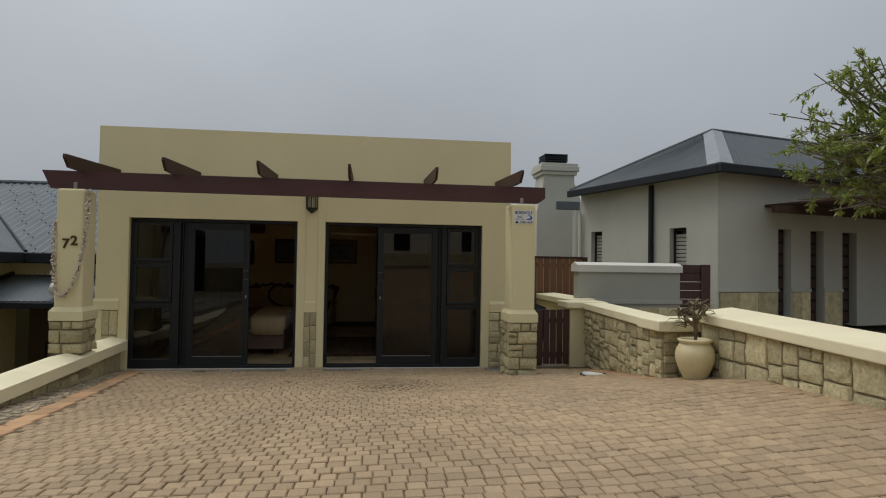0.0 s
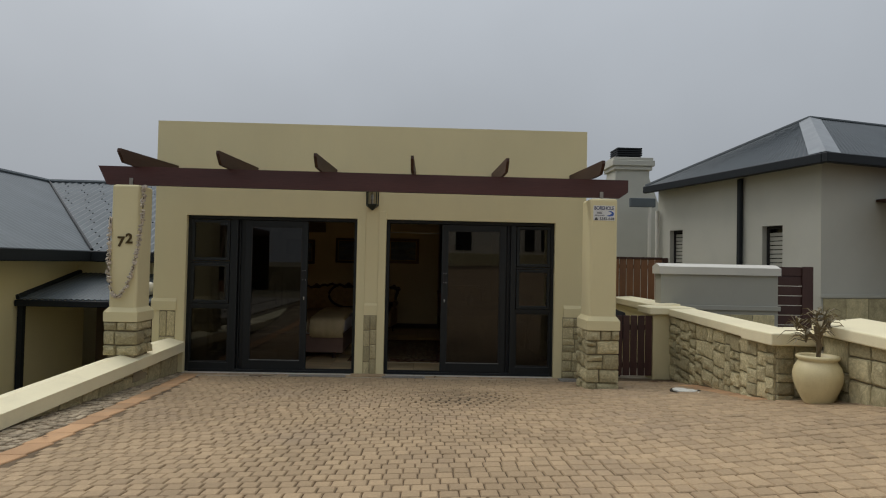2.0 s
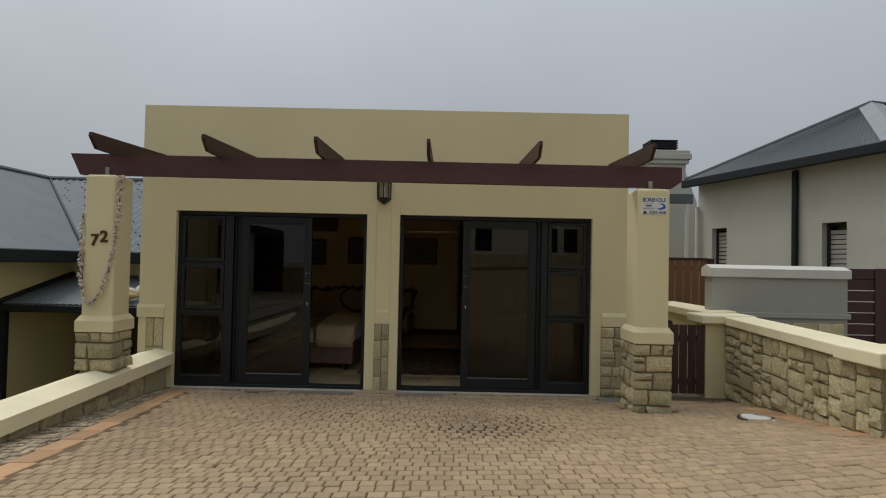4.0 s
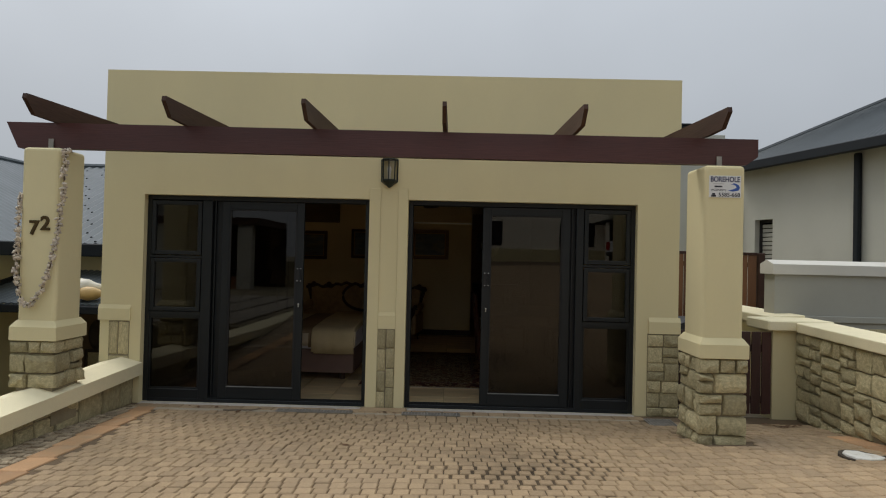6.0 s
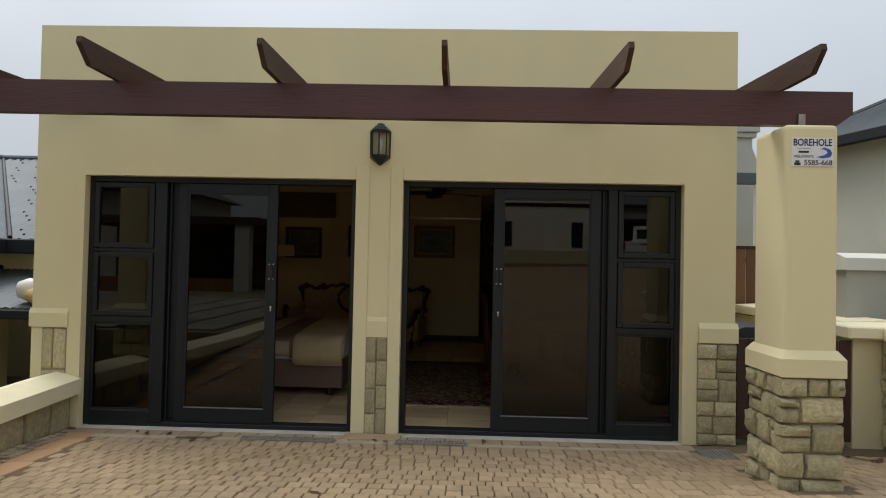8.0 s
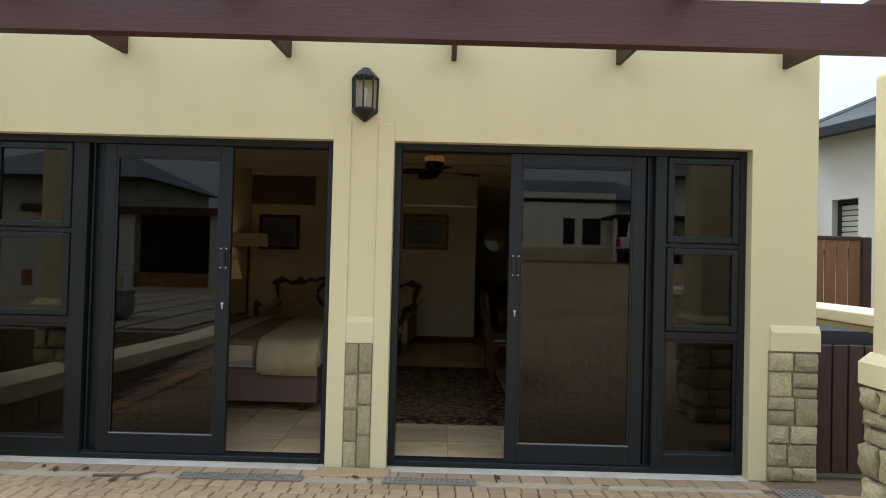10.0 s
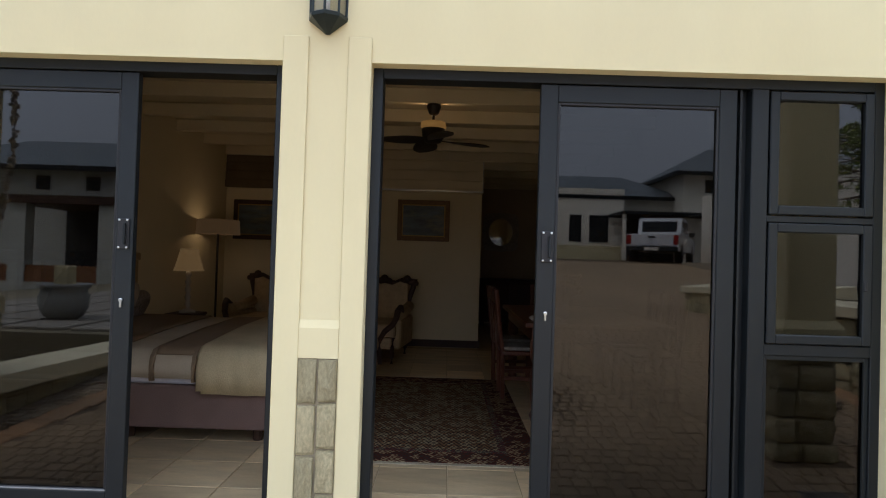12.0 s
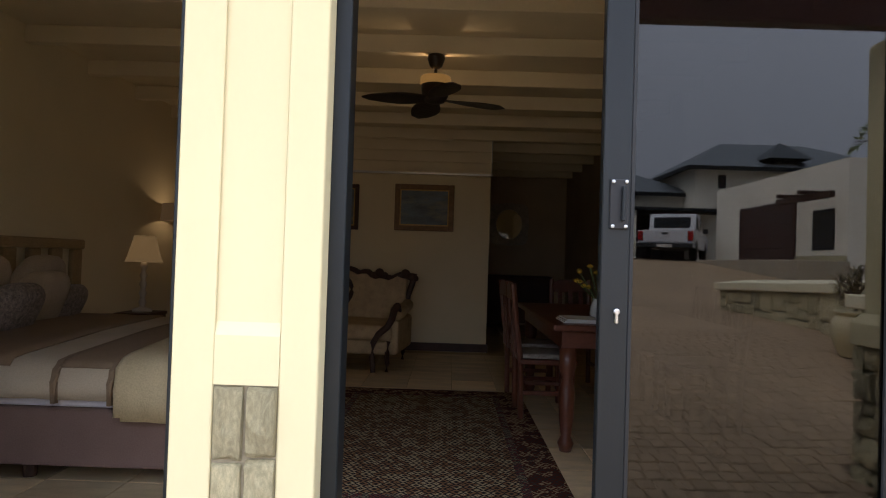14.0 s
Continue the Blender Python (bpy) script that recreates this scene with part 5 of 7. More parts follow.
for cx in (sx0 + 0.1, sx0 + 0.4, (sx0 + sx1) / 2, sx1 - 0.4, sx1 - 0.1):
    bm = bmesh.new()
    for dx, dz, r in ((0, 0.06, 0.055), (-0.06, 0.03, 0.045), (0.06, 0.03, 0.045), (-0.12, 0.01, 0.035), (0.12, 0.01, 0.035)):
        bmesh.ops.create_icosphere(bm, subdivisions=2, radius=r, matrix=Matrix.Translation((cx + dx, sby - 0.05, crest(cx) + dz)) @ Matrix.Diagonal((1, 0.6, 1, 1)))
    part("carving", bm, DARKWOOD, set_, "carved scroll", True)
for ax, s in ((sx0 + 0.06, -1), (sx1 - 0.06, 1)):
    scroll = [(ax + s * 0.02, sfy + 0.20, 0.60), (ax + s * 0.03, sfy + 0.12, 0.65), (ax + s * 0.01, sfy + 0.06, 0.61), (ax, sfy + 0.03, 0.53), (ax - s * 0.04, sfy, 0.45),
              (ax - s * 0.12, sfy - 0.03, 0.38), (ax - s * 0.17, sfy - 0.04, 0.29), (ax - s * 0.18, sfy - 0.02, 0.15), (ax - s * 0.16, sfy - 0.05, 0.0)]
    part("arm", tube(bmesh.new(), scroll, 0.042, 10, 0.026), DARKWOOD, set_, "scrolled dark wood arm front")
    part("arm_panel", boxes((ax - 0.055, sfy + 0.06, 0.16, ax + 0.055, sby - 0.05, 0.52), bevel=0.04, seg=3), UPH, set_)
    part("arm_roll", tube(bmesh.new(), [(ax, sfy + 0.12, 0.55), (ax, sfy + 0.4, 0.56), (ax, sby - 0.06, 0.62)], 0.065, 12), UPH, set_, smooth=True)
    post = [(ax + s * 0.05, sby - 0.02, 0.97), (ax + s * 0.04, sby - 0.03, 0.86), (ax, sby - 0.05, 0.72), (ax - s * 0.01, sby - 0.06, 0.58)]
    part("back_post", tube(bmesh.new(), post, 0.042, 8, 0.028), DARKWOOD, set_, "carved dark wood post")
xm = (sx0 + sx1) / 2
part("medallion_rail", tube(bmesh.new(), [(xm + 0.42 * math.cos(a), sby - 0.115, 0.76 + 0.26 * math.sin(a)) for a in [math.pi * (1.18 + 1.64 * k / 24) - math.pi * 0.5 for k in range(25)]], 0.026, 8), DARKWOOD, set_, "curved dark wood rail")
part("apron", boxes((sx0 + 0.1, sfy - 0.012, 0.17, sx1 - 0.1, sfy + 0.04, 0.31), bevel=0.02, seg=2), UPH, set_)
for lx in (sx0 + 0.1, (sx0 + sx1) / 2, sx1 - 0.1):
    for ly in (sfy + 0.04, sby - 0.06):
        part("leg", tube(bmesh.new(), [(lx, ly, 0.3), (lx, ly - 0.03, 0.2), (lx, ly + 0.01, 0.08), (lx, ly - 0.02, 0.0)], 0.032, 8, 0.02), DARKWOOD, set_)

set_.matrix_world = pose(-0.98, 14.42, 0, 0, 0, -7)

# bed
BASE_F = mat("brown_bed_base_fabric", (0.18, 0.112, 0.088), 0.9, vary=0.1, scale=4, grain=0.12, grain_scale=150, bump=0.2)
SHEET = mat("white_sheet", (0.70, 0.67, 0.72), 0.85, vary=0.05, scale=6, bump=0.1)
SPREAD = mat("beige_bedspread", (0.55, 0.455, 0.32), 0.9, vary=0.1, scale=3, grain=0.08, grain_scale=150, bump=0.2)
STRIPE = mat("brown_bed_stripe", (0.25, 0.17, 0.10), 0.9, vary=0.1, scale=3, grain=0.08, bump=0.2)
CREAM_BL = mat("cream_throw", (0.56, 0.45, 0.26), 0.9, vary=0.12, scale=5, grain=0.12, grain_scale=120, bump=0.3)
CUSH = mat("cushion_beige", (0.46, 0.36, 0.24), 0.9, vary=0.12, scale=8, grain=0.12, bump=0.3)
FUR = mat("sequined_cushion", (0.26, 0.21, 0.17), 0.6, vary=0.5, scale=45, grain=0.4, bump=1.0)
PINE = mat("limed_headboard_wood", (0.34, 0.24, 0.12), 0.5, vary=0.2, scale=3, grain=0.15, grain_scale=40, bump=0.1, stretch=(1, 1, 4))
bx0, bx1, by0, by1 = -2.52, -0.52, 10.60, 12.25
bed = thing("bed", "double bed with brown base, beige striped spread and cream throw", "bed", (-1.5, 11.4, 0))
part("base", boxes((bx0, by0, 0.09, bx1, by1, 0.37), bevel=0.015, seg=2), BASE_F, bed, "brown fabric bed base")
for lx in (bx0 + 0.15, (bx0 + bx1) / 2, bx1 - 0.15):
    for ly in (by0 + 0.12, by1 - 0.12):
        part("foot", lathe(bmesh.new(), [(0.03, 0), (0.035, 0.09)], at=(lx, ly, 0), seg=12), DARKWOOD, bed)
part("mattress", boxes((bx0 + 0.01, by0 + 0.01, 0.37, bx1 - 0.01, by1 - 0.01, 0.57), bevel=0.025, seg=3), SHEET, bed, "white mattress")
def drape(x0, x1, z_side, top, material, name, label, grow):
    """A cover over the bed from side to side, hanging to z_side, with soft folds."""
    bm = bmesh.new()
    n = 26
    prof = [(by0 - grow, z_side), (by0 - grow - 0.004, (z_side + top) / 2), (by0 - grow + 0.01, top - 0.05), (by0 + 0.03, top - 0.012), (by0 + 0.1, top), ((by0 + by1) / 2, top + 0.04), (by1 - 0.1, top + 0.05), (by1 - 0.02, top + 0.02), (by1 + grow, top - 0.08), (by1 + grow, z_side)]
    rows = []
    for i in range(n + 1):
        x = x0 + (x1 - x0) * i / n
        rows.append([bm.verts.new((x, y + 0.003 * math.sin(i * 1.1 + j), z + 0.006 * noise.noise((x * 6, y * 5, j)))) for j, (y, z) in enumerate(prof)])
    for a, b in zip(rows, rows[1:]):
        for j in range(len(prof) - 1):
            bm.faces.new((a[j], b[j], b[j + 1], a[j + 1]))
    bmesh.ops.recalc_face_normals(bm, faces=bm.faces[:])
    bmesh.ops.solidify(bm, geom=bm.faces[:], thickness=-0.012)
    return part(name, bm, material, bed, label, True)
drape(bx0 + 0.02, bx1 + 0.02, 0.415, 0.59, SPREAD, "bedspread", "beige bedspread", 0.012)
drape(-1.335, -1.312, 0.40, 0.594, STRIPE, "seam", "dark brown piped seam", 0.018)
drape(-1.06, -1.045, 0.40, 0.594, STRIPE, "seam", "dark brown piped seam", 0.018)
def runner(x0, x1, top, name, label):
    """A flat band that lies over the top of the bed only."""
    bm = bmesh.new()
    prof = [(by0 + 0.002, top - 0.04), (by0 + 0.03, top - 0.012), (by0 + 0.1, top), ((by0 + by1) / 2, top + 0.04), (by1 - 0.1, top + 0.05), (by1 - 0.02, top + 0.02)]
    rows = []
    for i in range(11):
        x = x0 + (x1 - x0) * i / 10
        rows.append([bm.verts.new((x, y, z + 0.005 * noise.noise((x * 6, y * 5, j)))) for j, (y, z) in enumerate(prof)])
    for a, b in zip(rows, rows[1:]):
        for j in range(len(prof) - 1):
            bm.faces.new((a[j], b[j], b[j + 1], a[j + 1]))
    bmesh.ops.recalc_face_normals(bm, faces=bm.faces[:])
    bmesh.ops.solidify(bm, geom=bm.faces[:], thickness=-0.01)
    return part(name, bm, STRIPE, bed, label, True)
runner(-1.31, -1.0, 0.603, "runner", "brown quilted band")
runner(bx0 + 0.05, -1.56, 0.603, "runner", "brown quilted band")
drape(-1.03, bx1 - 0.0, 0.345, 0.618, CREAM_BL, "throw", "folded cream throw", 0.035)
drape(-1.0, bx1 + 0.004, 0.325, 0.612, CREAM_BL, "throw_fold", "folded cream throw", 0.026)
def pillow(at, size, turn, material, name, label=""):
    bm = bmesh.new()
    bmesh.ops.create_uvsphere(bm, u_segments=20, v_segments=12, radius=1.0)
    for v in bm.verts:
        q = v.co
        v.co = Vector((math.copysign(abs(q.x) ** 0.55, q.x) * size[0], math.copysign(abs(q.y) ** 0.55, q.y) * size[1], q.z * size[2]))
    bmesh.ops.transform(bm, matrix=Matrix.Translation(at) @ Euler([radians(t) for t in turn]).to_matrix().to_4x4(), verts=bm.verts[:])
    return tagged(part(name, bm, material, smooth=True), label, "cushion", group="cushions on the bed")
pillow((-2.36, 11.9, 0.80), (0.3, 0.22, 0.1), (0, -70, 0), CUSH, "cushion", "beige square cushion leaning on the headboard")
pillow((-2.36, 11.35, 0.80), (0.3, 0.22, 0.1), (0, -70, 0), CUSH, "cushion", "beige square cushion leaning on the headboard")
pillow((-2.2, 12.03, 0.72), (0.17, 0.17, 0.08), (0, -65, 10), FUR, "cushion", "small sequined round cushion on the bed")
pillow((-2.1, 11.35, 0.74), (0.19, 0.19, 0.09), (0, -65, 0), FUR, "cushion", "small sequined round cushion on the bed")
pillow((-2.2, 11.72, 0.76), (0.24, 0.2, 0.09), (0, -66, -6), CUSH, "cushion", "pale beige cushion on the bed")
hb = thing("headboard", "pale wooden slatted headboard behind the pillows", "headboard", (-2.58, 11.4, 0))
part("top_rail", boxes((-2.62, by0 - 0.1, 1.13, -2.54, by1 + 0.55, 1.21), bevel=0.012), PINE, hb)
part("rail", boxes((-2.61, by0 - 0.05, 0.45, -2.56, by1 + 0.5, 0.55)), PINE, hb)
for k in range(9):
    y = by0 + k * 0.26
    part("slat", boxes((-2.61, y, 0.0 if k in (0, 8) else 0.55, -2.57, y + 0.13, 1.13), bevel=0.006), PINE, hb)
ns = thing("bedside_table", "small dark wooden bedside table beside the bed", "table", (-2.15, 13.0, 0))
part("top", boxes((-2.3, 12.82, 0.57, -2.0, 13.18, 0.60), bevel=0.006), DARKWOOD, ns)
for lx in (-2.29, -2.05):
    for ly in (12.84, 13.13):
        part("leg", boxes((lx, ly, 0, lx + 0.04, ly + 0.04, 0.57)), DARKWOOD, ns)

# lamps
SHADE = glowing("lit_cream_shade", (1.0, 0.62, 0.24), 0.02, (0.2, 0.125, 0.05))
SHADE_D = glowing("lit_brown_shade", (1.0, 0.6, 0.25), 0.008, (0.17, 0.11, 0.055))
CERAMIC = mat("cream_turned_wood", (0.5, 0.44, 0.33), 0.5, vary=0.08, bump=0.05)
tl = thing("table_lamp", "lit table lamp with a cream shade and bobbin stem", "lamp", (-2.14, 13.0, 0.60))
prof = [(0.08, 0.0), (0.08, 0.02), (0.03, 0.035)]
for k in range(5):
    z = 0.045 + k * 0.07
    prof += [(0.02, z), (0.034, z + 0.03), (0.02, z + 0.06)]
part("stem", lathe(bmesh.new(), [(r, z * 1.12 + 0.60) for r, z in prof], at=(-2.14, 13.0, 0), seg=18), CERAMIC, tl, smooth=True)
bm = lathe(bmesh.new(), [(0.156, 1.035), (0.142, 1.06), (0.105, 1.19), (0.086, 1.265)], at=(-2.14, 13.0, 0), seg=24, caps=False)
bmesh.ops.solidify(bm, geom=bm.faces[:], thickness=0.003)
part("shade", bm, SHADE, tl, "softly glowing cream shade", True)
lamp_light("table_lamp_bulb", (-2.14, 13.0, 1.15), 0.04)
fl = thing("floor_lamp", "lit floor lamp with a brown drum shade", "lamp", (-2.34, 14.3, 0))
lx, ly = -2.34, 14.3
part("stem", lathe(bmesh.new(), [(0.13, 0), (0.13, 0.02), (0.014, 0.03), (0.014, 1.55)], at=(lx, ly, 0), seg=18), FAN_DARK, fl)
bm = lathe(bmesh.new(), [(0.268, 1.465), (0.255, 1.645)], at=(lx, ly, 0), seg=28, caps=False)
bmesh.ops.solidify(bm, geom=bm.faces[:], thickness=0.003)
part("shade", bm, SHADE_D, fl, "brown drum shade lit from inside", True)
lamp_light("floor_lamp_bulb", (lx, ly, 1.55), 0.3)
lamp_light("fan_light", (fx, fy + 0.085, 2.488), 0.26, 0.014)

# dining table and chairs
dt = thing("dining_table", "red-brown wooden dining table with turned legs", "table", (1.8, 12.4, 0))
part("tabletop", boxes((1.16, 11.3, 0.735, 2.3, 13.2, 0.775), bevel=0.01, seg=2), REDWOOD, dt)
part("apron", boxes((1.22, 11.36, 0.63, 2.24, 11.39, 0.735), (1.22, 13.11, 0.63, 2.24, 13.14, 0.735), (1.22, 11.39, 0.63, 1.25, 13.11, 0.735), (2.21, 11.39, 0.63, 2.24, 13.11, 0.735)), REDWOOD, dt)
for lx in (1.27, 2.19):
    for ly in (11.42, 13.08):
        part("leg", lathe(bmesh.new(), [(0.035, 0), (0.05, 0.05), (0.03, 0.09), (0.045, 0.2), (0.05, 0.36), (0.03, 0.44), (0.052, 0.5), (0.052, 0.63)], at=(lx, ly, 0), seg=16), REDWOOD, dt, smooth=True)
SEATF = mat("checked_seat_fabric", (0.3, 0.27, 0.22), 0.9, vary=0.3, scale=30, grain=0.3, grain_scale=90, bump=0.2)
def chair(x, y, turn):
    c = thing("dining_chair", "red-brown wooden dining chair with a patterned seat pad", "chair", (0, 0, 0), group="chairs round the table")
    part("seat", boxes((-0.21, -0.21, 0.40, 0.21, 0.21, 0.44), bevel=0.008), REDWOOD, c)
    part("seat_pad", boxes((-0.19, -0.19, 0.44, 0.19, 0.19, 0.475), bevel=0.014, seg=2), SEATF, c, "patterned seat pad")
    for lx in (-0.18, 0.18):
        part("leg", boxes((0.15, lx - 0.02, 0, 0.19, lx + 0.02, 0.40), bevel=0.005), REDWOOD, c)
        part("back_post", tube(bmesh.new(), [(-0.19, lx, 0), (-0.2, lx, 0.42), (-0.24, lx, 0.7), (-0.27, lx, 0.98)], 0.022, 8), REDWOOD, c)
        part("stretcher", boxes((-0.18, lx - 0.01, 0.18, 0.16, lx + 0.01, 0.21)), REDWOOD, c)
    bm = bmesh.new()
    prism(bm, [(-0.18, 0.86), (0.18, 0.86), (0.18, 0.95), (0.09, 0.98), (-0.09, 0.98), (-0.18, 0.95)], "x", -0.28, -0.255)
    part("top_rail", bm, REDWOOD, c)
    for s in (-0.1, 0.0, 0.1):
        part("splat", boxes((-0.245, s - 0.02, 0.44, -0.232, s + 0.02, 0.88)), REDWOOD, c)
    c.matrix_world = pose(x, y, 0.0115 if x < 1.1 else 0.0, 0, 0, turn)
    return c
ch = chair(1.27, 12.3, 0)
copy_thing(ch, pose(1.27, 12.85, 0, 0, 0, 4))
copy_thing(ch, pose(2.36, 12.1, 0, 0, 0, 180))
copy_thing(ch, pose(2.36, 12.7, 0, 0, 0, 178))
copy_thing(ch, pose(1.72, 13.4, 0, 0, 0, -90))
VASE = mat("pale_glass_vase", (0.5, 0.52, 0.5), 0.15, vary=0.05, bump=0)
YELLOW = mat("yellow_petals", (0.55, 0.36, 0.02), 0.7, vary=0.2, scale=20, bump=0.1, island=0.25)
GREENL = mat("flower_leaf", (0.06, 0.09, 0.025), 0.6, vary=0.2, bump=0.05)
PAPER = mat("paper", (0.62, 0.6, 0.55), 0.8, vary=0.05, bump=0.05)
va = thing("vase", "small pale vase on the dining table", "vase", (1.52, 11.7, 0.775))
part("body", lathe(bmesh.new(), [(0.04, 0.775), (0.06, 0.81), (0.055, 0.86), (0.04, 0.9), (0.048, 0.915), (0.042, 0.914), (0.03, 0.88)], at=(1.52, 11.7, 0), seg=20), VASE, va, smooth=True)
flw = thing("flowers", "bunch of yellow flowers in the vase", "flowers", (1.52, 11.7, 0.9))
bm, stems = bmesh.new(), bmesh.new()
for k in range(26):
    p = Vector((1.51 + rnd.uniform(-0.14, 0.14), 11.7 + rnd.uniform(-0.14, 0.14), 1.05 + rnd.uniform(-0.07, 0.08)))
    tube(stems, [(1.52, 11.7, 0.88), p], 0.003, 4)
    for j in range(8):
        a = j * 0.785
        u = Vector((math.cos(a), math.sin(a), 0.35)) * 0.024
        w = Vector((-math.sin(a), math.cos(a), 0)) * 0.009
        bm.faces.new([bm.verts.new(q) for q in (p - w * 0.4, p + u - w, p + u * 1.1, p + u + w, p + w * 0.4)])
    bmesh.ops.create_icosphere(bm, subdivisions=1, radius=rnd.uniform(0.016, 0.024), matrix=Matrix.Translation(p + Vector((0, 0, 0.008))) @ Matrix.Diagonal((1, 1, 0.8, 1)))
part("stems", stems, GREENL, flw)
tagged(part("blossom", bm, YELLOW, flw, "yellow petals"), kind="stuff")
mag = thing("magazines", "stack of white papers on the dining table", "papers", (1.35, 11.55, 0.775))
for k in range(3):
    part("sheet", boxes((1.24 + 0.01 * k, 11.42, 0.775 + 0.008 * k, 1.46 + 0.006 * k, 11.70, 0.782 + 0.008 * k), bevel=0.001), PAPER, mag)
# dark sideboard in the passage
sb = thing("sideboard", "dark wooden sideboard in the passage below the mirror", "sideboard", (1.75, 18.5, 0))
part("body", boxes((1.2, 18.3, 0.08, 2.3, 18.77, 0.86), bevel=0.006), DARKWOOD, sb)
part("top", boxes((1.17, 18.26, 0.86, 2.33, 18.79, 0.9), bevel=0.006), DARKWOOD, sb)
for x0 in (1.23, 1.77):
    part("door", boxes((x0, 18.28, 0.12, x0 + 0.5, 18.3, 0.82), bevel=0.006), DARKWOOD, sb)
for x0 in (1.22, 2.2):
    part("foot", boxes((x0, 18.32, 0, x0 + 0.07, 18.75, 0.08)), DARKWOOD, sb)

# ---- places across the driveway, seen in the door glass ----
setting("terrace", boxes((-9, -8, -1.75, -2.94, 5.2, 0.26)), EARTH, "raised terrace beyond the boundary wall", "terrace")
SLAB = mat("terrace_slab", (0.28, 0.25, 0.2), 0.8, vary=0.12, scale=2, grain=0.08, bump=0.2, per_piece=0.1)
terr = bpy.data.objects["terrace"]
slab_me = as_mesh("slab", boxes((-0.36, -0.36, 0, 0.36, 0.36, 0.035), bevel=0.008), SLAB)
for i in range(5):
    for j in range(9):
        ob = new("slab", slab_me)
        ob.location = (-3.5 - i * 0.82, 4.6 - j * 0.82, 0.26)
        ob.parent = terr
GREYPOT = mat("grey_stone_pot", (0.24, 0.24, 0.225), 0.7, vary=0.15, scale=5, bump=0.15)
bp = thing("planter", "wide grey bowl planter on the terrace slabs", "planter", (-4.55, 4.0, 0.295))
bowl = [(0.22, 0), (0.3, 0.06), (0.37, 0.22), (0.38, 0.4), (0.34, 0.52), (0.39, 0.56), (0.41, 0.62), (0.37, 0.63), (0.33, 0.56)]
part("bowl", lathe(bmesh.new(), [(r * 0.8, z * 0.74) for r, z in bowl], at=(-4.55, 4.0, 0.295), seg=32), GREYPOT, bp, smooth=True)
part("soil", lathe(bmesh.new(), [(0.28, 0.41), (0.02, 0.44)], at=(-4.55, 4.0, 0.295), seg=20), SOIL, bp)
part("stone_post", boxes((-4.65, 3.9, 0.72, -4.45, 4.1, 1.0), bevel=0.02), STONE, bp)

def plain_house(label, x0, x1, y0, y1, z0, z1, ridge, overhang, wall_mat, windows, at_front):
    """A far house with a hipped roof; windows are (x, z, w, h) on the side that faces the driveway."""
    h = thing("house", label, "house", ((x0 + x1) / 2, (y0 + y1) / 2, z0))
    part("wall", boxes((x0, y0, z0, x1, y1, z1)), wall_mat, h)
    o = overhang
    ym = (y0 + y1) / 2
    ins = min((y1 - y0), (x1 - x0)) * 0.35
    bm = bmesh.new()
    e = [bm.verts.new(p) for p in ((x0 - o, y0 - o, z1), (x1 + o, y0 - o, z1), (x1 + o, y1 + o, z1), (x0 - o, y1 + o, z1))]
    r = [bm.verts.new(p) for p in ((x0 + ins, ym, ridge), (x1 - ins, ym, ridge))]
    bm.faces.new((e[0], e[1], r[1], r[0])); bm.faces.new((e[2], e[3], r[0], r[1]))
    bm.faces.new((e[1], e[2], r[1])); bm.faces.new((e[3], e[0], r[0])); bm.faces.new(e[::-1])
    part("roof", bm, ROOF_GREY, h, "grey metal roof")
    part("fascia", boxes((x0 - o, y1 + o, z1 - 0.16, x1 + o, y1 + o + 0.04, z1 + 0.02), (x0 - o - 0.04, y0 - o, z1 - 0.16, x0 - o, y1 + o, z1 + 0.02)), ROOF_DARK, h)
    for wx, wz, ww, wh in windows:
        w = part("window", ring(wx, wz, wx + ww, wz + wh, 0.06, y1, y1 + 0.04), ROOF_DARK, h)
        part("pane", boxes((wx + 0.06, y1 + 0.004, wz + 0.06, wx + ww - 0.06, y1 + 0.012, wz + wh - 0.06)), DARK, w, "dark glass")
    return h
BRIGHT = mat("white_painted_plaster", (0.83, 0.77, 0.64), 0.8, vary=0.06, scale=1, grain=0.03, bump=0.1)
plain_house("white plastered house with a grey roof across the road", 3.0, 11.6, -23, -17.4, 0.9, 4.55, 5.9, 0.4, BRIGHT, ((9.6, 2.35, 0.8, 1.2),), True)
wing = thing("house_wing", "white flat-roofed house wing with dark windows and stone base", "house", (5.2, -17.2, 0.9))
part("wall", boxes((1.5, -17.36, 0.9, 8.94, -17.0, 4.88)), BRIGHT, wing)
part("plinth", boxes((1.5, -17.0, 0.9, 8.9, -16.93, 2.14), bevel=0.02), STONE, wing, "rough sandstone base")
for wx0, wx1 in ((2.4, 3.3), (6.35, 6.91), (7.3, 8.2)):
    w = part("window", ring(wx0, 2.32, wx1, 3.6, 0.06, -17.0, -16.96), ROOF_DARK, wing, "dark window frame")
    part("pane", boxes((wx0 + 0.06, -16.995, 2.38, wx1 - 0.06, -16.985, 3.54)), DARK, w, "dark glass")
plain_house("tall white plastered house with a hipped grey roof", 11.35, 21.0, -24, -16, 0.9, 5.6, 7.5, 0.5, BRIGHT, ((12.35, 4.7, 0.35, 0.6),), True)
tur = thing("roof_turret", "small square roof turret with a dark pyramid roof", "turret", (15.4, -16.4, 5.5))
part("body", boxes((14.9, -17.2, 5.5, 15.9, -16.2, 6.1)), ROOF_DARK, tur)
bm = bmesh.new()
tip = bm.verts.new((15.4, -16.7, 6.95))
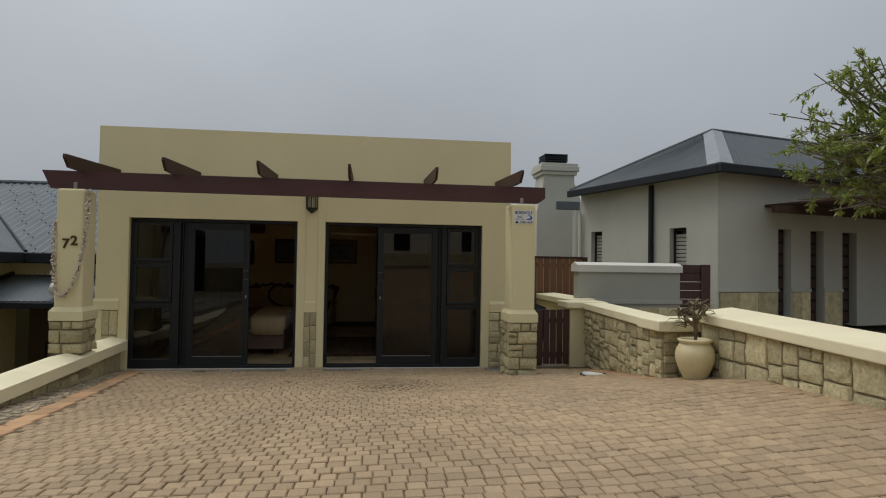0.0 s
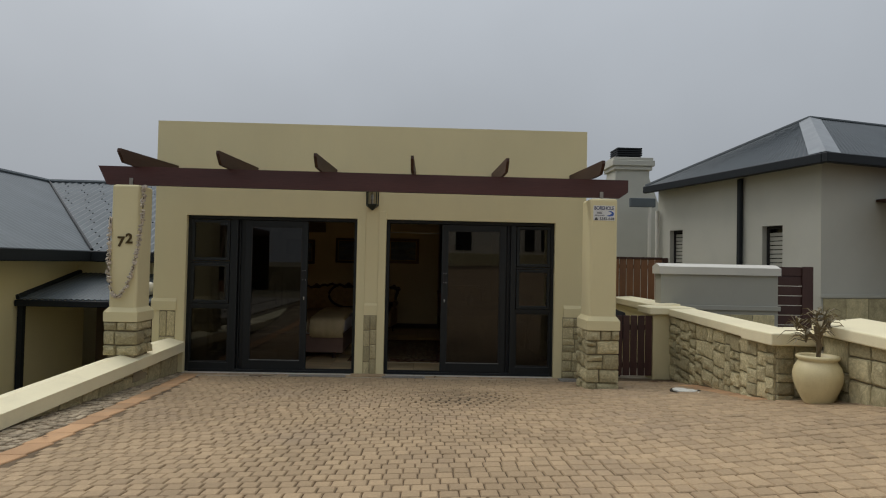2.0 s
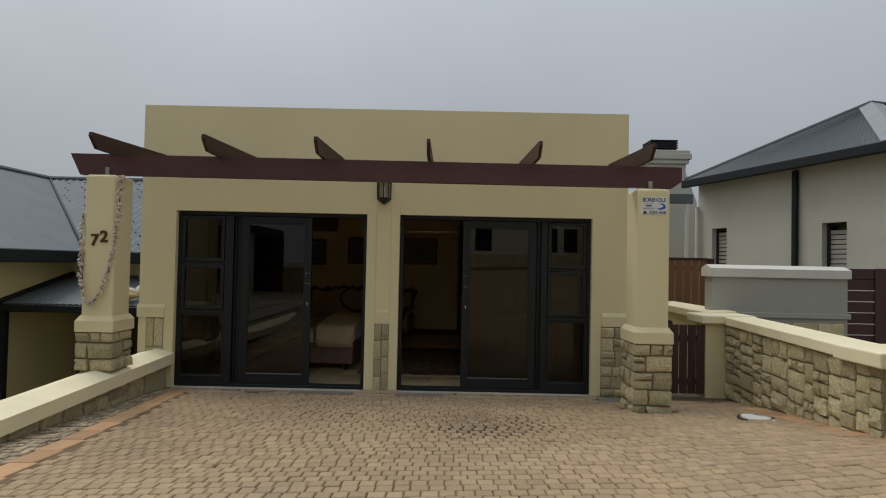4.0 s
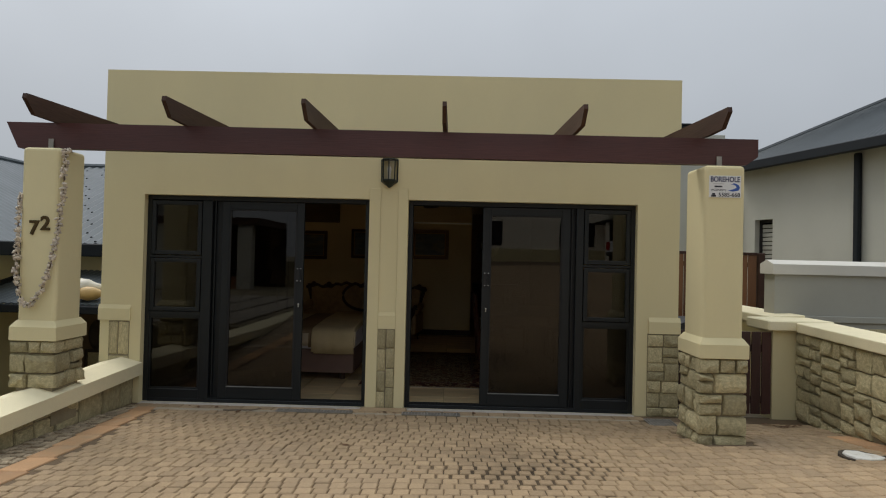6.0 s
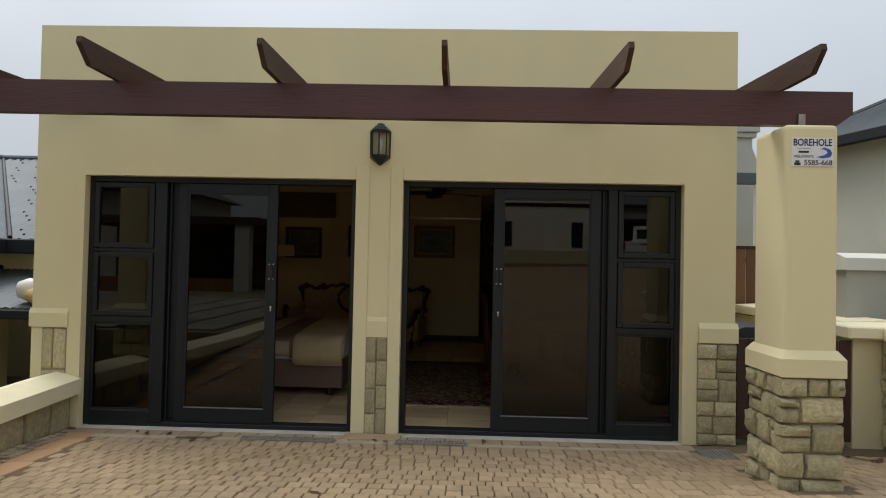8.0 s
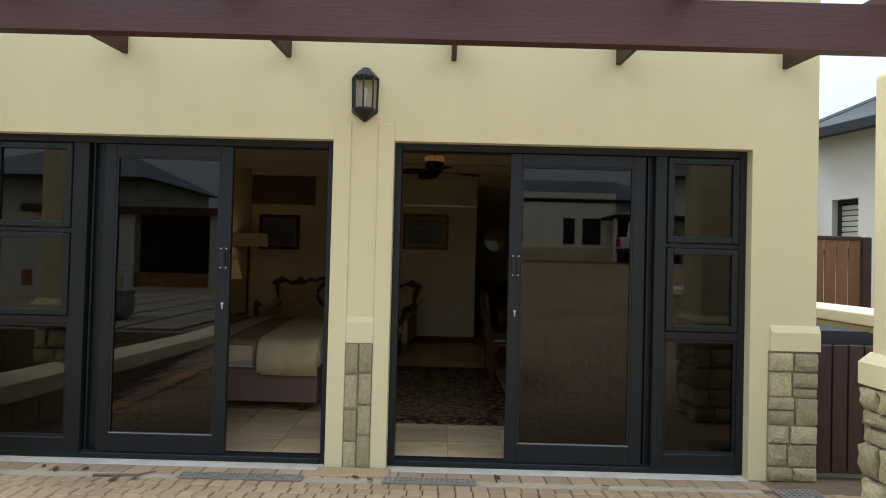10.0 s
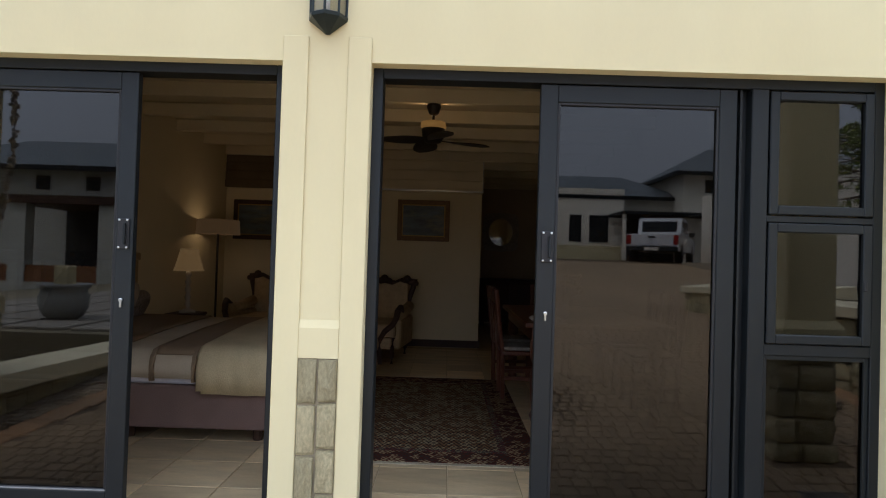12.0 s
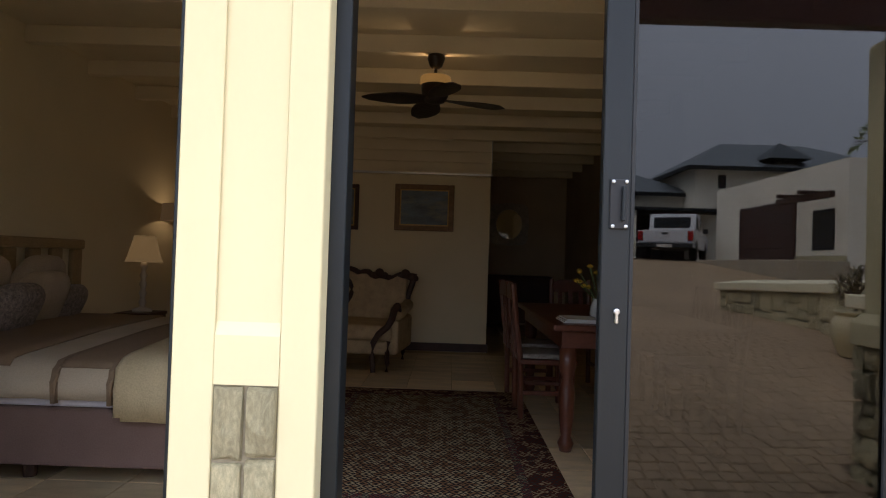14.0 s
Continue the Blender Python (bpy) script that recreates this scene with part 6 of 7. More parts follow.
base = [bm.verts.new(p) for p in ((14.4, -17.7, 6.08), (16.4, -17.7, 6.08), (16.4, -15.7, 6.08), (14.4, -15.7, 6.08))]
bm.faces.new(base[::-1])
for k in range(4):
    bm.faces.new((base[k], base[(k + 1) % 4], tip))
part("roof", bm, ROOF_SLATE, tur, "dark pyramid roof")
gw = thing("garage_wing", "white plastered garage wing with a dark red panelled door", "garage", (12, -7, 1.0))
part("wall", boxes((10.2, -11.1, 0.8, 15.5, -3.8, 3.95)), BRIGHT, gw)
gd = part("garage_door", boxes((10.13, -9.2, 1.42, 10.2, -6.0, 3.12)), WOOD_RED, gw, "dark red panelled garage door")
for k in range(5):
    part("panel", boxes((10.11, -9.15, 1.46 + k * 0.33, 10.13, -6.05, 1.75 + k * 0.33), bevel=0.008), WOOD_RED, gd)
part("window", boxes((10.17, -5.2, 1.7, 10.2, -4.3, 2.75)), DARK, gw, "dark window")
part("pergola_beam", boxes((9.6, -6.0, 2.95, 9.75, -3.6, 3.1), (9.4, -5.6, 3.1, 10.2, -5.5, 3.2), (9.4, -4.6, 3.1, 10.2, -4.5, 3.2)), RAFTER, gw)
part("plinth", boxes((10.16, -6.0, 0.8, 10.2, -3.8, 1.55)), STONE, gw)
setting("garage_apron", boxes((8.9, -9.6, 0.6, 10.16, -3.6, 1.41), bevel=0.02), CONCRETE, "concrete apron before the garage door", "apron")
cp = thing("carport", "flat dark carport roof on white posts", "carport", (9.6, -15, 1.1))
part("roof", boxes((8.2, -16.9, 3.5, 12.3, -14.5, 3.64)), ROOF_DARK, cp)
part("post", boxes((8.25, -14.85, 1.0, 8.4, -14.7, 3.5)), BRIGHT, cp)
part("post", boxes((11.9, -14.95, 1.0, 12.2, -14.65, 3.5)), BRIGHT, cp)
# near-black colour paints the shade under the carport roof
part("shade_black_back_wall", boxes((8.96, -17.0, 1.0, 11.3, -16.92, 3.5)), DARK, cp)

plain_house("two-storey cream house with a grey roof beyond the terrace", -19, -11, -16, -9.5, -0.5, 4.1, 5.6, 0.5, WHITE_WALL, ((-14.2, 3.3, 0.5, 0.5), (-12.4, 3.3, 0.5, 0.5)), True)
pg = thing("pergola_porch", "dark timber pergola porch with stone-footed piers", "porch", (-9.5, -6.5, 0.3))
part("roof", boxes((-13, -9.4, 2.55, -6.2, -5.9, 2.8)), RAFTER, pg)
for x in (-12.6, -9.9, -7.0):
    part("pier", boxes((x, -6.4, 0.2, x + 0.5, -6.0, 2.55)), WHITE_WALL, pg)
# the darkness below the porch roof is in this wall's colour
part("shade_black_back_wall", boxes((-13, -9.48, 0.2, -6.2, -9.4, 2.55)), DARK, pg)
part("low_wall", boxes((-13, -6.2, 0.2, -7.0, -6.05, 0.7)), WOOD_FENCE, pg, "brown low wall")

# pickup parked on the slope
TRUCK_W = mat("white_car_paint", (0.62, 0.63, 0.64), 0.25, vary=0.03, bump=0)
TYRE = mat("tyre_rubber", (0.015, 0.015, 0.016), 0.85, vary=0.1, bump=0.1)
CARGLASS = mat("dark_car_glass", (0.01, 0.012, 0.014), 0.06, vary=0.0, bump=0)
RED_L = mat("red_tail_light", (0.3, 0.01, 0.01), 0.25, vary=0.05, bump=0)
kx, ky = 8.03, -10.2
kz = gz(kx, ky) - 0.012
pk = thing("pickup_truck", "white double-cab pickup parked in front of the carport", "pickup", (kx, ky, kz))
def side(bm, pts, hw):
    return prism(bm, [(ky + y, kz + z) for y, z in pts], "x", kx - hw, kx + hw)
part("body", side(bmesh.new(), [(0, 0.55), (0, 1.05), (-1.5, 1.07), (-3.9, 1.05), (-5.1, 0.98), (-5.25, 0.6), (-5.1, 0.45), (-0.1, 0.45)], 0.92), TRUCK_W, pk)
part("cab", side(bmesh.new(), [(-1.5, 1.06), (-1.7, 1.70), (-2.0, 1.78), (-3.2, 1.76), (-3.95, 1.06)], 0.80), TRUCK_W, pk)
part("rear_window", boxes((kx - 0.64, ky - 1.72, kz + 1.2, kx + 0.64, ky - 1.53, kz + 1.62), bevel=0.03), CARGLASS, pk, "dark rear window")
part("side_window", boxes((kx - 0.82, ky - 3.4, kz + 1.2, kx - 0.79, ky - 1.95, kz + 1.62), (kx + 0.79, ky - 3.4, kz + 1.2, kx + 0.82, ky - 1.95, kz + 1.62)), CARGLASS, pk, "dark side windows")
part("tailgate", boxes((kx - 0.74, ky, kz + 0.62, kx + 0.74, ky + 0.03, kz + 1.06), bevel=0.02), TRUCK_W, pk)
part("tailgate_handle", boxes((kx - 0.12, ky + 0.03, kz + 0.9, kx + 0.12, ky + 0.045, kz + 0.97)), SEAL, pk)
part("bumper", boxes((kx - 0.9, ky - 0.02, kz + 0.42, kx + 0.9, ky + 0.12, kz + 0.6), bevel=0.03), SEAL, pk, "dark rear bumper")
part("number_plate", boxes((kx - 0.25, ky + 0.12, kz + 0.45, kx + 0.25, ky + 0.13, kz + 0.56)), PAPER, pk)
for s in (-1, 1):
    part("tail_light", boxes((kx + s * 0.83 - 0.085, ky - 0.05, kz + 0.68, kx + s * 0.83 + 0.085, ky + 0.035, kz + 1.02), bevel=0.02), RED_L, pk, "red tail light")
    part("door_mirror", boxes((kx + s * 0.98 - 0.1, ky - 3.5, kz + 1.1, kx + s * 0.98 + 0.1, ky - 3.4, kz + 1.28), bevel=0.02), SEAL, pk)
    for wy in (-1.0, -4.2):
        bm = lathe(bmesh.new(), [(0.2, -0.12), (0.36, -0.11), (0.38, -0.08), (0.38, 0.08), (0.36, 0.11), (0.2, 0.12)], seg=24)
        bmesh.ops.transform(bm, matrix=Matrix.Translation((kx + s * 0.82, ky + wy, kz + 0.38)) @ Matrix.Rotation(radians(90), 4, "Y"), verts=bm.verts[:])
        wh = part("wheel", bm, TYRE, pk, "black tyre", True)
        bm = lathe(bmesh.new(), [(0.05, -0.1), (0.2, -0.09), (0.2, 0.09), (0.05, 0.1)], seg=18)
        bmesh.ops.transform(bm, matrix=Matrix.Translation((kx + s * 0.84, ky + wy, kz + 0.38)) @ Matrix.Rotation(radians(90), 4, "Y"), verts=bm.verts[:])
        part("rim", bm, GALV, wh)

pk.matrix_world = Matrix.Translation(pk.location) @ Matrix.Rotation(radians(28), 4, "Z")

# ---- small things on the paving ----
COVER = mat("white_cover", (0.72, 0.70, 0.63), 0.7, vary=0.12, scale=14, grain=0.1, bump=0.3, stain=(0.35, 0.29, 0.2), stain_amount=0.6, stain_scale=14)
z = gz(3.45, 7.42)
cov = thing("cleaning_eye_cover", "broken white concrete cover lying over a hole in the paving", "cover", (3.45, 7.42, z))
bm = bmesh.new()
prism(bm, [(3.45 + 0.135 * math.cos(k * 0.449), 7.43 + 0.15 * math.sin(k * 0.449)) for k in range(14)], "z", z - 0.02, z + 0.006)
part("rim", bm, SOIL, cov, "dark earthy rim")
bm = bmesh.new()
prism(bm, [(3.34, 7.42), (3.37, 7.35), (3.44, 7.32), (3.53, 7.335), (3.575, 7.38), (3.545, 7.44), (3.50, 7.465), (3.47, 7.515), (3.39, 7.52), (3.35, 7.48)], "z", z - 0.01, z + 0.02)
bmesh.ops.bevel(bm, geom=bm.edges[:], offset=0.004, segments=1, affect="EDGES")
part("slab", bm, COVER, cov)
bm = bmesh.new()
prism(bm, [(3.52, 7.27), (3.60, 7.235), (3.695, 7.24), (3.70, 7.275), (3.60, 7.30), (3.56, 7.33)], "z", z - 0.01, z + 0.018)
part("fragment", bm, COVER, cov)
for k, (x, y, r) in enumerate(((3.60, 7.42, 0.022), (3.64, 7.37, 0.016), (3.58, 7.36, 0.014), (3.67, 7.32, 0.018))):
    bm = bmesh.new()
    bmesh.ops.create_icosphere(bm, subdivisions=1, radius=r, matrix=Matrix.Translation((x, y, z + 0.006)) @ Matrix.Rotation(k, 4, "Z") @ Matrix.Diagonal((1.3, 1, 0.6, 1)))
    part("crumb", bm, SOIL, cov)
bm = tube(bmesh.new(), [(-1.50, 9.03, 0.012), (-1.36, 9.03, 0.018), (-1.24, 9.05, 0.014), (-1.16, 9.10, 0.02)], 0.009, 6, 0.004)
tagged(part("twig", bm, BARK), "dry bent twig lying on the paving", "twig")
LITTER = mat("dry_leaf", (0.16, 0.08, 0.035), 0.8, vary=0.3, scale=30, bump=0.1)
rnd = random.Random(8)
spots = [(3.55 + rnd.random() * 0.5, 9.02 - rnd.random() * 0.25) for _ in range(16)] + [(3.9 + rnd.random() * 0.2, 6.3 + rnd.random() * 0.3) for _ in range(7)] + [(rnd.uniform(-2.2, 2.2), rnd.uniform(8.9, 9.2)) for _ in range(9)] + [(rnd.uniform(-2, 3), rnd.uniform(4, 8.5)) for _ in range(3)]
for x, y in spots:
    s, a = rnd.uniform(0.018, 0.035), rnd.uniform(0, 6.3)
    bm = bmesh.new()
    top = [bm.verts.new((x + s * math.cos(a + t) * w, y + s * math.sin(a + t) * w, gz(x, y) + 0.006 + 0.008 * rnd.random())) for t, w in ((0, 1.4), (1.2, 0.6), (3.14, 1.3), (4.6, 0.6))]
    bm.faces.new(top)
    bmesh.ops.solidify(bm, geom=bm.faces[:], thickness=0.0015)
    tagged(part("dry_leaf", bm, LITTER), "curled brown dry leaf on the paving", "leaf", group="fallen leaves")

# drain channel and gratings
setting("drain_channel", boxes((-2.4, 9.02, -0.1, 2.45, 9.10, 0.004)), CONCRETE, "worn concrete drain channel before the doors", "drain")
def grate(x0, x1, y0, y1, n, m):
    g = thing("drain_grate", "galvanised steel drain grating in the paving", "grating", ((x0 + x1) / 2, (y0 + y1) / 2, 0.0))
    zz = gz((x0 + x1) / 2, (y0 + y1) / 2) + 0.004
    part("pit", boxes((x0, y0, zz - 0.03, x1, y1, zz)), MORTAR, g)
    for k in range(n + 1):
        x = x0 + (x1 - x0) * k / n
        part("bar", boxes((x - 0.004, y0, zz, x + 0.004, y1, zz + 0.008)), GALV, g)
    for k in range(m + 1):
        y = y0 + (y1 - y0) * k / m
        part("cross_bar", boxes((x0, y - 0.003, zz + 0.001, x1, y + 0.003, zz + 0.009)), GALV, g)
grate(-1.0, -0.28, 9.02, 9.10, 24, 2)
grate(0.2, 0.75, 9.02, 9.10, 18, 2)
grate(2.48, 2.72, 8.80, 9.02, 8, 8)

# ---- stones, one by one ----
def stone_mesh(seed):
    """A rock-faced stone: a ragged outline, a bulging front with a few broken facets."""
    r = random.Random(seed)
    bm = bmesh.new()
    us, vs = (0, 0.05, 0.3, 0.52, 0.74, 0.95, 1), (0, 0.07, 0.36, 0.66, 0.93, 1)
    nx, nz = len(us) - 1, len(vs) - 1
    lean, tip = r.uniform(-0.25, 0.25), r.uniform(-0.2, 0.2)
    g = []
    for j in range(nz + 1):
        row = []
        for i in range(nx + 1):
            u, v = us[i] - 0.5, vs[j] - 0.5
            edge_u, edge_v = i in (0, nx), j in (0, nz)
            cu = u * (1 - (0.035 * r.random() if edge_u else 0.0)) + (0.0 if edge_u else r.uniform(-0.03, 0.03))
            cv = v * (1 - (0.05 * r.random() if edge_v else 0.0)) + (0.0 if edge_v else r.uniform(-0.03, 0.03))
            if edge_u and edge_v:
                cu, cv = cu * r.uniform(0.95, 0.99), cv * r.uniform(0.93, 0.985)
            if edge_u or edge_v:
                depth = -0.2 - 0.2 * r.random()
            else:
                near = i in (1, nx - 1) or j in (1, nz - 1)
                depth = -(0.68 if near else 0.9) + lean * u + tip * v - 0.4 * (r.random() - 0.5)
            row.append(bm.verts.new((cu, depth, cv)))
        g.append(row)
    for j in range(nz):
        for i in range(nx):
            bm.faces.new((g[j][i], g[j][i + 1], g[j + 1][i + 1], g[j + 1][i])).smooth = r.random() < 0.45
    rim = [g[0][i] for i in range(nx + 1)] + [g[j][nx] for j in range(1, nz + 1)] + [g[nz][i] for i in range(nx - 1, -1, -1)] + [g[j][0] for j in range(nz - 1, 0, -1)]
    back = [bm.verts.new((v.co.x, 0.9, v.co.z)) for v in rim]
    for k in range(len(rim)):
        q = (k + 1) % len(rim)
        bm.faces.new((rim[k], back[k], back[q], rim[q]))
    bmesh.ops.recalc_face_normals(bm, faces=bm.faces[:])
    return as_mesh("stone", bm, STONE)
STONES = [stone_mesh(s) for s in range(24)]
srnd = random.Random(21)
def lay(parent, at, turn, w, h, proud):
    ob = new("stone", srnd.choice(STONES))
    ob.parent = parent
    if parent.type == "EMPTY":
        ob.matrix_parent_inverse = Matrix.Translation(-parent.location)
    ob.matrix_basis = Matrix.Translation(at) @ Matrix.Rotation(radians(turn), 4, "Z") @ Matrix.Diagonal((srnd.choice((-1, 1)) * w, proud, srnd.choice((-1, 1)) * h, 1))
def ashlar(u0, v0, u1, v1, wmax, hmax, out):
    """Splits a field at random into stones."""
    w, h = u1 - u0, v1 - v0
    if w > wmax or (w > 1.9 * h and w > 0.17 and srnd.random() < 0.5):
        c = u0 + w * srnd.uniform(0.35, 0.65)
        ashlar(u0, v0, c, v1, wmax, hmax, out); ashlar(c, v0, u1, v1, wmax, hmax, out)
    elif h > hmax:
        c = v0 + h * srnd.uniform(0.38, 0.62)
        ashlar(u0, v0, u1, c, wmax, hmax, out); ashlar(u0, c, u1, v1, wmax, hmax, out)
    else:
        out.append((u0, v0, u1, v1))
    return out
def face(parent, origin, turn, field, wmax=0.3, hmax=0.19, proud=0.045, joint=0.007):
    """Clads a field (u0, v0, u1, v1) of a wall's face; u runs along the face, v is the height."""
    d = Vector((math.cos(radians(turn)), math.sin(radians(turn)), 0))
    for u0, v0, u1, v1 in ashlar(*field, wmax, hmax, []):
        p = Vector(origin) + d * (u0 + u1) / 2
        lay(parent, (p.x, p.y, (v0 + v1) / 2), turn, u1 - u0 - joint, v1 - v0 - joint, proud * srnd.uniform(0.8, 1.25))
def courses(parent, origin, turn, u0, u1, v0, heights, wmin, wmax, proud=0.042, joint=0.005, rough=0.0):
    """Rows of stones; rough lets the bed joints wander and now and then splits a stone in two."""
    d = Vector((math.cos(radians(turn)), math.sin(radians(turn)), 0))
    v = v0
    for n, h in enumerate(heights):
        u = u0
        while u < u1 - 0.01:
            w = srnd.uniform(wmin, wmax)
            if u1 - u - w < wmin * 0.8:
                w = u1 - u
            p = Vector(origin) + d * (u + w / 2)
            lo = v - (srnd.uniform(0, rough) if n else 0)
            hi = v + h - (srnd.uniform(0, rough) if n < len(heights) - 1 else 0)
            if rough and h > 0.14 and w < 0.2 and srnd.random() < 0.3:
                c = lo + (hi - lo) * srnd.uniform(0.35, 0.65)
                lay(parent, (p.x, p.y, (lo + c) / 2), turn, w - joint, c - lo - joint, proud * srnd.uniform(0.7, 1.1))
                lo = c
            lay(parent, (p.x, p.y, (lo + hi) / 2), turn, w - joint, hi - lo - joint, proud * srnd.uniform(0.75, 1.3))
            u += w
        v += h
# pillars: front, both sides and back
for p, (x0, x1, y0, y1), zb, hs in ((pillar_right, PR, 0.07, (0.12, 0.15, 0.17, 0.155, 0.11)), (pillar_left, PL, 0.40, (0.125, 0.155, 0.095))):
    courses(p, (x0, y0 + 0.03, 0), 0, -0.012, x1 - x0 + 0.012, zb, hs, 0.10, 0.23, 0.046, 0.008, rough=0.012)
    courses(p, (x1 - 0.03, y0, 0), 90, 0.02, y1 - y0, zb, hs, 0.1, 0.22, 0.046, 0.008, rough=0.012)
    courses(p, (x1, y1 - 0.03, 0), 180, 0.0, x1 - x0, zb, hs, 0.12, 0.25)
    courses(p, (x0 + 0.03, y1, 0), 270, 0.0, y1 - y0 - 0.02, zb, hs, 0.1, 0.22, 0.046, 0.008, rough=0.012)
# inlays of the pilasters
inlay = setting("mortar_inlay", boxes((-0.0798, W - 0.003, 0.0, 0.0918, W, 0.79), (2.59, W - 0.006, 0.0, XR, W, 0.81), (-2.775, W - 0.004, 0.3, -2.57, W, 0.805), (XR, W, -0.02, XR + 0.006, W + 0.5, 0.81)), MORTAR, "mortar bed of the stone inlays", "inlay")
courses(inlay, (-0.0798, W - 0.003, 0), 0, 0.0, 0.084, 0.0, (0.17, 0.2, 0.22, 0.2), 0.08, 0.09, 0.02, 0.004)
courses(inlay, (-0.0798, W - 0.003, 0), 0, 0.088, 0.172, 0.0, (0.21, 0.19, 0.2, 0.19), 0.08, 0.09, 0.02, 0.004)
courses(inlay, (-2.775, W - 0.004, 0), 0, 0.0, 0.205, 0.33, (0.13,), 0.2, 0.21, 0.015, 0.009)
courses(inlay, (-2.775, W - 0.004, 0), 0, 0.0, 0.205, 0.463, (0.34,), 0.095, 0.11, 0.015, 0.009)
courses(inlay, (2.59, W - 0.004, 0), 0, 0.0, 0.31, 0.0, (0.09, 0.15, 0.11, 0.18, 0.16, 0.11), 0.09, 0.19, 0.028, rough=0.015)
courses(inlay, (XR, W, 0), 90, 0.0, 0.48, 0.0, (0.09, 0.15, 0.11, 0.18, 0.16, 0.11), 0.12, 0.25, 0.02)
# east boundary walls
WALL_TURN = math.degrees(math.atan2(WB[1] - WA[1], WB[0] - WA[0]))
face(wall_right, (*WA, 0), WALL_TURN, (0.0, 0.02, 1.3, 0.86), 0.38, 0.19, 0.042, 0.008)
face(wall_right, (*WA, 0), WALL_TURN, (1.3, 0.2, 2.585, 0.86), 0.38, 0.19, 0.042, 0.008)
face(wall_right, (3.77, 6.748, 0), 270, (0.0, 0.27, 0.437, 0.857), 0.22, 0.16, 0.034, 0.003)
face(wall_right, (3.77, 6.31, 0), 0, (0.0, 0.3, 0.37, 0.857), 0.22, 0.16, 0.034, 0.003)
face(wall_back_right, (*UA, 0), 270.36, (0.0, 0.36, 1.2, 0.955), 0.3, 0.3, 0.034, 0.008)
face(wall_back_right, (*UA, 0), 270.36, (1.2, 0.45, 3.2, 0.91), 0.36, 0.26, 0.034, 0.008)
face(wall_back_right, (4.14, 3.0, 0), 0, (0.0, 0.40, 0.29, 0.86), 0.3, 0.2)
# west boundary wall
y = 9.28
while y > 3.2:
    w = srnd.uniform(0.2, 0.42)
    z0, z1 = gz(-2.5, y - w / 2) - 0.03, cap_z(y - w / 2) - 0.115
    if z1 - z0 > 0.24 and srnd.random() < 0.6:
        c = z0 + (z1 - z0) * srnd.uniform(0.4, 0.6)
        lay(wall_left, (-2.52, y - w / 2, (z0 + c) / 2), 90, w - 0.012, c - z0 - 0.01, 0.025)
        lay(wall_left, (-2.52, y - w / 2, (c + z1) / 2), 90, w - 0.012, z1 - c - 0.01, 0.025)
    elif z1 - z0 > 0.05:
        lay(wall_left, (-2.52, y - w / 2, (z0 + z1) / 2), 90, w - 0.012, z1 - z0 - 0.01, 0.025)
    y -= w

# ---- floor tiles ----
y = W + 0.18
while y < 13.6:
    x = XL + T + 0.02
    while x < XR - T - 0.35:
        tile_at(floor_ob, x, y, x + 0.394, y + 0.394)
        x += 0.4
    y += 0.4
bm = bmesh.new()
while y < 18.4:
    x = XL + T + 0.02
    while x < XR - T - 0.35:
        if y < RB - 0.45 or x > 1.05:
            box(bm, x, y, -0.008, x + 0.394, y + 0.394, 0.0)
        x += 0.4
    y += 0.4
tagged(part("tile_field", bm, TILE, floor_ob), kind="stuff")

# ---- paving ----
def edge_w(y):
    return -2.26 + 0.10 * (9.0 - y) if y > 5.0 else -1.86
def piece(x0, y0, x1, y1, gap, verts, faces, drop):
    b, c = len(verts), 0.006
    x0, x1, y0, y1 = x0 + gap, x1 - gap, y0 + gap, y1 - gap
    for x, y, dz in ((x0 + c, y0 + c, 0), (x1 - c, y0 + c, 0), (x1 - c, y1 - c, 0), (x0 + c, y1 - c, 0), (x0, y0, -0.006), (x1, y0, -0.006), (x1, y1, -0.006), (x0, y1, -0.006), (x0, y0, -0.03), (x1, y0, -0.03), (x1, y1, -0.03), (x0, y1, -0.03)):
        verts.append((x, y, gz(x, y) + dz + drop))
    faces.append((b, b + 1, b + 2, b + 3))
    for k in range(4):
        q = (k + 1) % 4
        faces.append((b + 4 + k, b + 4 + q, b + q, b + k))
        faces.append((b + 8 + k, b + 8 + q, b + 4 + q, b + 4 + k))
prnd = random.Random(5)
verts, faces, single = [], [], []
S = 0.104
row, y = 0, 9.015
while y > -9.5:
    far = y < 2.0
    x = -2.5 + (0.047 if row % 2 else 0) + 0.006 * math.sin(row * 0.9)
    xe = 4.03 if y > 6.6 else 4.12
    if y < 3:
        xe = min(4.4 + 0.9 * (3 - y), 10.0)
    while x < xe:
        w = 0.094 * prnd.uniform(0.93, 1.07)
        if x > edge_w(y) + 0.11 and not (PR[0] - 0.08 < x < PR[1] and PR[2] - 0.08 < y < PR[3] + 0.1):
            j = prnd.uniform(-0.004, 0.004)
            if -0.35 < x < 1.25 and 7.3 < y < 9.02 and len(single) < 300:
                single.append((x, y - S + j, x + w, y + j))
            else:
                piece(x, y - S + j, x + w, y + j, 0.0105 if ((x - 1.08) / 0.6) ** 2 + ((y - 7.35) / 0.62) ** 2 < prnd.uniform(0.5, 1.3) else prnd.uniform(0.0018, 0.0046), verts, faces, prnd.uniform(-0.0035, 0.0025))
        x += w
    y -= S
    row += 1
me = bpy.data.meshes.new("paver_field")
me.from_pydata(verts, [], faces)
me.materials.append(PAVER)
ob = new("paver_field", me)
ob.parent = driveway
tagged(ob, kind="stuff")
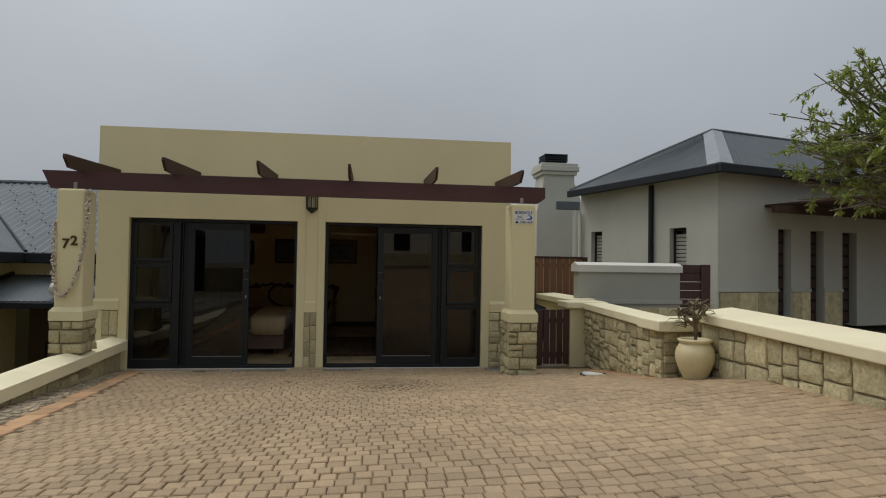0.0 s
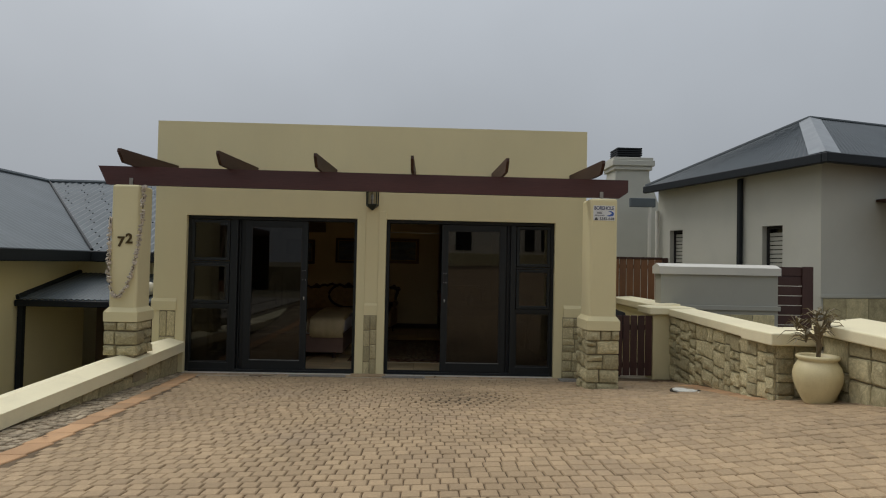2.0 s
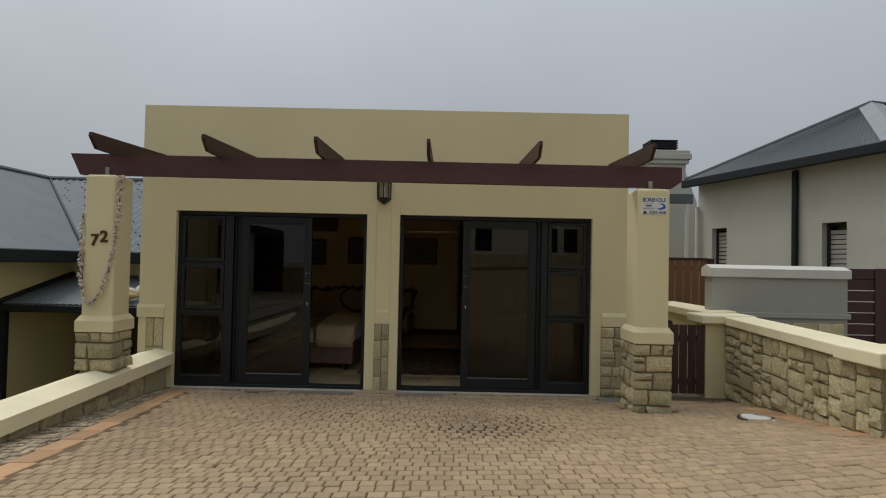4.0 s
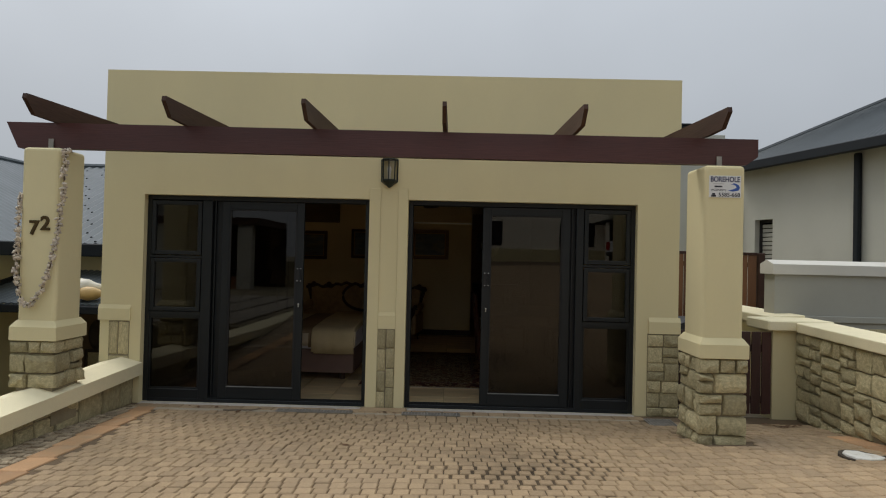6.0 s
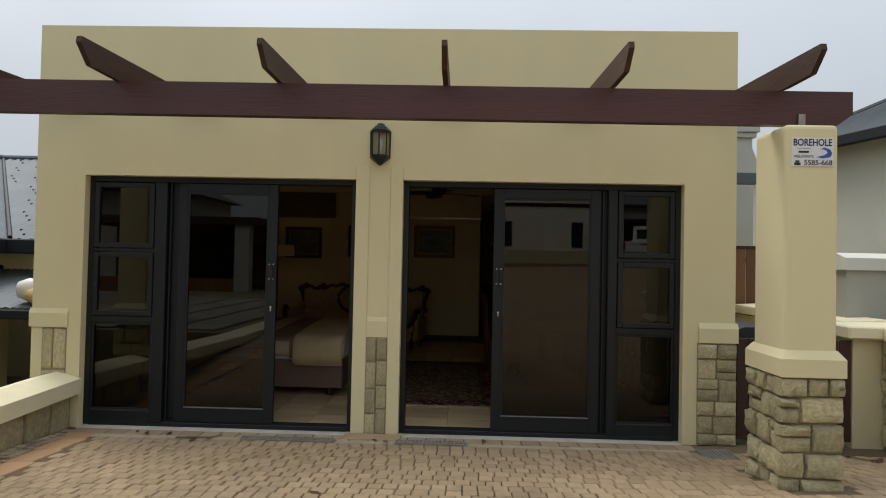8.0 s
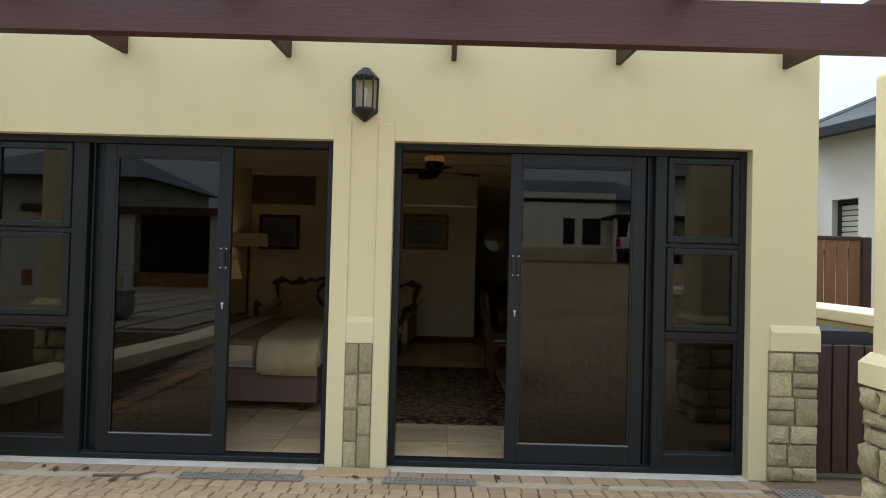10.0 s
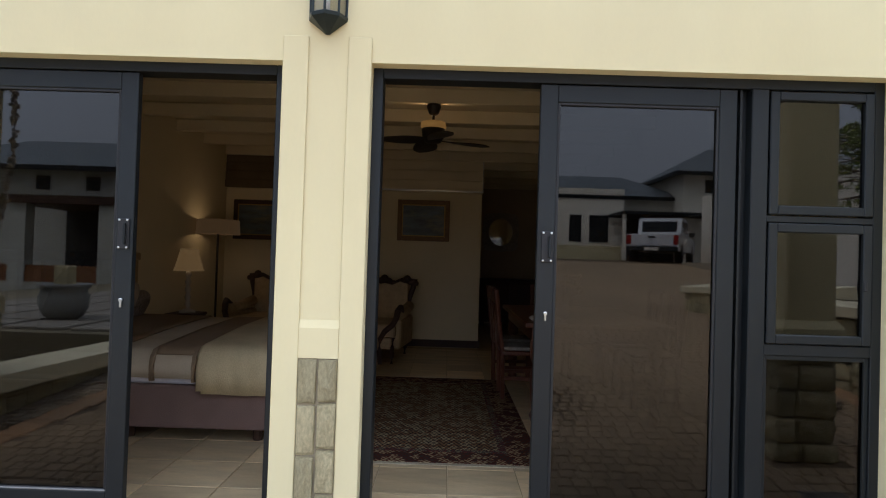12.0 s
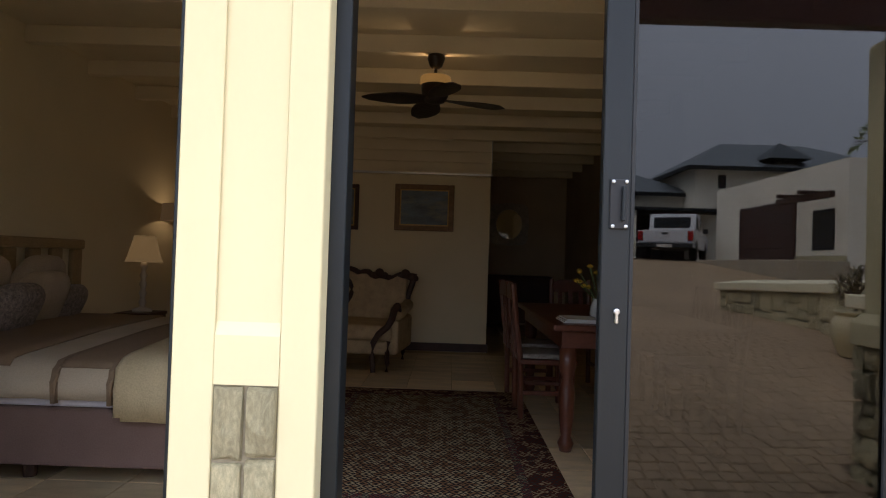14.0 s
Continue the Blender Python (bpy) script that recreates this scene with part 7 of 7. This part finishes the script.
one = as_mesh("paver", boxes((-0.0485, -0.0485, -0.03, 0.0485, 0.0485, 0.0), bevel=0.005), PAVER_ONE)
for x0, y0, x1, y1 in single:
    cx, cy = (x0 + x1) / 2, (y0 + y1) / 2
    ob = new("paver", one)
    ob.parent = driveway
    sx, sy2 = (gz(cx + 0.05, cy) - gz(cx - 0.05, cy)) / 0.1, (gz(cx, cy + 0.05) - gz(cx, cy - 0.05)) / 0.1
    ob.matrix_basis = Matrix.Translation((cx, cy, gz(cx, cy) + prnd.uniform(-0.0035, 0.0025))) @ Euler((math.atan(sy2), -math.atan(sx), prnd.uniform(-0.02, 0.02))).to_matrix().to_4x4() @ Matrix.Diagonal(((x1 - x0 - 0.007) / 0.097, 1, 1, 1))
# soldier course before the threshold
x = -2.42
while x < 2.44:
    v2, f2 = [], []
    piece(x, 9.10, x + 0.15, 9.262, 0.004, v2, f2, 0.0)
    me = bpy.data.meshes.new("soldier_paver")
    me.from_pydata(v2, [], f2)
    me.materials.append(PAVER_ONE)
    ob = new("soldier_paver", me)
    ob.parent = driveway
    x += 0.15
# terracotta edging along both walls
y = 9.25
while y > 1.0:
    x = edge_w(y - 0.16)
    v2, f2 = [], []
    piece(x - 0.1, y - 0.32, x + 0.1, y, 0.004, v2, f2, -0.002)
    me = bpy.data.meshes.new("edging_paver")
    me.from_pydata(v2, [], f2)
    me.materials.append(PAVER_RED)
    ob = new("edging_paver", me)
    ob.parent = driveway
    y -= 0.32
for k in range(8):
    y, x = 8.3 - 0.24 * k, 3.74 - 0.02 * k
    v2, f2 = [], []
    piece(x, y - 0.24, x + 0.2, y, 0.004, v2, f2, 0.003)
    me = bpy.data.meshes.new("edging_paver")
    me.from_pydata(v2, [], f2)
    me.materials.append(PAVER_RED)
    ob = new("edging_paver", me)
    ob.parent = driveway
RUBBLE = mat("grey_rubble", (0.33, 0.265, 0.18), 0.9, vary=0.3, scale=5, grain=0.2, grain_scale=60, bump=0.5, island=0.2, spec=0.2)
# rubble cobbles between the edging and the west wall
v2, f2 = [], []
y = 9.2
while y > 2.0:
    x = -2.5
    while x < edge_w(y) - 0.105:
        w, h = prnd.uniform(0.05, 0.09), prnd.uniform(0.05, 0.09)
        piece(x, y - h, min(x + w, edge_w(y) - 0.102), y, 0.005, v2, f2, prnd.uniform(-0.008, 0.004))
        x += w
    y -= 0.085
me = bpy.data.meshes.new("rubble_strip")
me.from_pydata(v2, [], f2)
me.materials.append(RUBBLE)
ob = new("rubble_strip", me)
ob.parent = driveway
tagged(ob, kind="stuff")
